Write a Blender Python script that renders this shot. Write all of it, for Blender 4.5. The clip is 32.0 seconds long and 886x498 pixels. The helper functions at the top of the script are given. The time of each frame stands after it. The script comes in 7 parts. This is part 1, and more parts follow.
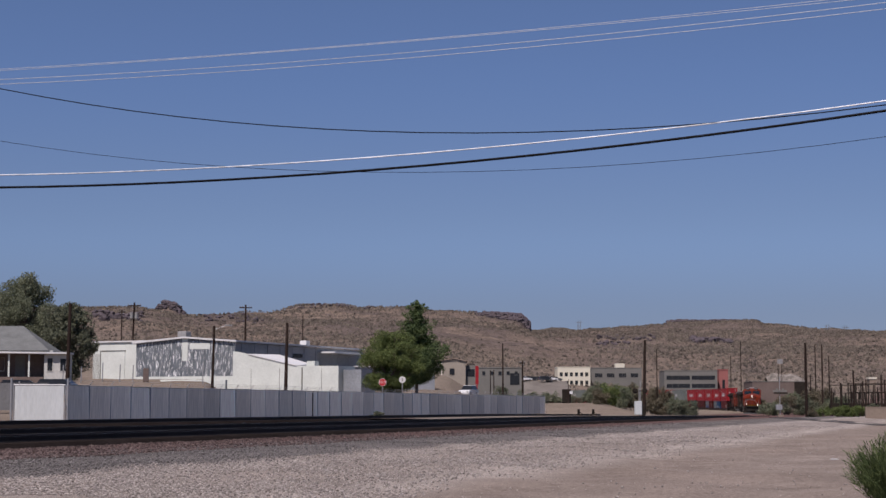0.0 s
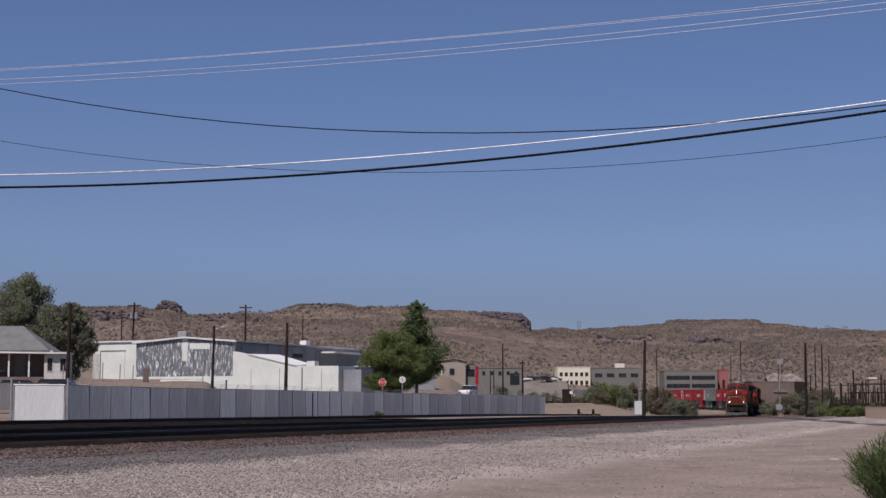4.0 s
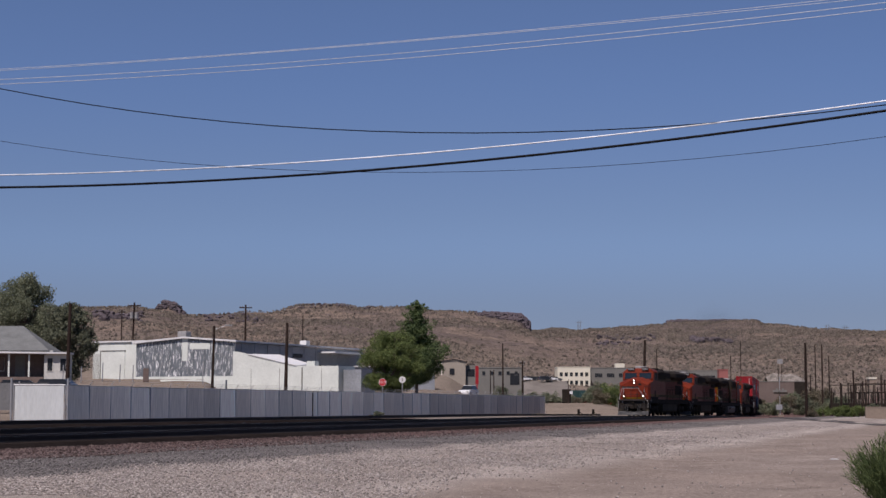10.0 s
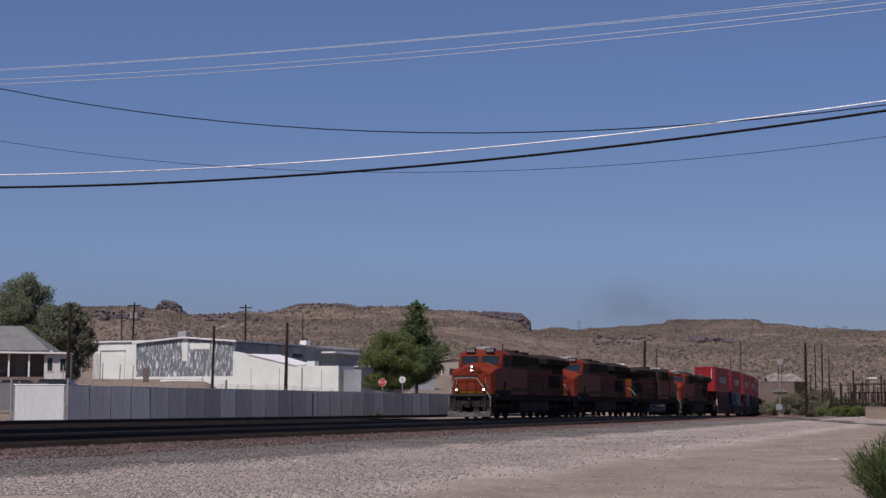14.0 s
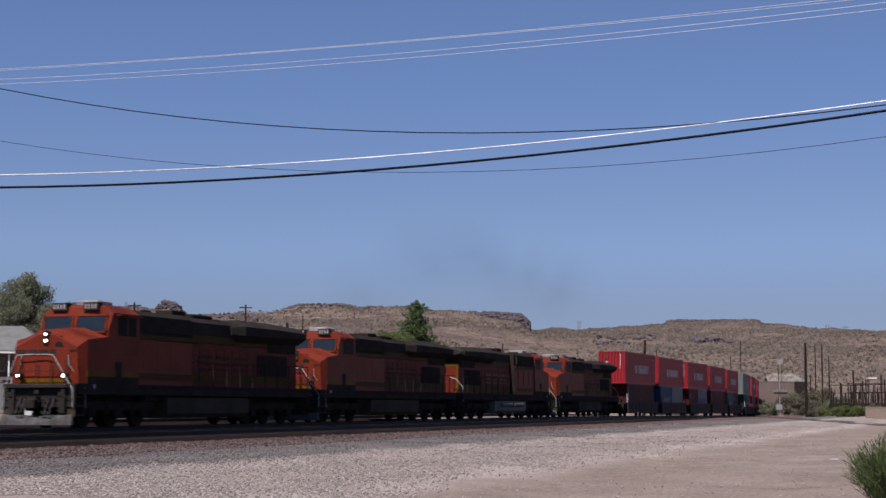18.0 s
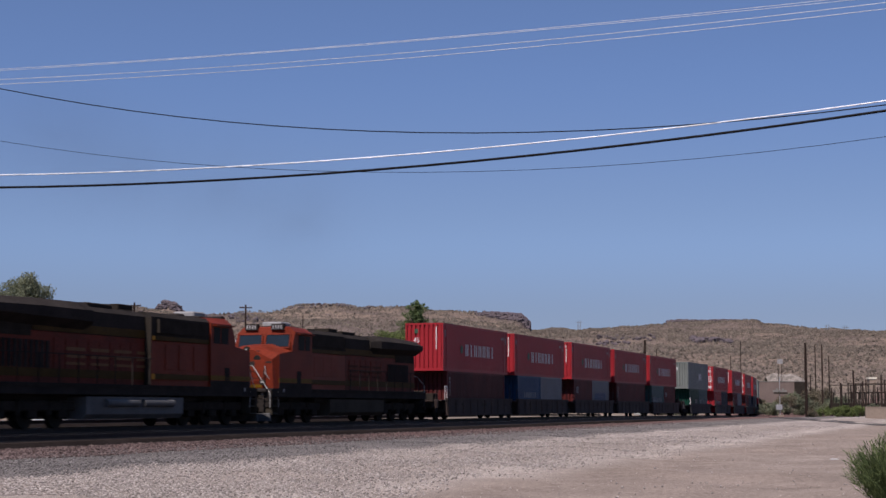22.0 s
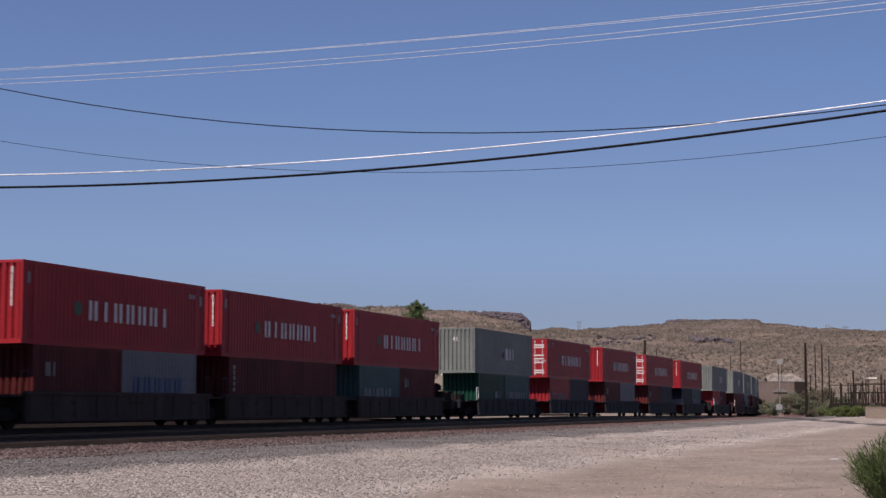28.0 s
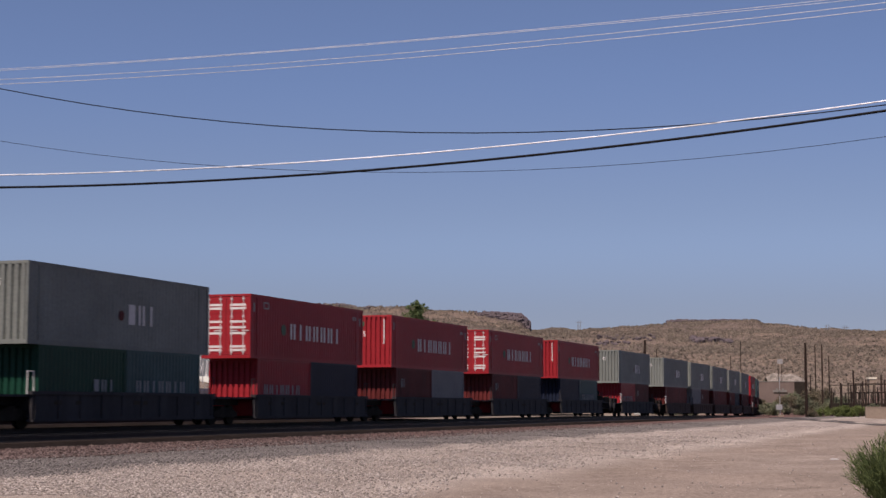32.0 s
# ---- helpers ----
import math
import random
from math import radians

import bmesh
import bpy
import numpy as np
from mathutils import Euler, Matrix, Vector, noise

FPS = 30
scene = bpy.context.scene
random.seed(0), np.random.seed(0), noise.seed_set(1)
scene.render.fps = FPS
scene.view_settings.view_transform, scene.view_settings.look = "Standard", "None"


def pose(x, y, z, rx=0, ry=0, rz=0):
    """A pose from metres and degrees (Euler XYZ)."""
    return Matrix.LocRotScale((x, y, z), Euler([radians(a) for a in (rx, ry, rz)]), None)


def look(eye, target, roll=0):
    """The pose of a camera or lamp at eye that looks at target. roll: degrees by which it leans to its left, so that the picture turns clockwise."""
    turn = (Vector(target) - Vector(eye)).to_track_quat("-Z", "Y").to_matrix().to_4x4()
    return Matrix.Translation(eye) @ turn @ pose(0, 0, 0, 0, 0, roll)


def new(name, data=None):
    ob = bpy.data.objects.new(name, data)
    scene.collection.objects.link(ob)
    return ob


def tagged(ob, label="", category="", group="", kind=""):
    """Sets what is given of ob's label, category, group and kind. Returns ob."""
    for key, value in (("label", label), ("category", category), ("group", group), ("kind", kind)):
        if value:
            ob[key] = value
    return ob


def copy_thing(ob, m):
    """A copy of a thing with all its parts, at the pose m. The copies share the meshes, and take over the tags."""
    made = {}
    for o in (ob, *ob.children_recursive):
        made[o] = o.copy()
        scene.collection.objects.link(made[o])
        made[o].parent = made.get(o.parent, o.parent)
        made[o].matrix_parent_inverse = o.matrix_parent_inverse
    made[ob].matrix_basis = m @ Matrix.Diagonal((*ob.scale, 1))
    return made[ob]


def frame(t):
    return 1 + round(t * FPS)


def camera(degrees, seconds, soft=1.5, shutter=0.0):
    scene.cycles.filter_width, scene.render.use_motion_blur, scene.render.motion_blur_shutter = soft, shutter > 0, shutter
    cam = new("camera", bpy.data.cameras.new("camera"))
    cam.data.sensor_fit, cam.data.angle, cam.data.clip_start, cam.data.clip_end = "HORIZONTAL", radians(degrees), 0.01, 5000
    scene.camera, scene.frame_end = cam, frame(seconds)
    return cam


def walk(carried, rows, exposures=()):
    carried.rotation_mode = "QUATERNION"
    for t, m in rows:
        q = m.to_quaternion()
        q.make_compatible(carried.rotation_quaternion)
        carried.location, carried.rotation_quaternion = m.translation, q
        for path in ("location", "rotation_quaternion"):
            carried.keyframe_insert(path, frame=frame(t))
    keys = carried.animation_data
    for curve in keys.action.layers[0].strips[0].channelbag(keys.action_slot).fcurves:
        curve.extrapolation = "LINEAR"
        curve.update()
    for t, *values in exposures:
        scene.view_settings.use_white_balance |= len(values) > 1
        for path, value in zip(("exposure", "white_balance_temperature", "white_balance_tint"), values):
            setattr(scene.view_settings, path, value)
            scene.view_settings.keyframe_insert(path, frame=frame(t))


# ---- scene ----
# camera on a tripod beside the line
cam = camera(30.45, 32.0, soft=1.5, shutter=0.4)
STILL = pose(0, 0, 1.6, 95.535, 0, 0)
walk(cam, [(0, STILL), (32, STILL)], exposures=[(0, 0.08, 6470, 21.5), (15.5, 0.08, 6470, 21.5), (17.8, 0.38, 6450, 21), (25, 0.38, 6480, 21), (28.5, 0.38, 6800, 21.5), (32, 0.38, 7200, 25)])

# ---- light ----
SUN_AZ, SUN_EL = radians(243), radians(56)      # where the sun stands, from +x towards +y
sun_dir = Vector((math.cos(SUN_AZ) * math.cos(SUN_EL), math.sin(SUN_AZ) * math.cos(SUN_EL), math.sin(SUN_EL)))
world = bpy.data.worlds.new("desert_sky")
scene.world = world
world.use_nodes = True
wn = world.node_tree.nodes
sky = wn.new("ShaderNodeTexSky")
sky.sky_type = "NISHITA"
sky.sun_disc = False
sky.sun_elevation = SUN_EL
sky.sun_rotation = radians(90) - SUN_AZ
sky.altitude = 2500
lift = wn.new("ShaderNodeMapping")             # dry desert air: little paling towards the horizon
lift.inputs["Location"].default_value = (0, 0, 0.08)
air = wn.new("ShaderNodeTexCoord")
world.node_tree.links.new(air.outputs["Generated"], lift.inputs["Vector"])
world.node_tree.links.new(lift.outputs["Vector"], sky.inputs["Vector"])
sky.air_density, sky.dust_density, sky.ozone_density = 1.0, 0.5, 3.1
wn["Background"].inputs["Strength"].default_value = 0.088
# dust low over the desert: greyer towards the horizon, a deeper blue above
rise = wn.new("ShaderNodeSeparateXYZ")
world.node_tree.links.new(air.outputs["Generated"], rise.inputs["Vector"])
dusty = wn.new("ShaderNodeValToRGB")
world.node_tree.links.new(rise.outputs["Z"], dusty.inputs["Fac"])
dusty.color_ramp.interpolation = "EASE"
dusty.color_ramp.elements[0].position, dusty.color_ramp.elements[0].color = 0.045, (0.79, 0.68, 0.605, 1)
dusty.color_ramp.elements[1].position, dusty.color_ramp.elements[1].color = 0.21, (0.91, 0.955, 1.0, 1)
mid_air = dusty.color_ramp.elements.new(0.105)
mid_air.color = (0.96, 0.92, 0.87, 1)
air_mix = wn.new("ShaderNodeMix")
air_mix.data_type, air_mix.blend_type = "RGBA", "MULTIPLY"
air_mix.inputs["Factor"].default_value = 1.0
world.node_tree.links.new(sky.outputs["Color"], air_mix.inputs["A"])
world.node_tree.links.new(dusty.outputs["Color"], air_mix.inputs["B"])
world.node_tree.links.new(air_mix.outputs["Result"], wn["Background"].inputs["Color"])
sun = new("sun", bpy.data.lights.new("sun", "SUN"))
sun.data.energy = 4.9
sun.data.angle = radians(0.53)
sun.data.color = (1.0, 0.95, 0.88)
sun.matrix_world = look((sun_dir * 300)[:], (0, 0, 0))


# ---- materials ----
def link(nt, a, b):
    nt.links.new(a, b)


def surface(name, colour, rough=0.6, metal=0.0, vary=0.25, scale=2.0, fine=30.0, bump=0.15, tint=None, each=0.0, spec=0.5, dust=0.0):
    """A procedural surface: a base colour with stains at a large and grain at a small scale, a little relief."""
    m = bpy.data.materials.new(name)
    m.use_nodes = True
    nt = m.node_tree
    n = nt.nodes
    b = n["Principled BSDF"]
    tc = n.new("ShaderNodeTexCoord")
    big = n.new("ShaderNodeTexNoise")
    big.inputs["Scale"].default_value = scale
    big.inputs["Detail"].default_value = 5
    small = n.new("ShaderNodeTexNoise")
    small.inputs["Scale"].default_value = fine
    small.inputs["Detail"].default_value = 3
    link(nt, tc.outputs["Object"], big.inputs["Vector"])
    link(nt, tc.outputs["Object"], small.inputs["Vector"])
    ramp = n.new("ShaderNodeMapRange")
    ramp.inputs["From Min"].default_value, ramp.inputs["From Max"].default_value = 0.3, 0.7
    link(nt, big.outputs["Fac"], ramp.inputs["Value"])
    mix = n.new("ShaderNodeMix")
    mix.data_type = "RGBA"
    dark = tint or tuple(c * (1 - vary) for c in colour)
    mix.inputs["A"].default_value = (*dark, 1)
    mix.inputs["B"].default_value = (*colour, 1)
    link(nt, ramp.outputs["Result"], mix.inputs["Factor"])
    hsv = n.new("ShaderNodeHueSaturation")
    link(nt, mix.outputs["Result"], hsv.inputs["Color"])
    val = n.new("ShaderNodeMapRange")
    val.inputs["From Min"].default_value, val.inputs["From Max"].default_value = 0.3, 0.7
    val.inputs["To Min"].default_value, val.inputs["To Max"].default_value = 1 - vary * 0.6, 1 + vary * 0.6
    link(nt, small.outputs["Fac"], val.inputs["Value"])
    last = val.outputs["Result"]
    if each:
        info = n.new("ShaderNodeObjectInfo")
        er = n.new("ShaderNodeMapRange")
        er.inputs["To Min"].default_value, er.inputs["To Max"].default_value = 1 - each, 1 + each
        link(nt, info.outputs["Random"], er.inputs["Value"])
        mul = n.new("ShaderNodeMath")
        mul.operation = "MULTIPLY"
        link(nt, last, mul.inputs[0])
        link(nt, er.outputs["Result"], mul.inputs[1])
        last = mul.outputs[0]
    link(nt, last, hsv.inputs["Value"])
    link(nt, hsv.outputs["Color"], b.inputs["Base Color"])
    b.inputs["Roughness"].default_value = rough
    b.inputs["Metallic"].default_value = metal
    b.inputs["Specular IOR Level"].default_value = spec
    if bump:
        bp = n.new("ShaderNodeBump")
        bp.inputs["Strength"].default_value = bump
        bp.inputs["Distance"].default_value = 0.02
        link(nt, small.outputs["Fac"], bp.inputs["Height"])
        link(nt, bp.outputs["Normal"], b.inputs["Normal"])
    return m


def glow(name, colour, strength):
    m = bpy.data.materials.new(name)
    m.use_nodes = True
    b = m.node_tree.nodes["Principled BSDF"]
    b.inputs["Base Color"].default_value = (*colour, 1)
    b.inputs["Emission Color"].default_value = (*colour, 1)
    b.inputs["Emission Strength"].default_value = strength
    return m


def foliage(name, colour, pale, rough=0.7):
    """Leaves: each leaf its own shade between two greens, slightly translucent."""
    m = bpy.data.materials.new(name)
    m.use_nodes = True
    nt = m.node_tree
    n = nt.nodes
    b = n["Principled BSDF"]
    g = n.new("ShaderNodeNewGeometry")
    mix = n.new("ShaderNodeMix")
    mix.data_type = "RGBA"
    mix.inputs["A"].default_value = (*colour, 1)
    mix.inputs["B"].default_value = (*pale, 1)
    link(nt, g.outputs["Random Per Island"], mix.inputs["Factor"])
    link(nt, mix.outputs["Result"], b.inputs["Base Color"])
    b.inputs["Roughness"].default_value = rough
    b.inputs["Specular IOR Level"].default_value = 0.2
    tr = n.new("ShaderNodeBsdfTranslucent")
    link(nt, mix.outputs["Result"], tr.inputs["Color"])
    ad = n.new("ShaderNodeMixShader")
    ad.inputs["Fac"].default_value = 0.3
    link(nt, b.outputs["BSDF"], ad.inputs[1])
    link(nt, tr.outputs["BSDF"], ad.inputs[2])
    link(nt, ad.outputs["Shader"], n["Material Output"].inputs["Surface"])
    return m


M = dict(
    rail=surface("rusty_rail_steel", (0.045, 0.036, 0.033), 0.6, 0.4, 0.3, 1.5, 40, 0.1, spec=0.1),
    rail_top=surface("worn_rail_head", (0.3, 0.29, 0.28), 0.35, 0.9, 0.15, 1.0, 60, 0.05),
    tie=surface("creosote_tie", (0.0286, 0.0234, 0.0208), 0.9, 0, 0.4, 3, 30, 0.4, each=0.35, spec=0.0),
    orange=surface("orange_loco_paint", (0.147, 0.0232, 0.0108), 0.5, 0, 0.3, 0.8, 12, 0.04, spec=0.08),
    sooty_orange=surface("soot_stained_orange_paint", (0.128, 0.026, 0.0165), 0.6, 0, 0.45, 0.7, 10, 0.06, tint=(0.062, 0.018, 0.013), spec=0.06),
    # stripe yellow darkened for both its grime and the shade on the sides
    olive=surface("grimed_shaded_yellow", (0.06, 0.034, 0.0085), 0.6, 0, 0.4, 0.8, 12, 0.05, spec=0.05),
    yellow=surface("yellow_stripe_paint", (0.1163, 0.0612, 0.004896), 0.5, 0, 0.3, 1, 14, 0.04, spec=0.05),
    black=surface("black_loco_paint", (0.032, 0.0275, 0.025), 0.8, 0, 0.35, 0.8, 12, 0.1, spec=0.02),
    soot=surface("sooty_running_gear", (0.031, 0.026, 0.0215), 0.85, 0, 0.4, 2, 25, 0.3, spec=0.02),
    tank=surface("dusty_fuel_tank", (0.052, 0.044, 0.034), 0.8, 0, 0.3, 1, 20, 0.1, spec=0.03),
    tank_pale=surface("pale_dusty_tank", (0.11, 0.108, 0.104), 0.6, 0.1, 0.3, 1, 20, 0.1, spec=0.1),
    silver=surface("pale_grey_plow", (0.26, 0.255, 0.25), 0.6, 0.1, 0.25, 2, 20, 0.1, spec=0.15),
    rail_white=surface("white_handrail_paint", (0.25, 0.244, 0.232), 0.5, 0, 0.1, 3, 30, 0.03),
    cab_glass=surface("cab_window_glass", (0.012, 0.018, 0.022), 0.06, 0, 0.15, 2, 9, 0.0, spec=0.5),
    cab_side=surface("cab_side_glass", (0.010, 0.011, 0.012), 0.4, 0, 0.2, 2, 9, 0.0, spec=0.02),
    lamp=glow("headlamp_glow", (1.0, 0.93, 0.78), 9.0),
    logo_dark=surface("dark_logo_paint", (0.055, 0.014, 0.006), 0.6, 0, 0.2, 2, 20, 0.03, spec=0.05),
    logo_cream=surface("cream_logo_paint", (0.1382, 0.06912, 0.03024), 0.6, 0, 0.2, 2, 20, 0.03, spec=0.1),
    red_box=surface("red_container_paint", (0.262, 0.0205, 0.026), 0.42, 0, 0.2, 0.6, 9, 0.05, each=0.1, spec=0.09),
    maroon_box=surface("maroon_container_paint", (0.094, 0.0185, 0.0175), 0.55, 0, 0.4, 0.6, 9, 0.08, each=0.3, spec=0.08),
    grey_box=surface("grey_container_paint", (0.158, 0.174, 0.16), 0.5, 0, 0.24, 0.6, 9, 0.06, each=0.06, spec=0.1),
    white_box=surface("white_container_paint", (0.13, 0.135, 0.142), 0.5, 0, 0.2, 0.6, 9, 0.06, spec=0.15),
    blue_box=surface("blue_container_paint", (0.0125, 0.047, 0.104), 0.5, 0, 0.25, 0.6, 9, 0.06, spec=0.12),
    navy_box=surface("navy_container_paint", (0.01022, 0.01456, 0.02898), 0.5, 0, 0.25, 0.6, 9, 0.06, spec=0.1),
    teal_box=surface("teal_container_paint", (0.03887, 0.081, 0.081), 0.5, 0, 0.25, 0.6, 9, 0.06, spec=0.12),
    green_box=surface("green_container_paint", (0.00504, 0.04044, 0.02484), 0.5, 0, 0.25, 0.6, 9, 0.06, spec=0.12),
    letter=surface("white_letter_paint", (0.5456, 0.528, 0.5104), 0.6, 0, 0.2, 3, 25, 0.02),
    letter_dim=surface("faded_letter_paint", (0.27, 0.265, 0.26), 0.7, 0, 0.2, 3, 25, 0.02, spec=0.1),
    fence_dull=surface("dull_fence_sheet", (0.15, 0.15, 0.15), 0.7, 0, 0.25, 0.8, 9, 0.1, each=0.1, spec=0.1),
    letter_blue=surface("blue_letter_paint", (0.0216, 0.0504, 0.144), 0.6, 0, 0.2, 3, 25, 0.02),
    letter_green=surface("green_mark_paint", (0.012, 0.06, 0.028), 0.6, 0, 0.2, 3, 25, 0.02),
    rod=surface("galvanised_lock_rod", (0.496, 0.48, 0.464), 0.45, 0.3, 0.15, 4, 30, 0.03),
    brown_car=surface("brown_well_car_paint", (0.062, 0.044, 0.039), 0.7, 0, 0.35, 0.8, 14, 0.15, spec=0.08),
    navy_car=surface("navy_well_car_paint", (0.042, 0.04, 0.043), 0.65, 0, 0.35, 0.8, 14, 0.15, spec=0.08),
    pole=surface("weathered_pole_wood", (0.032, 0.022, 0.018), 0.9, 0, 0.35, 1.5, 18, 0.4, each=0.2, spec=0.05),
    fence=surface("grey_fence_sheet", (0.93, 0.85, 0.735), 0.38, 0.5, 0.24, 0.8, 9, 0.1, each=0.24, spec=0.5),
    gate=surface("white_gate_sheet", (0.486, 0.5063, 0.4928), 0.6, 0, 0.12, 0.8, 9, 0.1),
    post=surface("galvanised_post", (0.34, 0.34, 0.34), 0.5, 0.5, 0.2, 2, 20, 0.1),
    house_wall=surface("dull_house_paint", (0.45, 0.4437, 0.4125), 0.9, 0, 0.15, 0.5, 6, 0.1, spec=0.1),
    plow=surface("dusty_plow_paint", (0.075, 0.074, 0.073), 0.8, 0, 0.45, 3, 14, 0.15, spec=0.05),
    white_wall=surface("white_painted_block", (0.5586, 0.5852, 0.5387), 0.8, 0, 0.12, 0.5, 6, 0.1, spec=0.2),
    grey_wall=surface("grey_painted_metal", (0.27, 0.285, 0.30), 0.5, 0.2, 0.25, 0.5, 6, 0.1),
    cream_wall=surface("cream_stucco", (0.6, 0.56, 0.45), 0.9, 0, 0.1, 0.3, 4, 0.1, spec=0.2),
    tan_wall=surface("tan_stucco", (0.2362, 0.187, 0.1476), 0.9, 0, 0.15, 0.3, 4, 0.1, spec=0.1),
    brown_wall=surface("brown_block", (0.15, 0.115, 0.1), 0.9, 0, 0.2, 0.3, 4, 0.1, spec=0.1),
    dun_wall=surface("dun_stucco", (0.29, 0.255, 0.21), 0.9, 0, 0.15, 0.3, 4, 0.1, spec=0.1),
    slate_wall=surface("slate_grey_panel", (0.1624, 0.1574, 0.1427), 0.8, 0, 0.15, 0.3, 4, 0.1, spec=0.1),
    red_wall=surface("red_stucco", (0.2772, 0.09594, 0.08528), 0.85, 0, 0.15, 0.3, 4, 0.1),
    white_roof=surface("white_roof_sheet", (0.56, 0.56, 0.55), 0.5, 0, 0.1, 0.5, 6, 0.05),
    shingle=surface("grey_roof_shingle", (0.13, 0.135, 0.13), 0.9, 0, 0.3, 1.2, 14, 0.3),
    glass=surface("dark_window_glass", (0.02, 0.022, 0.025), 0.15, 0, 0.2, 1, 6, 0.0, spec=0.25),
    bare=surface("galvanised_sheet", (0.1968, 0.2132, 0.2214), 0.5, 0.4, 0.4, 0.9, 6, 0.1),
    bark=surface("rough_bark", (0.11, 0.08, 0.06), 0.95, 0, 0.35, 4, 30, 0.5),
    wire_pale=surface("bright_aluminium_wire", (0.47, 0.48, 0.5), 0.5, 0.0, 0.1, 2, 20, 0.0),
    # matte patchy white: the sun's glint on the cable is painted in
    wire_silver=surface("glint_white_sheath", (0.85, 0.85, 0.85), 0.4, 0.0, 0.45, 0.35, 4, 0.0),
    wire_dark=surface("black_cable_sheath", (0.008, 0.008, 0.009), 0.5, 0, 0.2, 2, 20, 0.0, spec=0.05),
    stop=surface("red_sign_sheeting", (0.42, 0.02, 0.024), 0.5, 0, 0.1, 4, 20, 0.0),
    white_paint=surface("white_car_paint", (0.6396, 0.6396, 0.6314), 0.3, 0, 0.06, 2, 20, 0.0),
    dark_paint=surface("dark_car_paint", (0.022, 0.025, 0.03), 0.35, 0, 0.1, 2, 20, 0.0, spec=0.15),
    tyre=surface("black_tyre", (0.02, 0.02, 0.02), 0.9, 0, 0.2, 4, 30, 0.1),
    leaf_olive=foliage("grey_green_leaves", (0.085, 0.098, 0.06), (0.215, 0.232, 0.15)),
    leaf_dark=foliage("dark_leaves", (0.06, 0.068, 0.044), (0.175, 0.185, 0.122)),
    leaf_green=foliage("fresh_green_leaves", (0.06, 0.084, 0.025), (0.152, 0.188, 0.062)),
    leaf_pine=foliage("conifer_needles", (0.042, 0.07, 0.028), (0.115, 0.155, 0.06)),
    leaf_broom=foliage("broom_twigs", (0.038, 0.058, 0.02), (0.125, 0.162, 0.062)),
    leaf_dry=foliage("dry_brush", (0.085, 0.075, 0.048), (0.185, 0.158, 0.108)),
    scrub=foliage("desert_scrub", (0.06, 0.05, 0.042), (0.175, 0.145, 0.113)),
)


def streak(m, squash):
    """Draws a surface's stains out into upright streaks."""
    nt = m.node_tree
    tc = nt.nodes.new("ShaderNodeTexCoord")
    mp = nt.nodes.new("ShaderNodeMapping")
    mp.inputs["Scale"].default_value = (1.0, 1.0, squash)
    link(nt, tc.outputs["Object"], mp.inputs["Vector"])
    for nd in nt.nodes:
        if nd.bl_idname == "ShaderNodeTexNoise":
            nd.inputs["Scale"].default_value *= 2.0
            link(nt, mp.outputs["Vector"], nd.inputs["Vector"])


streak(M["fence"], 0.07)
streak(M["gate"], 0.2)
streak(M["brown_car"], 0.15)
streak(M["navy_car"], 0.15)
streak(M["maroon_box"], 0.2)


# ---- mesh helpers ----
def box(bm, x0, x1, y0, y1, z0, z1, bevel=0.0, m=None):
    v = [bm.verts.new(p) for p in ((x0, y0, z0), (x1, y0, z0), (x1, y1, z0), (x0, y1, z0), (x0, y0, z1), (x1, y0, z1), (x1, y1, z1), (x0, y1, z1))]
    f = [bm.faces.new([v[i] for i in q]) for q in ((0, 3, 2, 1), (4, 5, 6, 7), (0, 1, 5, 4), (1, 2, 6, 5), (2, 3, 7, 6), (3, 0, 4, 7))]
    if bevel:
        edges = list({e for q in f for e in q.edges})
        r = bmesh.ops.bevel(bm, geom=edges, offset=bevel, segments=1, affect="EDGES", clamp_overlap=True)
        v = list({w for q in r["faces"] for w in q.verts} | {w for w in v if w.is_valid})
    if m is not None:
        bmesh.ops.transform(bm, matrix=m, verts=v)
    return v


def tube(bm, a, b, r0, r1=None, n=8, caps=True):
    """A round bar from a to b."""
    r1 = r0 if r1 is None else r1
    a, b = Vector(a), Vector(b)
    q = (b - a).to_track_quat("Z", "Y").to_matrix()
    rings = []
    for p, r in ((a, r0), (b, r1)):
        rings.append([bm.verts.new(p + q @ Vector((r * math.cos(2 * math.pi * i / n), r * math.sin(2 * math.pi * i / n), 0))) for i in range(n)])
    for i in range(n):
        bm.faces.new((rings[0][i], rings[0][(i + 1) % n], rings[1][(i + 1) % n], rings[1][i]))
    if caps:
        bm.faces.new(rings[0][::-1])
        bm.faces.new(rings[1])


def bent(bm, points, r, n=6):
    for a, b in zip(points, points[1:]):
        tube(bm, a, b, r, n=n)


def prism(bm, outline, y0, y1):
    """An outline of (x, z), drawn out along y."""
    a = [bm.verts.new((x, y0, z)) for x, z in outline]
    b = [bm.verts.new((x, y1, z)) for x, z in outline]
    k = len(outline)
    bm.faces.new(a)
    bm.faces.new(b[::-1])
    for i in range(k):
        bm.faces.new((a[(i + 1) % k], a[i], b[i], b[(i + 1) % k]))


def loft(bm, rings):
    """Rings of equally many points, joined and capped."""
    vs = [[bm.verts.new(p) for p in r] for r in rings]
    k = len(vs[0])
    for a, b in zip(vs, vs[1:]):
        for i in range(k):
            bm.faces.new((a[i], a[(i + 1) % k], b[(i + 1) % k], b[i]))
    bm.faces.new(vs[0][::-1])
    bm.faces.new(vs[-1])


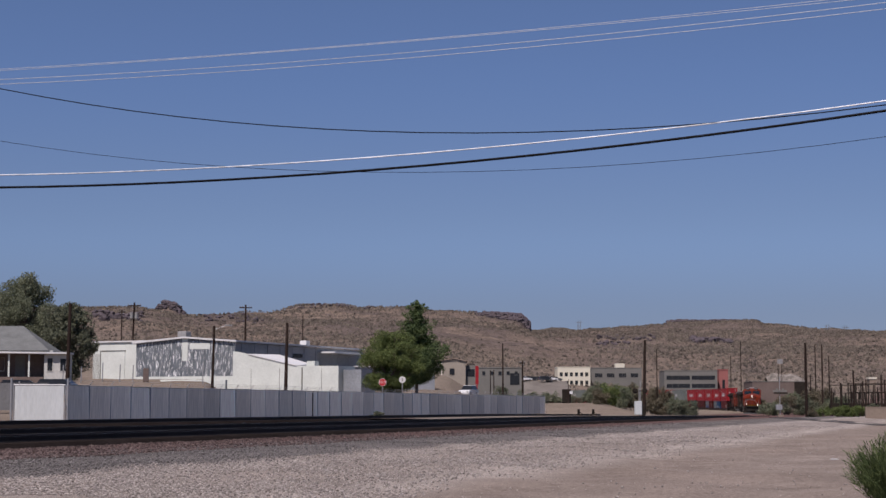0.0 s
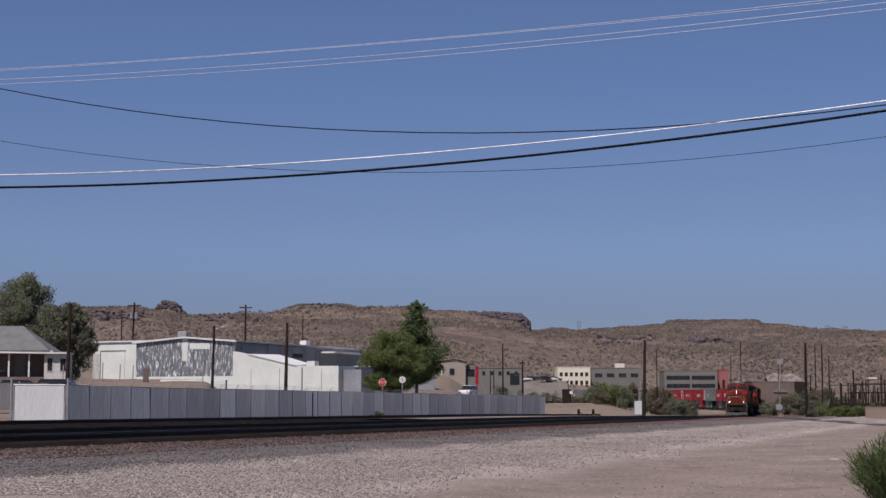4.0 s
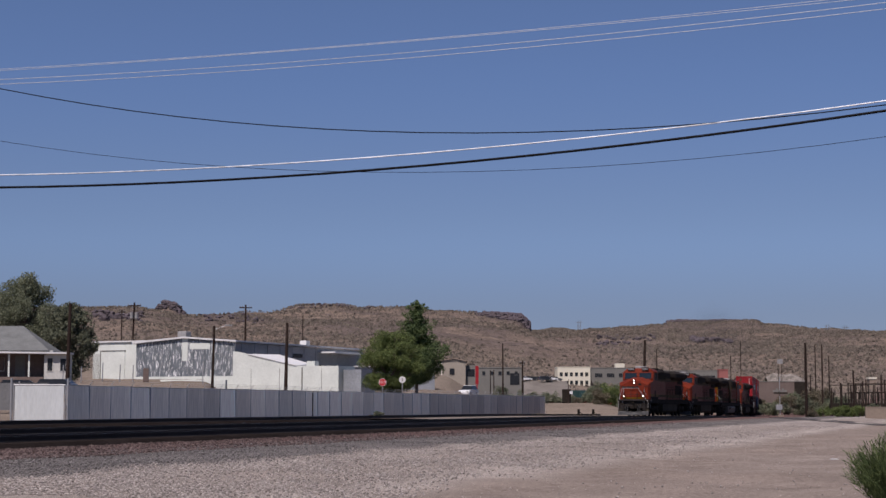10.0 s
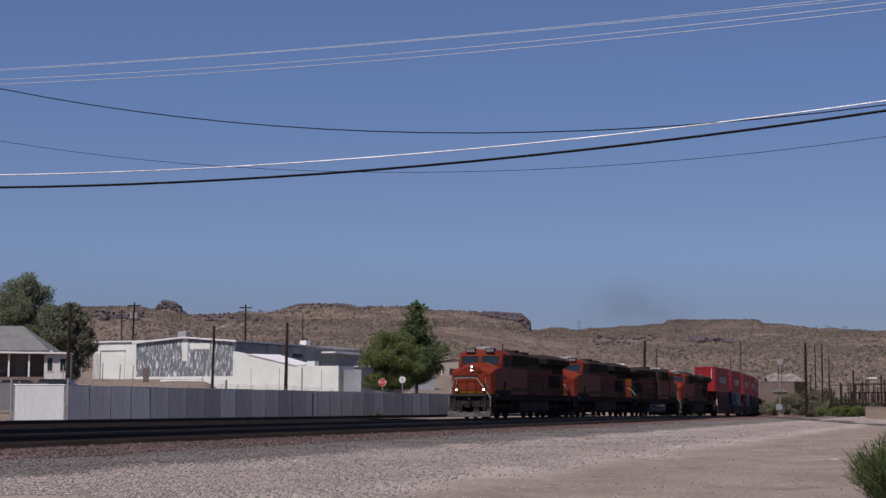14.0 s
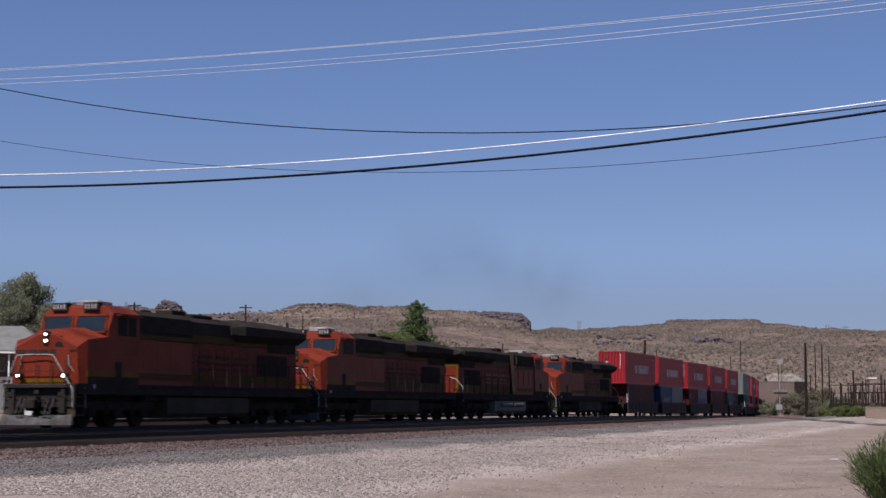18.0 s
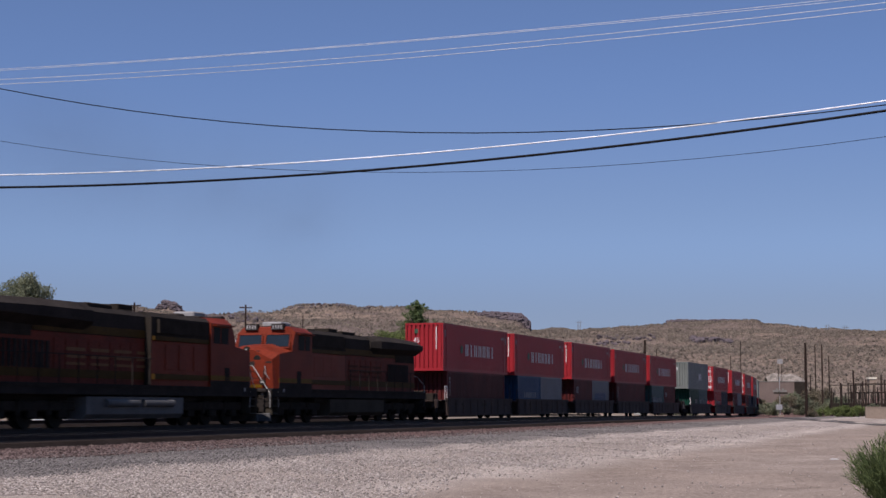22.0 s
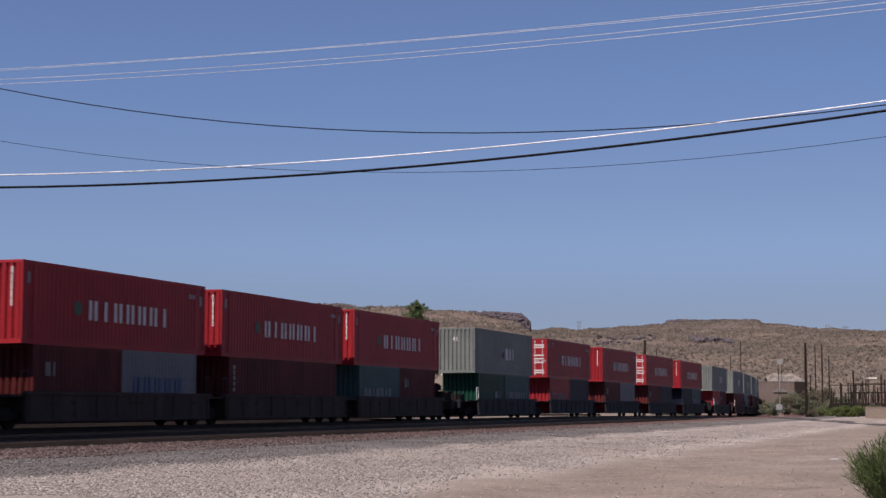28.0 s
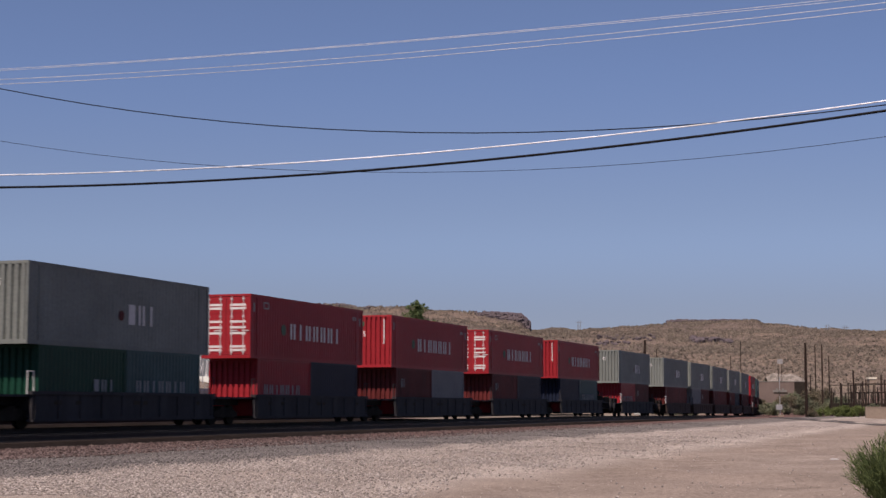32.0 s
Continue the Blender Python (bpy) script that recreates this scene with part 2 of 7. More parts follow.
def data(name, bm, material, smooth=False):
    bmesh.ops.recalc_face_normals(bm, faces=bm.faces)
    me = bpy.data.meshes.new(name)
    bm.to_mesh(me)
    bm.free()
    for mt in material if isinstance(material, (list, tuple)) else (material,):
        me.materials.append(mt)
    if smooth:
        for p in me.polygons:
            p.use_smooth = True
    return me


def part(name, bm, material, parent, label="", smooth=False):
    ob = new(name, data(name, bm, material, smooth))
    ob.parent = parent
    return tagged(ob, label)


def shared(name, me, parent, x=0, y=0, z=0, rz=0, rx=0, ry=0):
    ob = new(name, me)
    ob.parent = parent
    ob.matrix_basis = pose(x, y, z, rx, ry, rz)
    return ob


def boxes(*rows, bevel=0.0):
    bm = bmesh.new()
    for r in rows:
        box(bm, *r, bevel=bevel)
    return bm


def tubes(*rows, n=8):
    bm = bmesh.new()
    for a, b, r in rows:
        tube(bm, a, b, r, n=n)
    return bm


def lettering(name, text, size, material, parent, m, depth=0.004):
    """Words in the built-in font as a mesh, lying in the local xy plane of m."""
    cu = bpy.data.curves.new(name, "FONT")
    cu.body, cu.size, cu.extrude = text, size, depth
    cu.align_x, cu.align_y = "CENTER", "CENTER"
    tmp = bpy.data.objects.new(name, cu)
    scene.collection.objects.link(tmp)
    me = bpy.data.meshes.new_from_object(tmp.evaluated_get(bpy.context.evaluated_depsgraph_get()))
    bpy.data.objects.remove(tmp)
    me.materials.clear()
    me.materials.append(material)
    ob = new(name, me)
    ob.parent = parent
    ob.matrix_basis = m
    return ob


# ---- the line of the railway ----
HEAD = 1.24407                      # bearing of the straight track, away from the camera
STEP = 0.5
S_MIN, S_MAX = -300.0, 760.0
_s = np.arange(S_MIN, S_MAX, STEP)
_bend = np.clip((_s - 85) / 40, 0, 1) / 800 + np.clip((_s - 350) / 40, 0, 1) * (1 / 300 - 1 / 800)
_bend = np.where(_s > 560, 1 / 300, _bend)
_h = HEAD + np.cumsum(_bend) * STEP
_x = np.cumsum(np.cos(_h)) * STEP
_y = np.cumsum(np.sin(_h)) * STEP
_i0 = int(-S_MIN / STEP)
_x += -7.516 - _x[_i0]
_y += 80.315 - _y[_i0]
RAIL = 0.823                        # height of the rail heads on the straight
_z = RAIL + np.interp(_s, (60, 120, 210, 320, 400, 480, 700), (0, -0.25, -0.7, -0.85, -0.3, 0.4, 1.0))


def line(s):
    """The place and bearing of the track s metres along it."""
    return (np.interp(s, _s, _x), np.interp(s, _s, _y), np.interp(s, _s, _z), np.interp(s, _s, _h))


def beside(s, q, z=0.0):
    """A point q metres from the middle of the track, towards the camera, z over the rail."""
    x, y, h0, h = line(s)
    return (x + q * math.sin(h), y - q * math.cos(h), h0 + z)


# ---- the land ----
def ramp01(v, a, b):
    t = np.clip((v - a) / (b - a), 0, 1)
    return t * t * (3 - 2 * t)


def bank(v, l0, l1, r1, r0):
    """0 outside, 1 between l1 and r1, with slopes between."""
    return ramp01(v, l0, l1) * (1 - ramp01(v, r1, r0))


def land(x, y):
    """Height of the ground. Hills are laid out by bearing (thousandths, x over y) and distance."""
    x, y = np.asarray(x, float), np.asarray(y, float)
    r = np.hypot(x, y)
    b = np.where(y > 1, np.clip(1000 * x / np.maximum(y, 1), -900, 900), np.where(x < 0, -900, 900))
    d = np.where(y > 1, np.maximum(y, r * 0.7), r)
    q = (x + 7.516) * math.sin(HEAD) - (y - 80.315) * math.cos(HEAD)     # metres towards the camera from the straight track
    near = 0.42 - 0.42 * ramp01(q, 5, 30)
    # behind the railway: a rising bank on the near side of town, a flat to the right of it
    left = np.interp(d, (60, 85, 115, 150, 200, 300, 500, 800), (0.6, 0.8, 1.7, 3.9, 4.9, 7.5, 12, 20))
    left = left - 1.5 * ramp01(b, -148, -128) * bank(d, 110, 150, 210, 300)
    right = np.interp(d, (60, 150, 230, 330, 480, 560, 620, 800), (0.5, 0.5, 0.2, 0.6, 1.0, 1.6, 7.0, 17))
    right = right + 1.7 * bank(d, 265, 335, 390, 450) * bank(b, 35, 58, 92, 124)
    w = ramp01(b, -5, 42)
    back = left * (1 - w) + right * w
    behind = ramp01(-q, 11, 17)
    far = ramp01(d, 160, 240)
    flat = near * (1 - np.maximum(behind, far)) + back * np.maximum(behind, far)
    flat = np.where((d < 240) & (q > 0) & (b > 150), near * (1 - far) + back * far, flat)
    # hills: the height of each crest over the eye, in thousandths of its distance
    plateau = (60.2 - 4.5 * ramp01(b, -195, -155)) * (1 - ramp01(b, -152, -140))
    knob = 6.2 * bank(b, -178, -171, -166, -157)
    hill = (52.5 + 5.8 * bank(b, -145, -122, 40, 62) + 4.6 * bank(b, -108, -86, -62, -48) + 2.4 * bank(b, -60, -45, -18, -4)
            - 0.7 * ramp01(b, 5, 36)) * (1 - 0.13 * ramp01(b, 47.5, 55)) * (1 - ramp01(b, 53, 72))
    east = 46.6 + 2.0 * bank(b, 58, 68, 72, 84) + 2.4 * bank(b, 95, 132, 190, 260) - 4.0 * ramp01(b, 200, 290) + 3.2 * bank(b, 134.5, 139, 192, 198)
    wave = np.array([noise.fractal((float(p) * 0.004, float(o) * 0.004, 3.7), 0.9, 2.0, 5) for p, o in zip(x.ravel(), y.ravel())]).reshape(x.shape)
    gully = np.array([noise.fractal((float(p) * 0.016, float(o) * 0.010, 8.1), 0.8, 2.1, 4) if 0 < o else 0.0 for p, o in zip(x.ravel(), y.ravel())]).reshape(x.shape)
    out = flat
    skirt = 57.0 * (1 - ramp01(b, -10, 190))
    for crest, low, foot, top, hard in ((plateau, plateau, 520, 1500, 1.0), (hill, skirt, 560, 1450, 1.0), (east, 46.0 + 0 * b, 650, 2350, 0.9)):
        t = np.clip((d - foot) / (top - foot), 0, 1)
        shape = t ** hard * (0.9 + 0.1 * t)
        beyond = 1 - 0.25 * ramp01(d, top * 1.02, top * 1.7)
        z0 = left * (1 - w) + right * w
        soft = low * (1 - t ** 4) + crest * t ** 4
        zz = z0 + (1.6 + soft * 0.001 * top - z0) * shape * beyond
        rough = np.clip((d - foot) / 500, 0, 1) * (1 - 0.8 * ramp01(d, top * 0.93, top))
        zz = zz + (wave * 9.0 + gully * 4.5) * rough
        out = np.where(d > foot, np.maximum(out, zz), out)
    t = np.clip((d - 900) / 550, 0, 1)
    out = out + knob * 1.5 * bank(d, 1380, 1440, 1500, 1560)
    out = np.where((y < 120) & (d > 240), 3 + 0 * out + 0.012 * (d - 240), out)
    small = 0.03 * np.sin(x * 1.7 + 0.6 * np.sin(y * 0.9)) + 0.03 * np.sin(y * 0.8 + x * 0.35)
    return out + small * ramp01(d, 8, 30) * (1 - 0.85 * bank(q, -14, -9, 9, 16))


def ground_mesh():
    inner = np.tan(np.linspace(-0.30, 0.30, 520))
    ang = np.concatenate([np.radians(np.linspace(-90, 72, 40)), math.pi / 2 - np.arctan(inner[::-1]), np.radians(np.linspace(108, 270, 40)[:-1])])
    rad = np.concatenate([np.linspace(0.5, 24, 12), np.geomspace(26, 4700, 190)])
    a, r = np.meshgrid(ang, rad)
    x, y = r * np.cos(a), r * np.sin(a)
    z = land(x, y)
    n = len(ang)
    verts = np.stack([x.ravel(), y.ravel(), z.ravel()], 1).tolist() + [(0, 0, float(land(np.array([0.0]), np.array([0.1]))[0]))]
    faces = []
    for i in range(len(rad) - 1):
        for j in range(n):
            k = (j + 1) % n
            faces.append((i * n + j, (i + 1) * n + j, (i + 1) * n + k, i * n + k))
    c = len(verts) - 1
    faces += [(c, j, (j + 1) % n) for j in range(n)]
    me = bpy.data.meshes.new("ground")
    me.from_pydata(verts, [], faces)
    me.update()
    for p in me.polygons:
        p.use_smooth = True
    return me


def ground_material():
    m = bpy.data.materials.new("desert_ground")
    m.use_nodes = True
    nt = m.node_tree
    n = nt.nodes
    b = n["Principled BSDF"]
    b.inputs["Roughness"].default_value = 0.95
    b.inputs["Specular IOR Level"].default_value = 0.0
    tc = n.new("ShaderNodeTexCoord")

    def noisy(scale, detail=5.0, rough=0.6, vec=None):
        t = n.new("ShaderNodeTexNoise")
        t.inputs["Scale"].default_value, t.inputs["Detail"].default_value, t.inputs["Roughness"].default_value = scale, detail, rough
        link(nt, vec or tc.outputs["Object"], t.inputs["Vector"])
        return t.outputs["Fac"]

    def span(v, a, z, lo=0.0, hi=1.0):
        t = n.new("ShaderNodeMapRange")
        for key, val in zip(("From Min", "From Max", "To Min", "To Max"), (a, z, lo, hi)):
            t.inputs[key].default_value = val
        link(nt, v, t.inputs["Value"])
        return t.outputs["Result"]

    def calc(op, a, z):
        t = n.new("ShaderNodeMath")
        t.operation = op
        for i, v in enumerate((a, z)):
            if isinstance(v, (int, float)):
                t.inputs[i].default_value = v
            else:
                link(nt, v, t.inputs[i])
        return t.outputs[0]

    def blend(fac, a, z):
        t = n.new("ShaderNodeMix")
        t.data_type = "RGBA"
        link(nt, fac, t.inputs["Factor"])
        for key, v in (("A", a), ("B", z)):
            if isinstance(v, tuple):
                t.inputs[key].default_value = (*v, 1)
            else:
                link(nt, v, t.inputs[key])
        return t.outputs["Result"]

    # metres from the straight track towards the camera
    dot = n.new("ShaderNodeVectorMath")
    dot.operation = "DOT_PRODUCT"
    dot.inputs[1].default_value = (math.sin(HEAD), -math.cos(HEAD), 0)
    link(nt, tc.outputs["Object"], dot.inputs[0])
    q = calc("ADD", dot.outputs["Value"], 7.516 * math.sin(HEAD) + 80.315 * math.cos(HEAD))
    qn = calc("ADD", q, span(noisy(0.12), 0.2, 0.8, -0.45, 0.45))
    qn = calc("ADD", qn, span(noisy(1.4), 0.2, 0.8, -0.2, 0.2))
    pebble = calc('ADD', calc('MULTIPLY', noisy(9.0, 6.0, 0.8), 0.6), calc('MULTIPLY', noisy(34.0, 3.0, 0.7), 0.4))
    tan = blend(span(noisy(0.25), 0.35, 0.65), (0.192, 0.167, 0.149), (0.248, 0.218, 0.197))
    tan = blend(span(noisy(0.05), 0.4, 0.6), tan, (0.22, 0.188, 0.165))
    grit = blend(span(noisy(0.3), 0.35, 0.65), (0.092, 0.084, 0.08), (0.138, 0.125, 0.118))
    rubble = blend(span(noisy(2.0), 0.35, 0.65), (0.078, 0.046, 0.042), (0.128, 0.085, 0.077))
    near = blend(span(qn, 8.8, 10.4), rubble, grit)
    near = blend(span(qn, 14.2, 15.8), near, tan)
    near = blend(calc('MULTIPLY', calc('MULTIPLY', span(qn, 20.6, 21.9), span(qn, 23.6, 22.6)), span(noisy(0.5, 7.0, 0.7), 0.35, 0.65, 0.3, 0.9)), near, (0.305, 0.27, 0.24))
    near = blend(calc("MULTIPLY", calc("MULTIPLY", span(qn, 14.6, 15.6), span(qn, 17.6, 16.2)), span(noisy(0.3, 7.0, 0.7), 0.35, 0.6, 0.1, 0.8)), near, (0.285, 0.253, 0.228))
    # dirt road: smoother, pinker, beyond the gravel
    near = blend(calc("MULTIPLY", span(qn, 22, 24), span(noisy(0.15), 0.3, 0.7, 0.6, 1.0)), near, (0.192, 0.156, 0.132))
    ruts = n.new("ShaderNodeMapping")            # faint wheel ruts along the road
    ruts.inputs["Rotation"].default_value = (0, 0, -HEAD)
    ruts.inputs["Scale"].default_value = (0.03, 0.9, 1.0)
    link(nt, tc.outputs["Object"], ruts.inputs["Vector"])
    near = blend(calc("MULTIPLY", span(qn, 22.8, 24.2), span(noisy(1.0, 4.0, 0.6, ruts.outputs["Vector"]), 0.5, 0.66, 0.0, 0.5)), near, (0.135, 0.108, 0.092))
    sep = n.new("ShaderNodeSeparateXYZ")
    link(nt, tc.outputs["Object"], sep.inputs["Vector"])
    back = blend(span(noisy(0.1), 0.35, 0.65), (0.195, 0.16, 0.128), (0.15, 0.122, 0.098))
    def shrubs(scale, size, share):
        """1 inside scattered round patches, about size metres across."""
        v = n.new("ShaderNodeTexVoronoi")
        v.inputs["Scale"].default_value = scale
        link(nt, tc.outputs["Object"], v.inputs["Vector"])
        s = n.new("ShaderNodeSeparateColor")
        link(nt, v.outputs["Color"], s.inputs["Color"])
        reach = calc("MULTIPLY", span(s.outputs["Red"], 1 - share, 1.0, 0.0, 1.0), size * scale)
        return span(calc("SUBTRACT", calc("ADD", reach, calc("MULTIPLY", span(noisy(scale * 5), 0.3, 0.7, -0.5, 0.5), size * scale * 0.6)), v.outputs["Distance"]), -0.06, 0.06)

    hills = blend(span(noisy(0.012), 0.35, 0.65), (0.15, 0.115, 0.1), (0.24, 0.18, 0.14))
    hills = blend(span(noisy(0.006, 7.0, 0.7), 0.50, 0.58), hills, (0.118, 0.093, 0.088))
    hills = blend(span(noisy(0.02, 8.0, 0.75), 0.56, 0.63), hills, (0.105, 0.085, 0.086))
    hills = blend(span(noisy(0.35, 8.0, 0.85), 0.45, 0.6), hills, (0.112, 0.09, 0.07))
    hills = blend(span(noisy(0.09, 8.0, 0.8), 0.48, 0.66), hills, (0.105, 0.086, 0.074))
    hills = blend(calc("MULTIPLY", shrubs(0.3, 1.5, 0.9), 0.9), hills, (0.05, 0.043, 0.035))
    hills = blend(calc("MULTIPLY", shrubs(0.11, 3.2, 0.75), span(noisy(0.01), 0.40, 0.55, 0.25, 0.85)), hills, (0.058, 0.048, 0.044))
    # bare rock on the steep faces
    geo = n.new("ShaderNodeNewGeometry")
    sn = n.new("ShaderNodeSeparateXYZ")
    link(nt, geo.outputs["Normal"], sn.inputs["Vector"])
    rock = blend(span(noisy(0.06), 0.35, 0.65), (0.082, 0.064, 0.064), (0.14, 0.106, 0.097))
    hills = blend(span(sn.outputs["Z"], 0.93, 0.80), hills, rock)
    colour = blend(span(q, -9, -13), near, back)
    colour = blend(span(sep.outputs["Y"], 540, 780), colour, hills)
    bright = n.new("ShaderNodeHueSaturation")
    link(nt, colour, bright.inputs["Color"])
    link(nt, calc('MULTIPLY', span(pebble, 0.36, 0.64, 0.4, 1.6), span(noisy(0.4, 4.0, 0.65), 0.3, 0.7, 0.82, 1.18)), bright.inputs["Value"])
    link(nt, bright.outputs["Color"], b.inputs["Base Color"])
    bp = n.new("ShaderNodeBump")
    bp.inputs["Strength"].default_value, bp.inputs["Distance"].default_value = 0.6, 0.05
    link(nt, pebble, bp.inputs["Height"])
    far = n.new("ShaderNodeBump")
    far.inputs["Strength"].default_value, far.inputs["Distance"].default_value = 0.8, 3.0
    link(nt, calc("MULTIPLY", noisy(0.13, 6.0, 0.7), span(sep.outputs["Y"], 450, 700)), far.inputs["Height"])
    link(nt, bp.outputs["Normal"], far.inputs["Normal"])
    link(nt, far.outputs["Normal"], b.inputs["Normal"])
    return m


ground_data = ground_mesh()
ground_data.materials.append(ground_material())
ground = tagged(new("ground", ground_data), "dry tan gravel and desert soil rising to scrub-covered hills", "ground", kind="structure")


def height(x, y):
    return float(land(np.array([float(x)]), np.array([float(y)]))[0])


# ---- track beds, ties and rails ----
# near-black: the shade among rails and ties is put into the ballast colour
ballast_mat = surface("shade_dark_ballast", (0.018, 0.0145, 0.0135), 0.95, 0, 0.45, 0.8, 9.0, 0.7, spec=0.0)


def strip(name, s0, s1, outline, material, q0=0.0, step=4.0, smooth=False):
    """An outline of (q, z) swept along the track."""
    ss = np.arange(s0, s1 + 0.01, step)
    k = len(outline)
    verts = [beside(float(s), q0 + q, z) for s in ss for q, z in outline]
    faces = [(i * k + j, i * k + j + 1, (i + 1) * k + j + 1, (i + 1) * k + j) for i in range(len(ss) - 1) for j in range(k - 1)]
    me = bpy.data.meshes.new(name)
    me.from_pydata(verts, [], faces)
    me.materials.append(material)
    me.update()
    return new(name, me)


RAIL_SHAPE = [(-0.075, -0.18), (-0.07, -0.165), (-0.012, -0.14), (-0.012, -0.045), (-0.036, -0.035), (-0.036, -0.003),
              (-0.03, 0.0), (0.03, 0.0), (0.036, -0.003), (0.036, -0.035), (0.012, -0.045), (0.012, -0.14), (0.07, -0.165), (0.075, -0.18)]
tagged(strip("track_bed", -300, 740, [(-3.4, -0.75), (-1.9, -0.2), (2.4, -0.2), (2.9, -0.29), (6.35, -0.29), (7.2, -0.55)], ballast_mat), "rusty-brown ballast bed under two tracks, darkened for the shade", "track bed", kind="structure")
SPUR = -8.6                         # middle of the spur beside the fence
SIDE = 4.4                          # middle of the empty near track
tagged(strip("spur_bed", -300, 104, [(-2.6, -0.3), (-1.6, -0.015), (1.6, -0.015), (2.6, -0.3)], ballast_mat, SPUR), "ballast bed of a spur track beside a fence, darkened for the shade", "track bed", kind="structure")


tagged(strip("dirt_apron", 28, 150, [(-7.3, -0.3), (-6.9, -0.02), (-4.6, 0.01), (-2.6, -0.01), (-2.2, -0.35)], surface("packed_pale_dirt", (0.2, 0.172, 0.148), 0.95, 0, 0.3, 0.3, 8, 0.2, spec=0.0)), "packed pale dirt between the main track and the spur", "ground", kind="structure")


def track(label, s0, s1, q0, z0, near):
    root = new("railway_track")
    tagged(root, label, "railway track", kind="structure")
    for side in (-0.7535, 0.7535):
        r = strip("rail", s0, s1, [(q, z + z0) for q, z in RAIL_SHAPE], M["rail"], q0 + side)
        r.parent = root
        t = strip("rail_head", s0, s1, [(-0.024, z0 + 0.003), (0.024, z0 + 0.003)], M["rail_top"], q0 + side)
        t.parent = r
        tagged(t, "bright worn running surface")
    bm = bmesh.new()
    box(bm, -0.115, 0.115, -1.3, 1.3, -0.09, 0.09, 0.01)
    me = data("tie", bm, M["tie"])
    for i in range(int((near[1] - near[0]) / 0.55)):
        s = near[0] + i * 0.55
        x, y, z, h = line(s)
        px, py, pz = beside(s, q0 + random.uniform(-0.04, 0.04), z0 - 0.27)
        t = new("tie", me)
        t.parent = root
        t.matrix_basis = pose(px, py, pz, 0, 0, math.degrees(h) + random.uniform(-0.6, 0.6))
    return root


track("main track of rusty rails on dark wooden ties", -300, 740, 0.0, 0.0, (-32, 90))
track("empty siding of rusty rails on dark wooden ties", -300, 150, SIDE, -0.1, (-34, 80))
track("short spur of rusty rails ending beside a fence", -300, 101, SPUR, 0.16, (-20, 70))


# ---- the train ----
SPEED = 12.788
MOVING = []                         # (thing, metres along the track at 23 s, height over the rail, turned about)


def on_train(ob, s, z=0.0, about=False):
    MOVING.append((ob, s, z, about))
    return ob


def train_pose(s, z, about, t):
    x, y, h0, h = line(s - SPEED * (t - 23.0))
    return pose(float(x), float(y), float(h0) + z, 0, 0, math.degrees(h) + (0 if about else 180))


# -- locomotives: local +x is the cab end, z from the rail --
def wheel_data(r, name, material):
    bm = bmesh.new()
    tube(bm, (0, -0.07, 0), (0, 0.07, 0), r, n=20)
    tube(bm, (0, -0.10, 0), (0, -0.07, 0), r + 0.03, n=20)
    tube(bm, (0, 0.07, 0), (0, 0.12, 0), r * 0.35, n=12)
    return data(name, bm, material)


LOCO_WHEEL = wheel_data(0.53, "wheel", M["soot"])
CAR_WHEEL = wheel_data(0.42, "wheel", M["soot"])


def hood_ring(x, w, z0, z1, c=0.18):
    return [(x, -w, z0), (x, w, z0), (x, w, z1 - c), (x, w - c, z1), (x, -w + c, z1), (x, -w, z1 - c)]


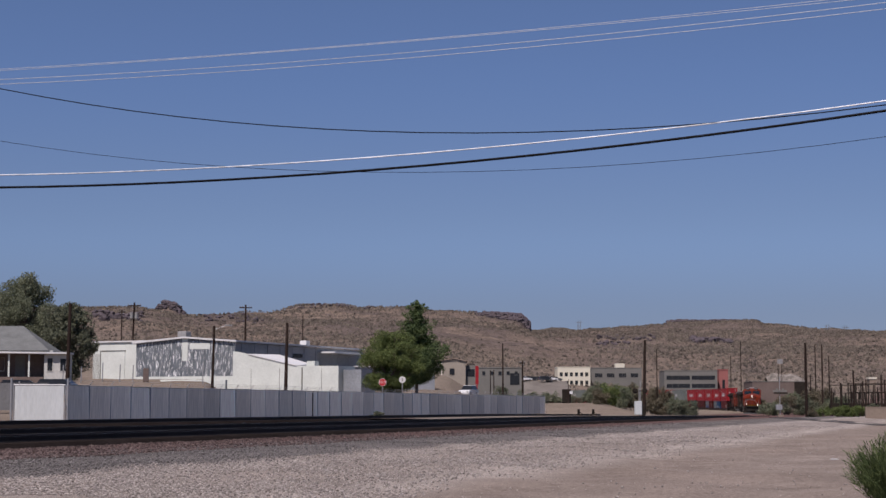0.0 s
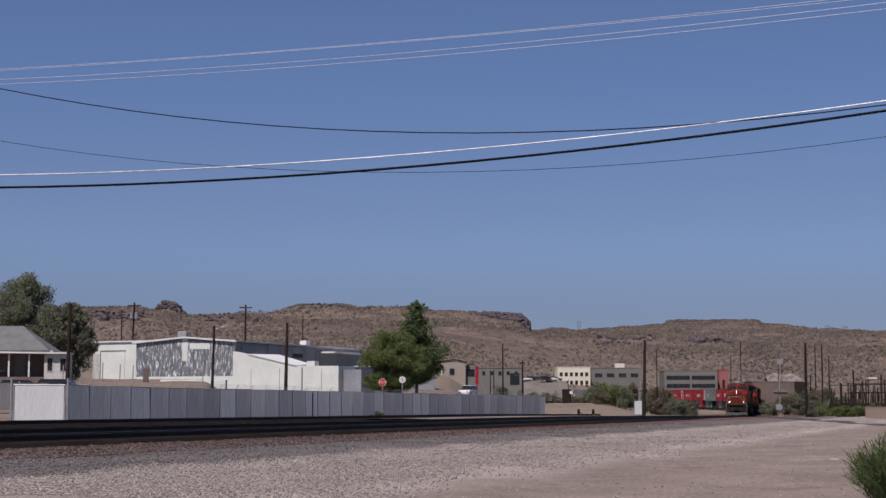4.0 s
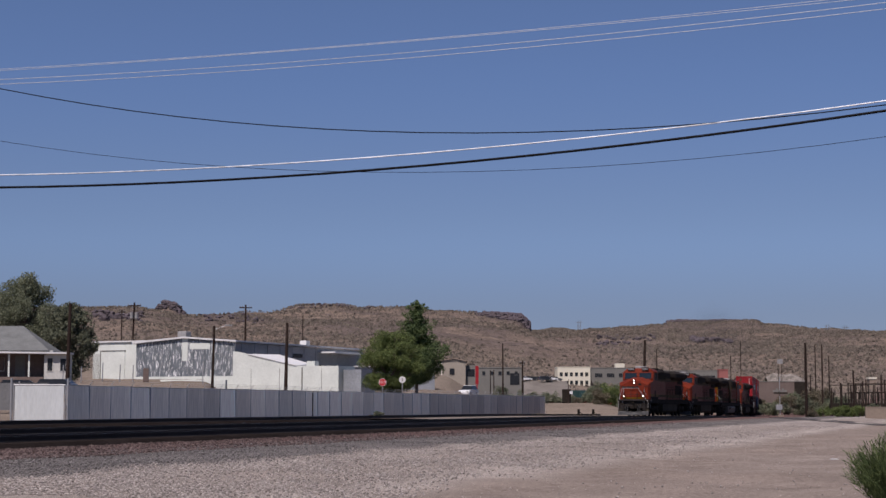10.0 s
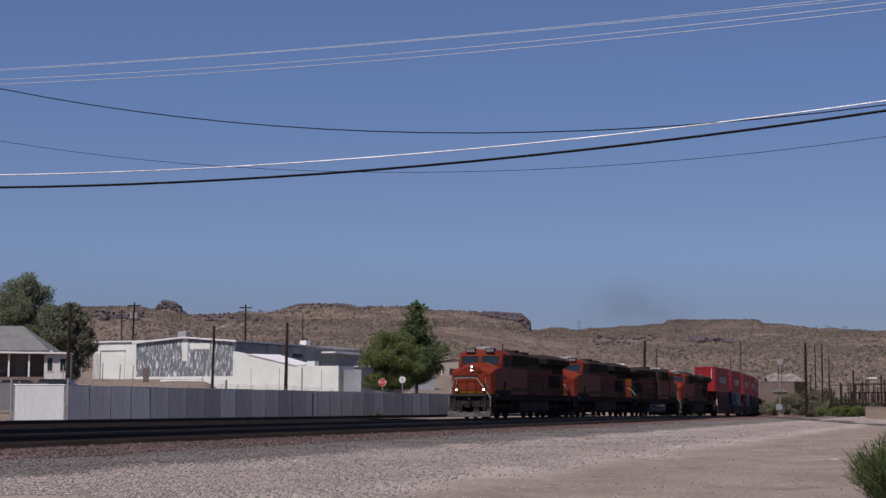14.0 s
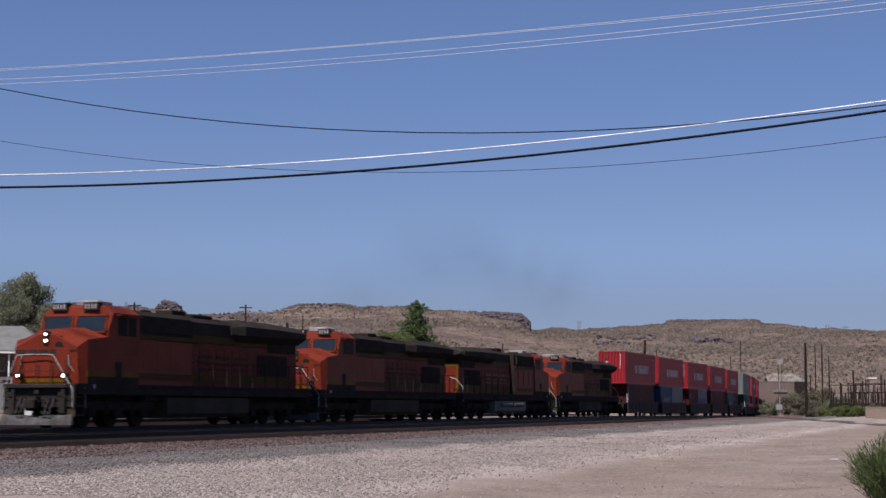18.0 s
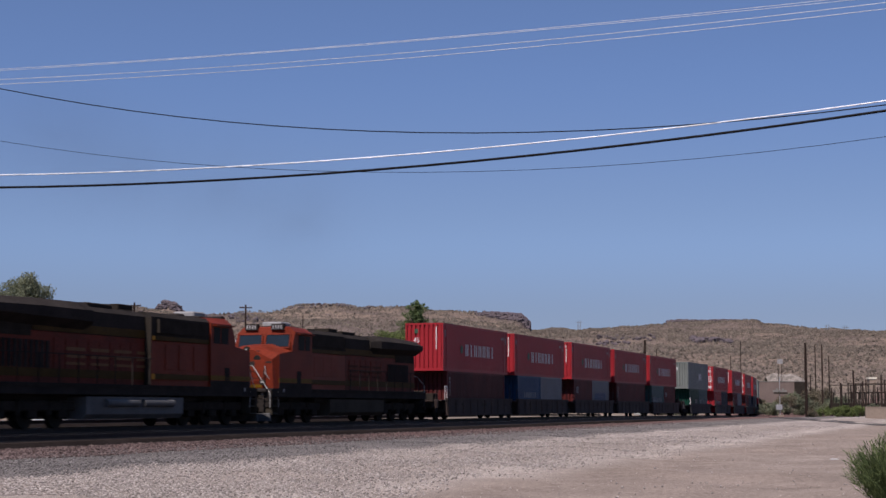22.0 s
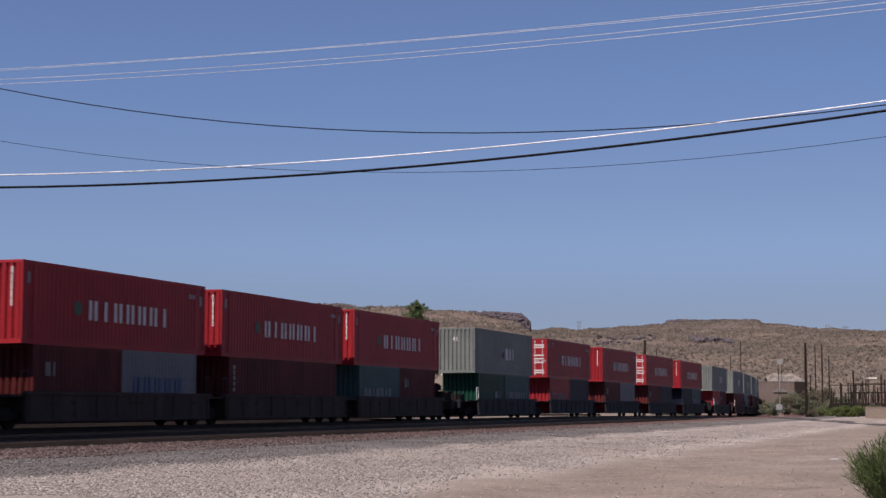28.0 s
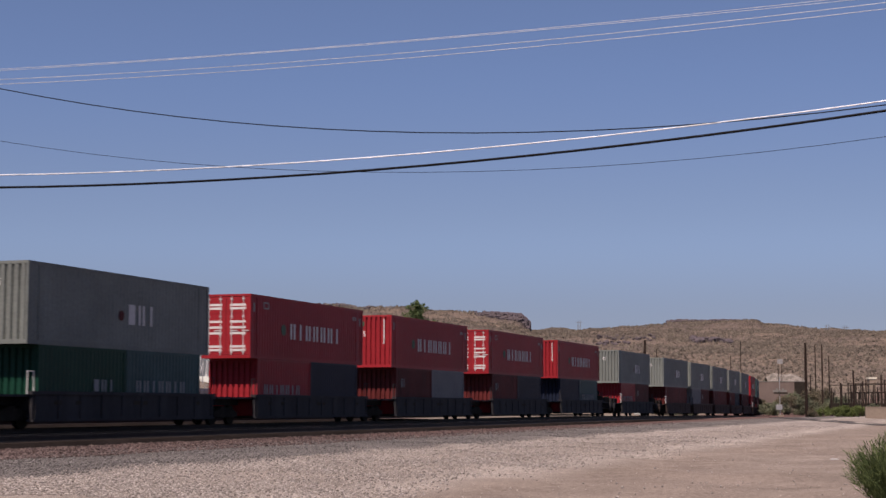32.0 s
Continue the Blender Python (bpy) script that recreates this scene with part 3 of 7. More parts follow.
def locomotive(label, lit, heritage):
    root = new("locomotive")
    tagged(root, label, "locomotive", group="locomotives at the head of the train")
    # underframe and walkway
    bm = boxes((-10.7, 10.4, -1.5, 1.5, 1.42, 1.62), (-10.7, 10.4, -1.52, -1.40, 1.22, 1.42), (-10.7, 10.4, 1.40, 1.52, 1.22, 1.42), (-10.2, 10.0, -0.7, 0.7, 1.0, 1.42))
    part("underframe", bm, M["black"], root, "black underframe and walkway")
    # nose: full width, its front sloping back over the top
    bm = bmesh.new()
    w = 1.5
    loft(bm, [[(8.3, -w, 1.62), (8.3, w, 1.62), (8.3, w, 3.38), (8.3, 1.1, 3.52), (8.3, 0.45, 3.74), (8.3, -0.45, 3.74), (8.3, -1.1, 3.52), (8.3, -w, 3.38)],
              [(9.75, -w, 1.62), (9.75, w, 1.62), (9.75, w, 3.22), (9.75, 1.05, 3.34), (9.75, 0.42, 3.6), (9.75, -0.42, 3.6), (9.75, -1.05, 3.34), (9.75, -w, 3.22)],
              [(10.15, -1.38, 1.62), (10.15, 1.38, 1.62), (10.15, 1.3, 2.95), (10.15, 0.95, 3.1), (10.15, 0.36, 3.4), (10.15, -0.36, 3.4), (10.15, -0.95, 3.1), (10.15, -1.3, 2.95)]])
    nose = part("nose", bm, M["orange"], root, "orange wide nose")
    part("nose_stripe", boxes((10.1, 10.17, -1.1, 0.8, 1.66, 1.8), (8.3, 9.76, 1.49, 1.512, 1.9, 2.1), (8.3, 9.76, -1.512, -1.49, 1.9, 2.1)), M["yellow"], nose, "yellow stripe")
    part("nose_door", boxes((10.13, 10.175, 0.42, 1.0, 1.95, 2.9), bevel=0.01), M["orange"], nose)
    for side in (-1, 1):
        part("nose_skirt", boxes((8.3, 9.76, *sorted((side * 1.49, side * 1.51)), 1.62, 1.88)), M["black"], nose, "black lower edge")
    # the mark on the nose, as plain shapes
    for y0, y1, z0, z1 in ((-1.2, -0.8, 2.66, 2.86), (-0.72, -0.36, 2.66, 2.86), (-0.28, 0.08, 2.66, 2.86), (0.16, 0.5, 2.66, 2.86), (0.58, 0.84, 2.66, 2.86), (0.84, 1.28, 2.8, 2.86), (-1.3, -1.2, 2.8, 2.84)):
        part("mark_bar", boxes((10.135, 10.172, y0, y1, z0, z1)), M["black"], nose)
    part("nose_window", boxes((9.96, 10.11, 0.33, 0.62, 3.1, 3.36)), M["cab_glass"], nose)
    # cab
    bm = bmesh.new()
    loft(bm, [[(5.97, -w, 1.62), (5.97, w, 1.62), (5.97, w, 4.3), (5.97, 1.15, 4.54), (5.97, -1.15, 4.54), (5.97, -w, 4.3)],
              [(7.95, -w, 1.62), (7.95, w, 1.62), (7.95, w, 4.3), (7.95, 1.15, 4.58), (7.95, -1.15, 4.58), (7.95, -w, 4.3)],
              [(8.32, -w, 1.62), (8.32, w, 1.62), (8.32, w, 3.6), (8.1, 1.15, 4.52), (8.1, -1.15, 4.52), (8.32, -w, 3.6)]])
    cab = part("cab", bm, M["orange"], root, "orange cab")
    for side in (-1, 1):
        m = pose(8.24, 0, 3.88, 0, -13, 0)
        bm = bmesh.new()
        y0, y1 = sorted((side * 0.12, side * 1.3))
        box(bm, -0.03, 0.03, y0, y1, -0.3, 0.3, 0.02, m)
        part("windshield", bm, M["cab_glass"], cab, "slanted windshield")
        bm = bmesh.new()
        y0, y1 = sorted((side * 0.06, side * 1.38))
        for r in ((-0.02, 0.045, y0, y1, 0.3, 0.36), (-0.02, 0.045, y0, y1, -0.36, -0.3), (-0.02, 0.045, y0, y0 + 0.06, -0.36, 0.36), (-0.02, 0.045, y1 - 0.06, y1, -0.36, 0.36)):
            box(bm, *r, m=m)
        part("window_frame", bm, M["orange"], cab)
        for x0, x1 in ((6.22, 6.82), (6.92, 7.6)):
            y0, y1 = sorted((side * 1.49, side * 1.512))
            part("side_window", boxes((x0, x1, y0, y1, 3.45, 4.15)), M["cab_side"], cab)
        y0, y1 = sorted((side * 1.5, side * 1.72))
        part("awning", boxes((6.1, 7.75, y0, y1, 4.2, 4.24)), M["orange"], cab)
        y0, y1 = sorted((side * 1.5, side * 1.515))
        part("side_stripe", boxes((5.97, 8.3, y0, y1, 1.9, 2.1)), M["yellow"], cab, "yellow stripe")
        part("cab_skirt", boxes((5.97, 8.3, y0, y1, 1.62, 1.88)), M["black"], cab, "black lower edge")
        part("cab_step_recess", boxes((7.3, 7.75, y0, y1 + 0.004 if side > 0 else y1, 1.7, 2.45)), M["black"], cab, "dark step recess")
        # number board, its figures as plain bars
        y0, y1 = sorted((side * 0.35, side * 1.0))
        nb = part("number_board", boxes((7.95, 8.24, y0, y1, 4.4, 4.7), bevel=0.01), M["black"], cab)
        for k in range(4):
            part("figure_bar", boxes((8.24, 8.246, y0 + 0.08 + k * 0.14, y0 + 0.15 + k * 0.14, 4.46, 4.64)), M["letter_dim"], nb)
    part("cab_roof", boxes((6.1, 7.9, -0.9, 0.9, 4.53, 4.62), bevel=0.04), M["orange"] if lit else M["black"], cab)
    part("air_conditioner", boxes((6.3, 7.4, -0.5, 0.5, 4.6, 4.84), bevel=0.05), M["silver"], cab, "pale roof unit")
    # blower housing behind the cab
    bm = bmesh.new()
    loft(bm, [hood_ring(1.2, 1.28, 3.4, 4.52), hood_ring(5.965, 1.42, 3.4, 4.5)])
    part("blower_housing", bm, M["black"], root)
    bm = bmesh.new()
    loft(bm, [hood_ring(1.2, 1.3, 1.62, 3.4, 0.02), hood_ring(5.965, 1.42, 1.62, 3.4, 0.02)])
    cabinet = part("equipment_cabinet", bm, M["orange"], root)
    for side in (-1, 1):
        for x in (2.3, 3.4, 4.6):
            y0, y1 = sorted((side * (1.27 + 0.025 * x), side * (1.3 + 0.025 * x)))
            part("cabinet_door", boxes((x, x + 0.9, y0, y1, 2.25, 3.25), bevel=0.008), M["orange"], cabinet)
        # dark plate added over the end face beside the hood
        part("cabinet_end", boxes((1.17, 1.205, *sorted((side * 1.02, side * 1.3)), 1.64, 4.3)), M["soot"], cabinet, "dark plate on the end of the cabinet")
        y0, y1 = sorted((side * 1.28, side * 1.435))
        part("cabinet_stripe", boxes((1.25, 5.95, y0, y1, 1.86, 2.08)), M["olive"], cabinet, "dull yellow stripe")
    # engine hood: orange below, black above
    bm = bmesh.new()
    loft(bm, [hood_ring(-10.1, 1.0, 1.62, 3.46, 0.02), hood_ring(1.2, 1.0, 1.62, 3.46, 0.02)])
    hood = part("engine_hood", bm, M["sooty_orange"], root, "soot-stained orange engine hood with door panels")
    part("rear_panel", boxes((-10.13, -10.1, -0.98, 0.98, 1.7, 3.5), bevel=0.01), M["orange"], hood, "orange end panel")
    part("rear_band", boxes((-10.145, -10.125, -0.97, 0.97, 3.28, 3.48)), M["yellow"], hood, "yellow band across the end")
    bm = bmesh.new()
    loft(bm, [hood_ring(-3.4, 1.02, 3.46, 4.5), hood_ring(1.2, 1.02, 3.46, 4.5)])
    top = part("hood_top", bm, M["black"], root, "sooty black hood top")
    dbm = bmesh.new()
    box(dbm, 0, 0.7, -0.015, 0.015, 1.95, 3.25, 0.008)
    box(dbm, 0.05, 0.1, -0.03, 0.03, 2.5, 2.7)
    door_me = data("hood_door", dbm, M["sooty_orange"])
    for side in (-1, 1):
        for x in np.arange(-5.4, 0.6, 0.78):
            shared("hood_door", door_me, hood, float(x), side * 1.012, 0)
        y0, y1 = sorted((side * 1.0, side * 1.034))
        part("hood_stripe", boxes((-10.1, 1.2, y0, y1, 1.84, 2.14)), M["olive"], hood, "grimy yellow stripe, side shade in its colour")
        part("upper_stripe", boxes((-6.8, 1.2, y0, y1, 3.48, 3.78)), M["olive"], hood, "grimy yellow upper stripe, side shade in its colour")
        y0, y1 = sorted((side * 1.005, side * 1.045))
        for k in range(4):
            x = -4.6 + k * 1.7
            for r in ((x, x + 1.3, y0, y1, 2.82, 2.94), (x, x + 1.3, y0, y1, 2.56, 2.66), (x, x + 1.3, y0, y1, 2.3, 2.4)):
                part("mark_bar", boxes(r), M["logo_cream"] if heritage else M["logo_dark"], hood, "worn side mark in plain bars")
    for x in (-2.6, 0.6):
        part("roof_hatch", boxes((x - 0.45, x + 0.45, -0.5, 0.5, 4.48, 4.58), bevel=0.02), M["soot"], top)
    part("silencer", boxes((-2.3, -0.4, -0.45, 0.45, 4.48, 4.72), bevel=0.04), M["soot"], top, "sooty exhaust silencer")
    part("exhaust_pipe", boxes((0.1, 1.3, -0.4, 0.4, 4.48, 4.8), bevel=0.03), M["soot"], top, "sooty exhaust stack")
    # radiator wings over the rear
    bm = bmesh.new()
    loft(bm, [[(x, -wb, z0), (x, wb, z0), (x, wm, z1), (x, wm, z2), (x, wt, z3), (x, -wt, z3), (x, -wm, z2), (x, -wm, z1)]
              for x, wb, wm, wt, z0, z1, z2, z3 in ((-10.55, 0.95, 1.25, 0.9, 4.02, 4.1, 4.22, 4.34), (-10.25, 1.0, 1.48, 1.05, 3.7, 3.98, 4.24, 4.5),
                                                    (-7.0, 1.0, 1.5, 1.1, 3.62, 3.94, 4.3, 4.58), (-3.5, 1.0, 1.5, 1.1, 3.58, 3.9, 4.3, 4.6), (-2.9, 1.0, 1.1, 0.9, 3.75, 3.95, 4.25, 4.5))])
    wing = part("radiator_housing", bm, M["black"], root, "overhanging black radiator housing")
    for side in (-1, 1):
        y2, y3 = sorted((side * 1.5, side * 1.51))
        for k in range(9):
            part("radiator_grille", boxes((-9.9 + k * 0.7, -9.3 + k * 0.7, y2, y3, 4.02, 4.22)), M["black"], wing)
    part("rear_hood", boxes((-10.1, -3.4, -0.98, 0.98, 3.46, 3.72)), M["black"], root)
    # dark sheets stand in for the shade under the radiator's overhang
    for side in (-1, 1):
        part("intake_screen", boxes((-9.9, -6.9, *sorted((side * 0.99, side * 1.03)), 3.25, 3.7)), M["soot"], root, "dark sheet for the shade under the radiator housing")
    for y0, y1 in ((-0.97, -0.86), (0.86, 0.97)):
        part("rear_stripe", boxes((-10.15, -10.12, y0, y1, 1.7, 3.3)), M["yellow"], root, "yellow end stripe")
    part("rear_lamp", boxes((-10.22, -10.12, -0.18, 0.18, 3.0, 3.25)), M["soot"], root)
    # fuel tank and air tanks
    bm = bmesh.new()
    loft(bm, [[(x, -1.3, 0.32), (x, 1.3, 0.32), (x, 1.48, 0.5), (x, 1.48, 1.15), (x, -1.48, 1.15), (x, -1.48, 0.5)] for x in (-3.9, 3.6)])
    part("fuel_tank", bm, M["tank_pale"] if heritage else M["tank"], root, "dusty grey fuel tank")
    if heritage:
        for side in (-1, 1):
            for x in (-2.6, 0.2):
                part("side_air_tank", tubes(((x, side * 1.52, 0.92), (x + 2.4, side * 1.52, 0.92), 0.15), n=12), M["tank_pale"], root, "pale cylindrical air tank")
    for y in (-1.1, 1.1):
        part("air_reservoir", tubes(((3.7, y, 1.1), (5.0, y, 1.1), 0.18), n=10), M["soot"], root)
    # trucks
    for cx in (-6.9, 6.9):
        bm = bmesh.new()
        for side in (-1, 1):
            y0, y1 = sorted((side * 1.02, side * 1.22))
            box(bm, cx - 2.7, cx + 2.7, y0, y1, 0.62, 0.98, 0.05)
            for k in (-1, 0, 1):
                box(bm, cx + k * 1.98 - 0.28, cx + k * 1.98 + 0.28, y0 + 0.02, y1 + 0.02, 0.36, 0.72, 0.04)
            for k in (-0.5, 0.5):
                tube(bm, (cx + k * 1.98, side * 1.16, 0.5), (cx + k * 1.98, side * 1.16, 0.98), 0.13, n=8)
        box(bm, cx - 0.6, cx + 0.6, -1.0, 1.0, 0.6, 1.05)
        tr = part("truck", bm, M["soot"], root, "sooty three-axle truck")
        for k in (-1, 0, 1):
            for side in (-1, 1):
                shared("wheel", LOCO_WHEEL, tr, cx + k * 1.98, side * 0.78, 0.53, rz=0 if side > 0 else 180)
            tr_ax = tubes(((cx + k * 1.98, -0.75, 0.53), (cx + k * 1.98, 0.75, 0.53), 0.09))
            part("axle", tr_ax, M["soot"], tr)
    # steps, plow, couplers
    for end in (-1, 1):
        for side in (-1, 1):
            x0, x1 = sorted((end * 9.85, end * 10.55))
            y0, y1 = sorted((side * 1.1, side * 1.5))
            well = part("step_well", boxes((x0, x1, *sorted((side * 1.04, side * 1.1)), 0.4, 1.5)), M["black"], root)
            for z in (0.45, 0.78, 1.1, 1.4):
                part("step", boxes((x0, x1, y0, y1, z, z + 0.05)), M["black"] if end < 0 else M["tank"], well)
            for xa in (x0, x1 - 0.05):
                part("step_side", boxes((xa, xa + 0.05, y0, y1, 0.4, 1.5)), M["black"] if end < 0 else M["tank"], well)
        x0, x1 = sorted((end * 10.4, end * 10.6))
        part("pilot_sheet", boxes((x0, x1, -1.5, 1.5, 0.75, 1.6), bevel=0.02), M["black"], root)
        bm = boxes((*sorted((end * 10.5, end * 11.15)), -0.16, 0.16, 0.78, 0.98), (*sorted((end * 10.9, end * 11.18)), -0.2, 0.2, 0.72, 1.04), bevel=0.02)
        part("coupler", bm, M["soot"], root)
        for y in (-0.7, -0.5, 0.5, 0.7):
            bm = bmesh.new()
            bent(bm, [(end * 10.6, y, 1.15), (end * 10.85, y, 0.8), (end * 11.0, y, 0.5), (end * 11.05, y * 0.8, 0.62)], 0.03)
            part("air_hose", bm, M["tyre"], root)
    bm = bmesh.new()
    for side in (-1, 1):
        loft(bm, [[(10.6, 0, 0.15), (10.6, 0, 0.46), (10.6, side * 1.45, 0.5), (10.6, side * 1.5, 0.15)],
                  [(11.2, 0, 0.12), (10.95, 0, 0.42), (10.68, side * 1.45, 0.48), (10.78, side * 1.5, 0.12)]])
    part("snow_plow", bm, M["plow"], root, "pale grey snow plow")
    part("anticlimber", boxes((10.4, 10.8, -1.3, 1.3, 1.44, 1.6), bevel=0.03), M["black"], root)
    for y in (-1.05, 1.05):
        part("pilot_bracket", boxes((10.58, 10.72, y - 0.12, y + 0.12, 0.55, 1.3)), M["black"], root)
    part("cut_lever", tubes(((10.7, -1.4, 1.15), (10.7, 1.4, 1.15), 0.016), n=6), M["soot"], root)
    for side in (-1, 1):
        y0, y1 = sorted((side * 1.0, side * 1.04))
        for k in range(10):
            part("intake_slot", boxes((-9.0 + k * 0.34, -8.78 + k * 0.34, y0, y1, 2.15, 3.12)), M["black"], root)
        part("sill_dirt", boxes((-10.3, 5.9, *sorted((side * 1.40, side * 1.527)), 1.46, 1.6)), M["soot"], root, "sooty walkway edge")
        part("blower_stripe", boxes((1.25, 5.95, *sorted((side * 1.3, side * 1.435)), 3.41, 3.58)), M["olive"], root, "grimy yellow upper stripe, side shade in its colour")
        part("vent_panel", boxes((1.6, 5.7, *sorted((side * 1.3, side * 1.44)), 3.7, 4.25)), M["soot"], root)
        part("side_lamp", boxes((9.2, 9.32, *sorted((side * 1.5, side * 1.53)), 1.45, 1.6)), M["rail_white"], root)
    part("horn", tubes(((3.0, 0.3, 4.62), (3.7, 0.3, 4.62), 0.06), ((3.0, 0.3, 4.46), (3.0, 0.3, 4.64), 0.03), n=8), M["soot"], root)
    part("antenna_dome", boxes((5.3, 5.9, -0.3, 0.3, 4.48, 4.7), bevel=0.05), M["black"], root)
    # handrails: white at the corners, dark along the walkways
    for side in (-1, 1):
        y = side * 1.44
        bm = bmesh.new()
        bent(bm, [(10.62, y, 0.75), (10.62, y, 1.38), (10.34, 0.42 if side > 0 else -1.12, 2.66), (10.3, 0.0, 2.68)], 0.02)
        part("corner_handrail", bm, M["rail_white"], root, "white corner handrail")
        bm = bmesh.new()
        bent(bm, [(9.8, y * 1.04, 0.75), (9.9, y * 1.04, 1.45), (10.24, side * 1.02, 2.3), (10.22, side * 0.98, 2.66)], 0.02)
        part("corner_handrail", bm, M["rail_white"], root, "white corner handrail")
        bm = bmesh.new()
        bent(bm, [(-10.5, y, 1.1), (-10.5, y, 2.66), (1.1, y, 2.66)], 0.02)
        for x in np.arange(-9.6, 1.3, 1.3):
            tube(bm, (x, y, 1.6), (x, y, 2.66), 0.022, n=6)
        part("walkway_handrail", bm, M["black"], root)
        bm = bmesh.new()
        bent(bm, [(-10.62, y, 1.1), (-10.62, y, 2.0), (-10.62, side * 1.0, 2.5), (-10.62, side * 0.6, 2.6)], 0.025)
        part("rear_handrail", bm, M["rail_white"], root, "white rear handrail")
    bm = bmesh.new()
    for y in (-0.95, -0.3, 0.3, 0.95):
        tube(bm, (10.32, y, 1.62), (10.3, y, 2.5), 0.022, n=6)
    bent(bm, [(10.3, -0.95, 2.08), (10.3, 0.95, 2.08)], 0.016)
    part("front_handrail", bm, M["black"], root)
    part("brake_wheel", tubes(((10.08, 0.55, 3.0), (10.16, 0.55, 2.98), 0.17), n=14), M["black"], root, "round black port on the nose")
    for y, z in ((-1.1, 1.2), (-0.45, 0.95), (0.4, 1.0), (1.0, 1.22), (0.0, 1.3)):
        part("hose_bracket", boxes((10.6, 10.75, y - 0.1, y + 0.1, z - 0.08, z + 0.08), bevel=0.02), M["soot"], root)
    for side in (-1, 1):
        part("marker_lamp", tubes(((10.6, side * 1.05, 1.36), (10.66, side * 1.05, 1.36), 0.06), n=10), M["rail_white"], root)
    # lamps
    for z in (3.18, 3.42):
        h = part("headlight_housing", tubes(((10.0, 0, z), (10.2, 0, z), 0.14), n=12), M["soot"], root)
        part("headlight", tubes(((10.19, 0, z), (10.22, 0, z), 0.048), n=12), M["lamp"] if lit else M["rail_white"], h)
    for side in (-1, 1):
        h = part("ditch_light_housing", tubes(((10.3, side * 0.95, 1.9), (10.5, side * 0.95, 1.9), 0.13), n=12), M["soot"], root)
        part("ditch_light", tubes(((10.49, side * 0.95, 1.9), (10.52, side * 0.95, 1.9), 0.05), n=12), M["lamp"] if lit else M["rail_white"], h)
    for x, y, z0, z1 in ((6.0, 0.9, 4.5, 4.85), (-6.9, 0.2, 4.5, 4.9), (-10.0, 0.2, 4.4, 4.8)):
        part("antenna", tubes(((x, y, z0), (x, y, z1), 0.014), n=5), M["soot"], root)
    return root


LOCO = 22.45
lead = locomotive("orange and black diesel locomotive, headlights lit, leading the train", True, False)
second = locomotive("orange and black diesel locomotive, unlit, coupled behind the leader", False, False)
third = locomotive("orange and black diesel locomotive running backwards, cream lettering bars, pale tanks", False, True)
tagged(third, "orange and black diesel locomotive running with its long hood forward")
fourth = copy_thing(second, pose(0, 0, 0))
tagged(fourth, "orange and black diesel locomotive coupled ahead of the containers")
NOSE = -85.2 - 1.0
for k, (lo, about, slack) in enumerate(((lead, False, 0.65), (second, False, 0.6), (third, True, 0.25), (fourth, False, 0.0))):
    on_train(lo, NOSE + LOCO * (k + 0.5) - slack, 0.0, about)


# -- containers: local +x forward, z from their floor --
def corrugated(bm, length, z0, z1, y, out, pitch=0.28, depth=0.015):
    """A corrugated sheet along x at y, its ridges standing out by depth."""
    n = max(1, int(round(length / pitch)))
    p = length / n
    pts = []
    for i in range(n):
        x = -length / 2 + i * p
        pts += [(x, y - out * depth), (x + p * 0.25, y - out * depth), (x + p * 0.45, y), (x + p * 0.8, y)]
    pts.append((length / 2, y - out * depth))
    lo = [bm.verts.new((a, b, z0)) for a, b in pts]
    hi = [bm.verts.new((a, b, z1)) for a, b in pts]
    for i in range(len(pts) - 1):
        bm.faces.new((lo[i], lo[i + 1], hi[i + 1], hi[i]))


_shells = {}


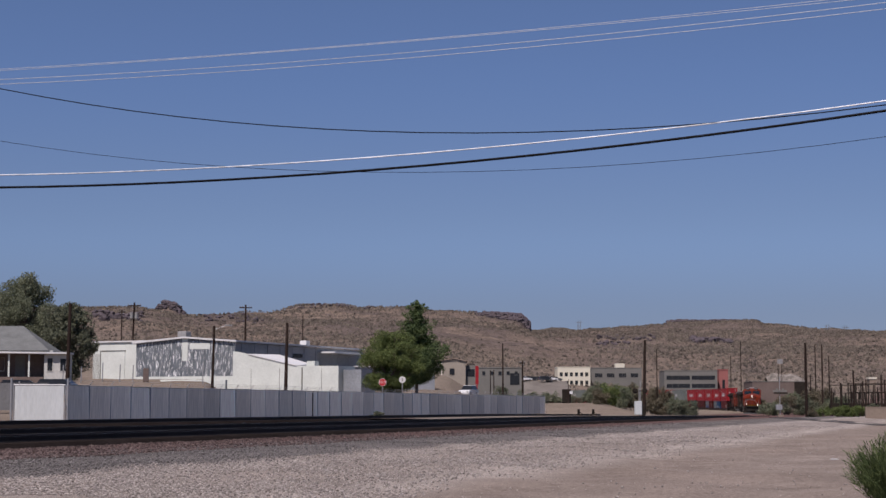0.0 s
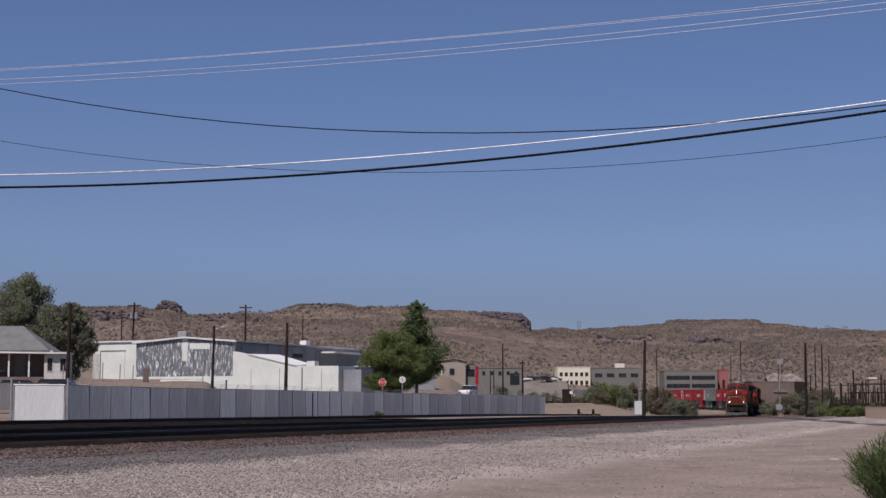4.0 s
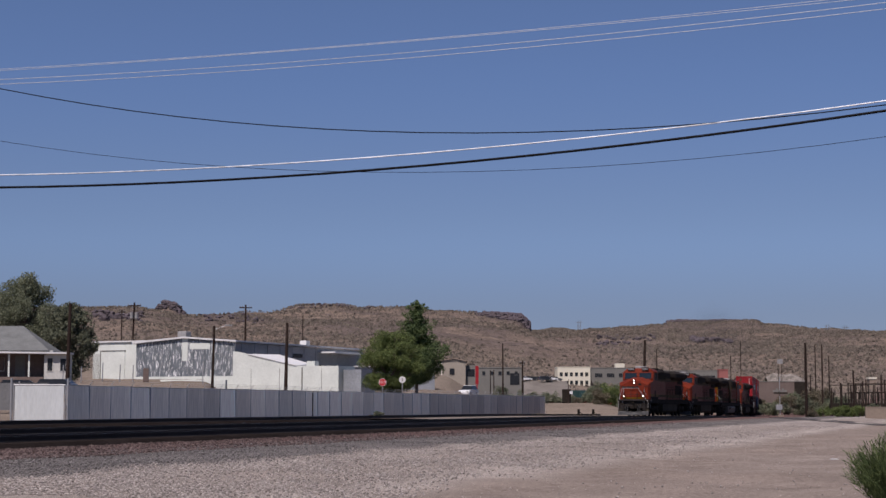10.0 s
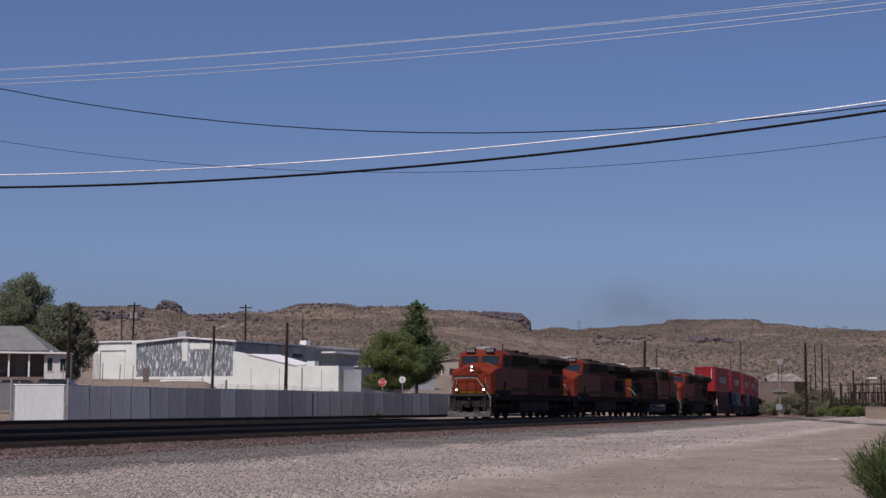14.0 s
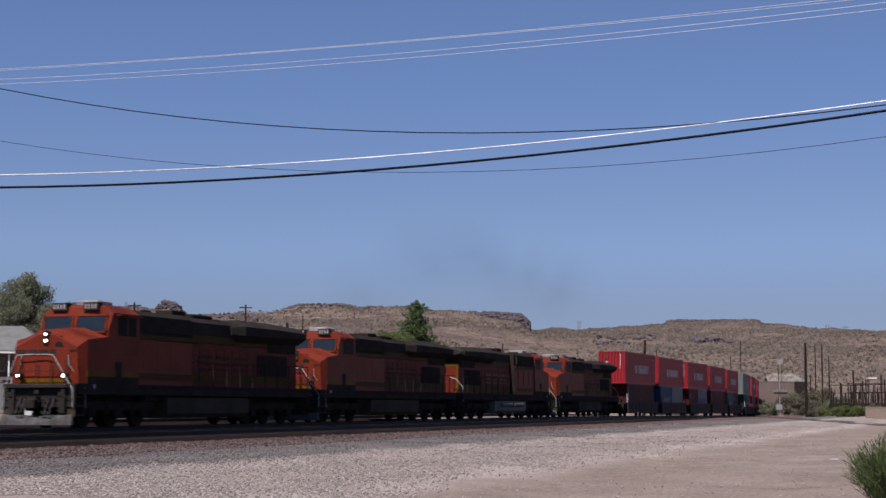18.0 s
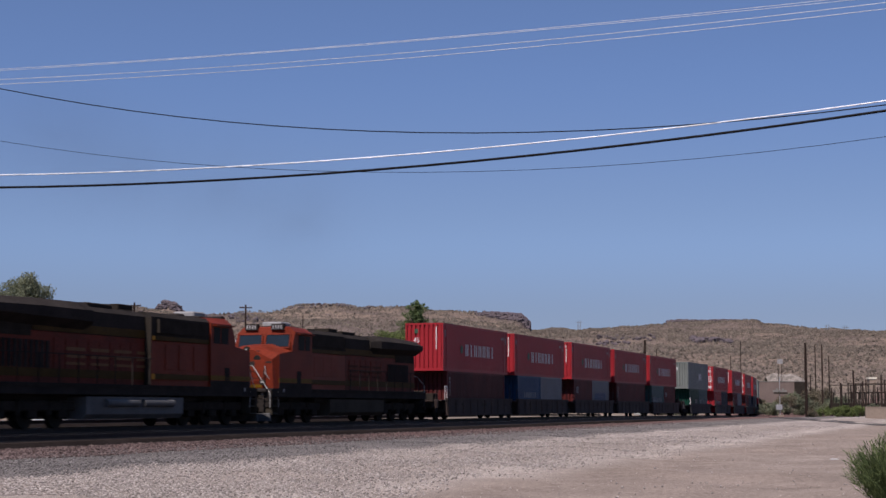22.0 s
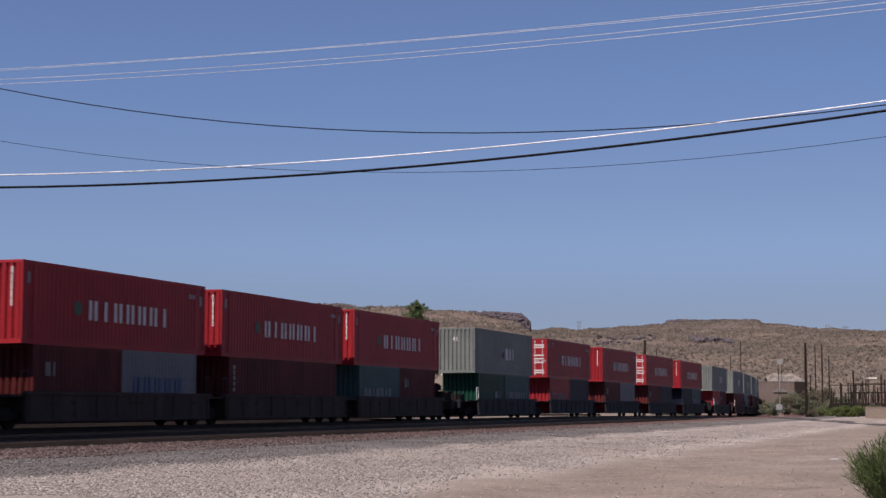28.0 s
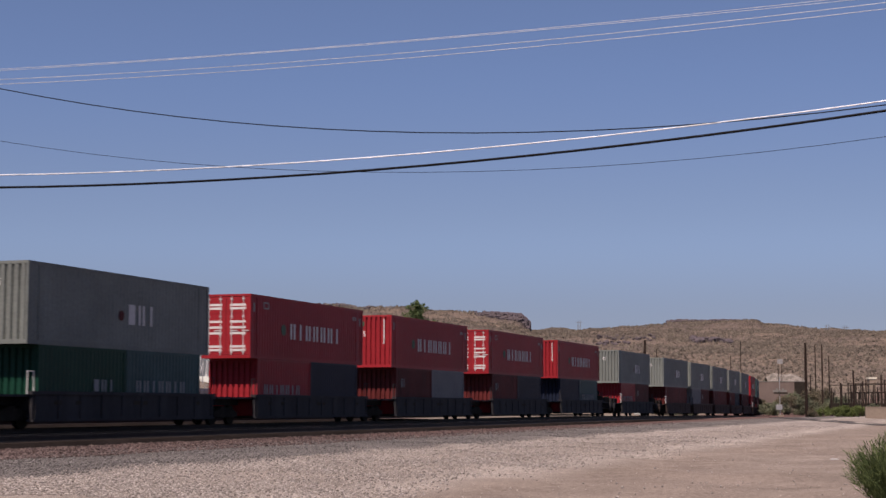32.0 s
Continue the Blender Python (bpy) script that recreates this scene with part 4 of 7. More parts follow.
def shell(length, high, colour):
    """Mesh data for a container: sides, frame, roof, both ends."""
    key = (length, high, colour)
    if key in _shells:
        return _shells[key]
    w = 1.219
    m = M[colour]
    side = bmesh.new()
    corrugated(side, length - 0.3, 0.16, high - 0.12, -w + 0.012, -1)
    other = bmesh.new()
    corrugated(other, length - 0.3, 0.16, high - 0.12, w - 0.012, 1)
    fr = bmesh.new()
    for y0, y1 in ((-w, -w + 0.09), (w - 0.09, w)):
        box(fr, -length / 2, length / 2, y0, y1, 0.0, 0.16)
        box(fr, -length / 2, length / 2, y0, y1, high - 0.12, high)
        for x0, x1 in ((-length / 2, -length / 2 + 0.16), (length / 2 - 0.16, length / 2)):
            box(fr, x0, x1, y0, y1 if y0 > 0 else y1, 0.16, high - 0.12)
    for x0, x1 in ((-length / 2, -length / 2 + 0.1), (length / 2 - 0.1, length / 2)):
        box(fr, x0, x1, -w + 0.09, w - 0.09, 0.0, 0.16)
        box(fr, x0, x1, -w + 0.09, w - 0.09, high - 0.1, high)
    if length > 13:                 # posts at the forty-foot places
        for x in (-6.05, 6.05):
            for y0, y1 in ((-w - 0.002, -w + 0.06), (w - 0.06, w + 0.002)):
                box(fr, x - 0.13, x + 0.13, y0, y1, 0.16, high - 0.12)
    roof = bmesh.new()
    box(roof, -length / 2 + 0.1, length / 2 - 0.1, -w + 0.09, w - 0.09, high - 0.07, high - 0.03)
    fl = bmesh.new()
    box(fl, -length / 2 + 0.1, length / 2 - 0.1, -w + 0.09, w - 0.09, 0.04, 0.12)
    end = bmesh.new()               # plain corrugated end, facing +x
    n, ww = 8, 2 * w - 0.2
    pts = []
    for i in range(n):
        y = -ww / 2 + i * ww / n
        pts += [(-0.1, y), (-0.1, y + ww / n * 0.2), (-0.008, y + ww / n * 0.32), (-0.008, y + ww / n * 0.88)]
    pts.append((-0.1, ww / 2))
    lo = [end.verts.new((a, b, 0.16)) for a, b in pts]
    hi = [end.verts.new((a, b, high - 0.1)) for a, b in pts]
    for i in range(len(pts) - 1):
        end.faces.new((lo[i], lo[i + 1], hi[i + 1], hi[i]))
    door = bmesh.new()              # one door leaf, hinged at +y, facing +x
    box(door, -0.07, -0.02, 0.008, w - 0.1, 0.17, high - 0.12)
    for k in range(4):
        z = 0.3 + k * (high - 0.6) / 4
        box(door, -0.02, -0.008, 0.06, w - 0.16, z, z + (high - 0.6) / 4 - 0.14)
    rods = bmesh.new()              # one lock rod with its keepers and handle
    tube(rods, (0.0, 0, 0.15), (0.0, 0, high - 0.1), 0.022, n=6)
    for z in (0.25, high * 0.36, high * 0.64, high - 0.25):
        box(rods, -0.03, 0.02, -0.06, 0.06, z, z + 0.06)
    box(rods, 0.0, 0.03, -0.05, 0.3, high * 0.42, high * 0.42 + 0.05)
    plates = boxes((-0.008, 0.002, 0.2, 0.98, 0, 0.1))
    _shells[key] = {
        "side_panel": data("side_panel", side, m), "far_panel": data("side_panel", other, m), "frame": data("frame", fr, m),
        "roof": data("roof", roof, m), "floor": data("floor", fl, M["soot"]), "end_panel": data("end_panel", end, m),
        "door": data("door", door, m), "lock_rod": data("lock_rod", rods, M["rod"]), "label_plate": data("label_plate", plates, M["letter"])}
    return _shells[key]


def bar_data(width, size, colour, _kept={}):
    key = (width, size, colour)
    if key not in _kept:
        _kept[key] = data("name_bar", boxes((-width / 2, width / 2, -0.006, 0.006, 0, size)), M[colour])
    return _kept[key]


def container(length, high, colour, label, doors=False, word=None, mark=None, panel=False, category="container"):
    root = new("shipping_container")
    tagged(root, label, category, group="containers on the train")
    d = shell(length, high, colour)
    w = 1.219
    shared("side_panel", d["side_panel"], root)
    shared("side_panel", d["far_panel"], root)
    shared("frame", d["frame"], root)
    shared("roof", d["roof"], root)
    shared("floor", d["floor"], root)
    for end in (1, -1):
        rz = 0 if end > 0 else 180
        if doors == (end > 0):
            for side in (1, -1):
                lf = shared("door", d["door"], root, end * length / 2, 0, 0, rz)
                lf.scale = (1, side, 1)
                if end > 0:
                    for y in (0.28, 0.86):
                        shared("lock_rod", d["lock_rod"], lf, y=y)
                    for z in (0.32, 0.48, 1.08, 1.34, 1.6, 2.2, 2.36):
                        if z < high - 0.3:
                            shared("label_plate", d["label_plate"], lf, z=z)
        else:
            shared("end_panel", d["end_panel"], root, end * length / 2, 0, 0, rz)
    if word:                        # a company name, as pairs of plain upright bars
        rhythm, total, size, cx, cz, mt = word
        step = total / len(rhythm)
        me = bar_data(round(step * 0.21, 3), size, mt)
        for side in (-1, 1):
            for k, strokes in enumerate(rhythm):
                for off in [j * 0.105 for j in strokes]:
                    shared("name_bar", me, root, cx + step * (k + 0.5 + off) - total / 2, side * (w + 0.004), cz)
    if mark:
        mx, mz, mr, mt = mark
        for side in (-1, 1):
            part("company_mark", tubes(((mx * side, side * w, mz), (mx * side, side * (w + 0.008), mz), mr), n=14), M[mt], root, "round company mark")
    if length > 13 and not doors:
        lettering("size_figure", "45", 0.42, M["letter"], root, pose(length / 2 - 0.004, -0.5 if colour == "red_box" else -0.1, 1.85 if colour == "red_box" else 2.15, 90, 0, 90))
        if colour == "red_box":
            for z in (1.3, 1.58, 1.86, 2.14, 2.42):
                part("end_code_bar", boxes((length / 2 - 0.012, length / 2 + 0.002, 0.75, 0.81, z, z + 0.25)), M["letter"], root, "white upright code bar")
            part("end_mark", boxes((length / 2 - 0.012, length / 2 - 0.002, -0.62, -0.4, 2.28, 2.56)), M["letter_green"], root, "small green mark")
    if panel:
        for side in (-1, 1):
            y0, y1 = sorted((side * w, side * (w + 0.006)))
            if doors:
                part("data_panel", boxes((4.9, 5.5, y0, y1, high - 0.62, high - 0.56), (4.9, 5.5, y0, y1, high - 0.36, high - 0.3), (4.9, 4.98, y0, y1, high - 0.56, high - 0.36), (5.42, 5.5, y0, y1, high - 0.56, high - 0.36)), M["letter_dim"], root, "pale framed data panel")
            part("code_bars", boxes((6.42, 6.56, y0, y1, high - 0.8, high - 0.4), (-6.52, -6.34, y0, y1, high - 0.85, high - 0.45), (-5.9, -5.7, y0, y1, high - 0.6, high - 0.42), (-5.6, -5.4, y0, y1, high - 0.6, high - 0.42)), M["letter_dim"], root, "container code in plain bars")
    return root


PAIR, LONE, TRIO = (2, -2), (0,), (2, 0, -2)      # bars to a letter
HY = ((LONE, PAIR, PAIR, PAIR, PAIR, LONE, PAIR), 6.4, 0.74, -0.55, 1.0, "letter")
MO = ((LONE, PAIR, TRIO), 2.3, 0.78, -1.1, 0.98, "letter")
# forward end of each upper box at 23 s, paint, door end forward, lower boxes
UPPER = [
    (7.06, "red", False, ("maroon40",), 0), (22.53, "red", False, ("blue20", "white20"), 0), (38.63, "red", False, ("maroon20", "cosign20"), 0),
    (53.93, "red", False, ("maroon40",), 0), (69.32, "red", False, ("teal20", "maroon20"), 0),
    (90.12, "grey", False, ("green20", "teal20"), 1), (107.95, "red", True, ("red20", "navy20"), 1), (126.0, "red", False, ("maroon20", "white20"), 1),
    (144.3, "red", True, ("maroon20", "navy20"), 1), (162.2, "red", False, ("navy20", "teal20"), 1),
    (183.5, "grey", False, ("red20", "maroon20"), 2), (204.0, "grey", False, ("maroon40",), 0), (219.5, "grey", False, ("white20", "maroon20"), 0),
    (235.0, "grey", False, ("maroon40",), 0), (250.5, "grey", False, ("maroon20", "navy20"), 0), (266.0, "grey", False, ("maroon40",), 0),
    (284.0, "red", False, ("red20", "maroon20"), 0), (302.0, "teal", False, ("maroon40",), 0), (317.5, "teal", False, ("maroon40",), 0),
    (333.0, "red", False, ("maroon40",), 0), (348.5, "grey", False, ("maroon40",), 0), (366.0, "red", False, ("maroon40",), 0),
]
PAINTS = {"red": ("red_box", "red corrugated container"), "grey": ("grey_box", "grey corrugated container"), "teal": ("teal_box", "grey-green corrugated container"),
          "maroon": ("maroon_box", "dull maroon container"), "blue": ("blue_box", "blue container"), "white": ("white_box", "pale grey container"), "cosign": ("white_box", "pale grey container with a blue name"),
          "green": ("green_box", "dark green container"), "navy": ("navy_box", "dark navy container")}
_made = {}


def box_of(kind, make):
    """The first of a kind is built, the others are copies."""
    if kind in _made:
        return copy_thing(_made[kind], pose(0, 0, 0))
    _made[kind] = make()
    return _made[kind]


def upper_box(paint, doors):
    mt, lab = PAINTS[paint]
    return container(13.716, 2.896, mt, f"{lab} stacked on top" + (", doors facing forward" if doors else ""), doors, HY if paint == "red" else MO, (3.25, 1.4, 0.27, "letter_green") if paint == "red" else (0.45, 1.3, 0.2, "maroon_box"), paint == "red")


def lower_box(kind):
    length = 12.19 if kind.endswith("40") else 6.06
    mt, lab = PAINTS[kind[:-2]]
    word = ((PAIR,) * 5, 4.2, 0.6, 0.2, 0.98, "letter_blue") if kind == "cosign20" else ((PAIR, LONE, PAIR, PAIR, LONE, PAIR, PAIR), 4.2, 0.45, 0.3, 0.98, "letter_dim") if kind in ("teal20", "red20") else ((PAIR, LONE, PAIR, PAIR, PAIR, LONE), 3.4, 0.42, -0.1, 1.05, "letter_dim") if kind == "blue20" else ((LONE, PAIR, TRIO), 1.6, 0.45, -1.4, 0.98, "letter_dim") if kind == "green20" else ((LONE, PAIR), 0.8, 0.5, 1.9, 1.5, "letter_dim") if kind == "maroon20" else None
    low = container(length, 2.59, mt, f"{lab} sunk into the well car", False, word)
    if length > 7:
        for side in (-1, 1):
            for z in (1.1, 1.34, 1.58, 1.82, 2.06):
                part("code_bar", boxes((5.5, 5.66, *sorted((side * 1.219, side * 1.225)), z, z + 0.17)), M["letter_dim"], low, "faded code bar")
    return low


# -- well cars --
def well_car(label, length, material, first, last, ahead=0.0, astern=0.0):
    """One well unit: its middle at 0; a truck at the forward joint."""
    root = new("well_car")
    tagged(root, label, "rail car", group="well cars of the train")
    in2 = 6.35
    half = length / 2
    for side in (-1, 1):
        bm = bmesh.new()
        y = side * 1.42
        y0, y1 = sorted((side * 1.36, side * 1.48))
        box(bm, -in2 - 0.5, in2 + 0.5, y0, y1, 0.34, 1.22)
        y0, y1 = sorted((side * 1.3, side * 1.54))
        box(bm, -in2 - 0.6, in2 + 0.6, y0, y1, 1.2, 1.32)
        box(bm, -in2 - 0.5, in2 + 0.5, y0, y1, 0.26, 0.36)
        for x in np.linspace(-in2 - 0.3, in2 + 0.3, 10):
            y0, y1 = sorted((side * 1.48, side * 1.52))
            box(bm, x - 0.05, x + 0.05, y0, y1, 0.36, 1.2)
        part("side_sill", bm, M[material], root)
    bm = boxes((-in2, in2, -1.3, -0.9, 0.26, 0.34), (-in2, in2, 0.9, 1.3, 0.26, 0.34), (-0.4, 0.4, -1.3, 1.3, 0.26, 0.34), (-6.2, -5.6, -1.3, 1.3, 0.26, 0.34), (5.6, 6.2, -1.3, 1.3, 0.26, 0.34))
    part("well_floor", bm, M[material], root)
    for end in (-1, 1):
        bm = bmesh.new()
        x0, x1 = sorted((end * (in2 + 0.05), end * (half - 0.15)))
        box(bm, x0, x1, -0.5, 0.5, 0.85, 1.15)
        part("end_bulkhead", boxes((*sorted((end * (in2 + 0.02), end * (in2 + 0.2))), -1.36, 1.36, 0.4, 1.14)), M["red_box"] if material == "navy_car" and not (first and end > 0) else M[material], root)
        box(bm, x0, x1, -1.35, 1.35, 1.12, 1.2)
        part("end_platform", bm, M[material], root)
        for side in (-1, 1):
            bm = bmesh.new()
            bent(bm, [(end * (in2 + 0.3), side * 1.4, 1.2), (end * (in2 + 0.3), side * 1.4, 2.0), (end * (in2 + 0.7), side * 1.4, 2.0), (end * (in2 + 0.7), side * 1.4, 1.2)], 0.02)
            part("grab_rail", bm, M["letter"] if first and end > 0 else M[material], root)
    for end, reach in ((1, ahead), (-1, astern)):     # draft gear out to the coupler
        if reach > 0.3:
            x0, x1 = sorted((end * (half - 0.2), end * (half + reach - 0.25)))
            sill = part("draft_sill", boxes((x0, x1, -0.4, 0.4, 0.62, 1.12), bevel=0.03), M[material], root)
            part("equipment_box", boxes((*sorted((end * (half - 0.1), end * (half + reach - 0.5))), -1.15, 1.15, 1.16, 1.58), (*sorted((end * (half + 0.05), end * (half + reach - 0.75))), -0.7, 0.5, 1.58, 1.74), bevel=0.03), M["soot"], sill, "sooty brake gear on the platform")
            xb = end * (half + reach - 0.7)
            part("end_beam", boxes((xb - 0.12, xb + 0.12, -1.38, 1.38, 0.72, 1.2), bevel=0.02), M[material], sill)
            part("coupler", boxes((*sorted((end * (half + reach - 0.3), end * (half + reach + 0.08))), -0.18, 0.18, 0.74, 1.0), bevel=0.03), M["soot"], sill)
            for side in (-1, 1):
                bm = bmesh.new()
                y = side * 1.3
                for xr in (xb - 0.2, xb + 0.2):
                    tube(bm, (xr, y, 0.45), (xr, y, 1.75), 0.022, n=5)
                for z in (0.5, 0.8, 1.1, 1.4, 1.7):
                    tube(bm, (xb - 0.2, y, z), (xb + 0.2, y, z), 0.018, n=5)
                part("ladder", bm, M[material], sill)
                part("deck_plate", boxes((x0, x1, *sorted((side * 0.42, side * 1.2)), 1.1, 1.16)), M[material], sill)
                part("brake_cylinder", tubes(((end * (half + 0.1), side * 0.85, 0.85), (end * (half + 0.75), side * 0.85, 0.85), 0.17), n=10), M["soot"], sill)
    if last:                        # brake stand on the hindmost platform
        x = -in2 - 1.0
        st = part("brake_stand", boxes((x - 0.35, x - 0.27, -1.1, -1.02, 1.2, 2.3), (x - 0.35, x - 0.27, 0.35, 0.43, 1.2, 2.3), (x - 0.35, x - 0.27, -1.1, 0.43, 2.22, 2.3), (x - 0.3, x + 0.6, -0.9, 0.9, 1.2, 1.95), (x - 0.3, x + 0.2, 0.9, 1.35, 1.2, 1.7), bevel=0.02), M["soot"], root, "sooty brake stand")
        part("brake_wheel", tubes(((x - 0.42, 0.75, 1.95), (x - 0.36, 0.75, 1.95), 0.26), n=14), M["soot"], st)
    for side in (-1, 1):
        y0, y1 = sorted((side * 1.485, side * 1.5))
        for x in (-5.6, -1.2, -0.6, 3.6, 5.0):
            part("lettering_bar", boxes((x, x + 0.45, y0, y1, 0.85, 1.0)), M["tank"], root)
    for cx, here in ((half, True), (-half, last)):
        if not here:
            continue
        if first and cx > 0:
            cx = half - 1.6
        if last and cx < 0:
            cx = -half + 1.6
        bm = bmesh.new()
        for side in (-1, 1):
            y0, y1 = sorted((side * 0.92, side * 1.06))
            prism(bm, [(cx - 1.15, 0.34), (cx - 0.6, 0.3), (cx + 0.6, 0.3), (cx + 1.15, 0.34), (cx + 1.15, 0.55), (cx + 0.4, 0.72), (cx - 0.4, 0.72), (cx - 1.15, 0.55)], y0, y1)
        box(bm, cx - 0.25, cx + 0.25, -0.95, 0.95, 0.42, 0.8)
        tr = part("truck", bm, M["soot"], root, "sooty two-axle truck")
        for k in (-0.88, 0.88):
            for side in (-1, 1):
                shared("wheel", CAR_WHEEL, tr, cx + k, side * 0.78, 0.42, rz=0 if side > 0 else 180)
            part("axle", tubes(((cx + k, -0.75, 0.42), (cx + k, 0.75, 0.42), 0.08)), M["soot"], tr)
    return root


tail = 3.6                          # where the last locomotive ends
for k, (s0, paint, doors, lower, style) in enumerate(UPPER):
    mid = s0 + 13.716 / 2
    first = k in (0, 5, 10, 11, 16, 21)
    last = k + 1 in (5, 10, 11, 16, 21) or k == len(UPPER) - 1
    pitch = 17.85 if style == 1 else 15.45 if style == 0 else 15.0
    mt = "navy_car" if style else "brown_car"
    lab = "dark navy well car" if style else "dark brown well car"
    ahead = astern = 0.0            # half of the room to the next car, for the couplers
    if first:
        ahead = round((mid - pitch / 2 - tail) / 2, 2)
    tail = mid + pitch / 2
    if last and k + 1 < len(UPPER):
        astern = round((UPPER[k + 1][0] + 6.858 - (17.85 if UPPER[k + 1][4] == 1 else 15.45 if UPPER[k + 1][4] == 0 else 15.0) / 2 - tail) / 2, 2)
    car = box_of(("well", pitch, mt, first, last, ahead, astern), lambda: well_car(f"{lab} with containers stacked two high", pitch, mt, first, last, ahead, astern))
    on_train(car, mid)
    on_train(box_of(("upper", paint, doors), lambda: upper_box(paint, doors)), mid, 0.36 + 2.595)
    if len(lower) == 1:
        on_train(box_of(lower[0], lambda: lower_box(lower[0])), mid, 0.36)
    else:
        for kind, off in zip(lower, (-3.06, 3.06)):
            on_train(box_of(kind, lambda: lower_box(kind)), mid + off, 0.36)


# -- the leader's exhaust: a thin haze that trails from the stack, in small faint flecks --
haze = bpy.data.materials.new("thin_exhaust_haze")
haze.use_nodes = True
hn = haze.node_tree.nodes
hd, ht, hm = hn.new("ShaderNodeBsdfDiffuse"), hn.new("ShaderNodeBsdfTransparent"), hn.new("ShaderNodeMixShader")
hd.inputs["Color"].default_value = (0.05, 0.045, 0.045, 1)
uvn, length, soft, fall, cloud, prod = (hn.new(k) for k in ("ShaderNodeUVMap", "ShaderNodeVectorMath", "ShaderNodeMapRange", "ShaderNodeMath", "ShaderNodeTexNoise", "ShaderNodeMath"))
length.operation, fall.operation, prod.operation = "LENGTH", "POWER", "MULTIPLY"
soft.inputs["From Min"].default_value, soft.inputs["From Max"].default_value, soft.inputs["To Min"].default_value, soft.inputs["To Max"].default_value = 0.0, 1.0, 0.36, 0.0
fall.inputs[1].default_value = 1.6
cloud.inputs["Scale"].default_value = 0.35
tcs = hn.new("ShaderNodeTexCoord")
hl = haze.node_tree.links
hl.new(tcs.outputs["Object"], cloud.inputs["Vector"])
hl.new(uvn.outputs["UV"], length.inputs[0])
hl.new(length.outputs["Value"], soft.inputs["Value"])
hl.new(soft.outputs["Result"], fall.inputs[0])
hl.new(fall.outputs[0], prod.inputs[0])
hl.new(cloud.outputs["Fac"], prod.inputs[1])
hl.new(prod.outputs[0], hm.inputs["Fac"])
hl.new(ht.outputs["BSDF"], hm.inputs[1])
hl.new(hd.outputs["BSDF"], hm.inputs[2])
hl.new(hm.outputs["Shader"], hn["Material Output"].inputs["Surface"])


def exhaust(count, seed):
    """Soft-edged round wisps, one behind the other, growing as they rise."""
    rng = np.random.default_rng(seed)
    bm = bmesh.new()
    uv = bm.loops.layers.uv.new("UVMap")
    for k in range(count):
        u = 31 + 42 * k / (count - 1)
        r = 3.0 + 0.03 * (u - 31) + 0.3 * rng.uniform()
        c = Vector((-u + rng.normal(), 0.5 * rng.normal(), 6.4 + 4.2 * min(1, (u - 31) / 14) + 0.5 * rng.normal()))
        turn = Matrix.Rotation(math.radians(28) + rng.uniform(-0.25, 0.25), 3, "Z") @ Matrix.Rotation(math.pi / 2 + rng.uniform(-0.2, 0.2), 3, "Y")
        ring = [Vector((math.cos(a), math.sin(a), 0)) for a in (2 * math.pi * i / 16 for i in range(16))]
        f = bm.faces.new([bm.verts.new(c + turn @ (p * r)) for p in ring])
        for lp, p in zip(f.loops, ring):
            lp[uv].uv = p[:2]
    me = bpy.data.meshes.new("exhaust_smoke")
    bm.to_mesh(me)
    bm.free()
    me.materials.append(haze)
    return tagged(new("exhaust_smoke", me), "thin dark exhaust haze trailing over the locomotives", "smoke")


on_train(exhaust(7, 5), NOSE)


def motions():
    """The train rolls along its line at an even speed."""
    for ob, s, z, about in MOVING:
        walk(ob, [(t, train_pose(s, z, about, t)) for t in range(33)])


# ---- fence along the spur ----
def root_at(name, x, y, z, rz, label, category, group="", kind=""):
    r = new(name)
    r.matrix_basis = pose(x, y, z, 0, 0, rz)
    return tagged(r, label, category, group, kind)


def fence_panel_data(width, high, name="panel", material="fence"):
    """A flat sheet with shallow folds and a lapped seam."""
    bm = bmesh.new()
    n = 16
    rng = np.random.default_rng(int(width * 100))
    front = [(-width / 2 + i * width / n, -0.02 - 0.006 * (i % 2) - 0.004 * rng.uniform()) for i in range(n + 1)]
    ring = front + [(width / 2, 0.012), (-width / 2, 0.012)]
    lo, hi = [bm.verts.new((x, y, 0.05)) for x, y in ring], [bm.verts.new((x, y, high)) for x, y in ring]
    k = len(ring)
    for i in range(k):
        bm.faces.new((lo[i], lo[(i + 1) % k], hi[(i + 1) % k], hi[i]))
    bm.faces.new(lo[::-1])
    bm.faces.new(hi)
    return data(name, bm, M[material])


FQ = -12.75
fence = root_at("fence", 0, 0, 0, 0, "grey sheet-metal fence with barbed-wire arms along the railway", "fence")
PANEL, HIGH = 2.2, 1.86
panel_me = fence_panel_data(PANEL - 0.05, HIGH)
bm = bmesh.new()
tube(bm, (0, 0, -0.5), (0, 0, HIGH + 0.02), 0.045, n=8)
post_me = data("post", bm, M["post"])
bm = bmesh.new()
tube(bm, (0, 0, HIGH), (0, -0.22, HIGH + 0.28), 0.02, n=5)
arm_me = data("barb_arm", bm, M["post"])
bm = bmesh.new()
tube(bm, (-PANEL / 2, 0, HIGH + 0.01), (PANEL / 2, 0, HIGH + 0.01), 0.03, n=6)
top_me = data("top_rail", bm, M["post"])
bm = bmesh.new()
for k, (dy, dz) in enumerate(((-0.08, 0.10), (-0.15, 0.19), (-0.22, 0.28))):
    tube(bm, (-PANEL / 2, dy, HIGH + dz), (PANEL / 2, dy, HIGH + dz), 0.006, n=4)
barb_me = data("barbed_wire", bm, M["post"])
fdeg = math.degrees(HEAD)
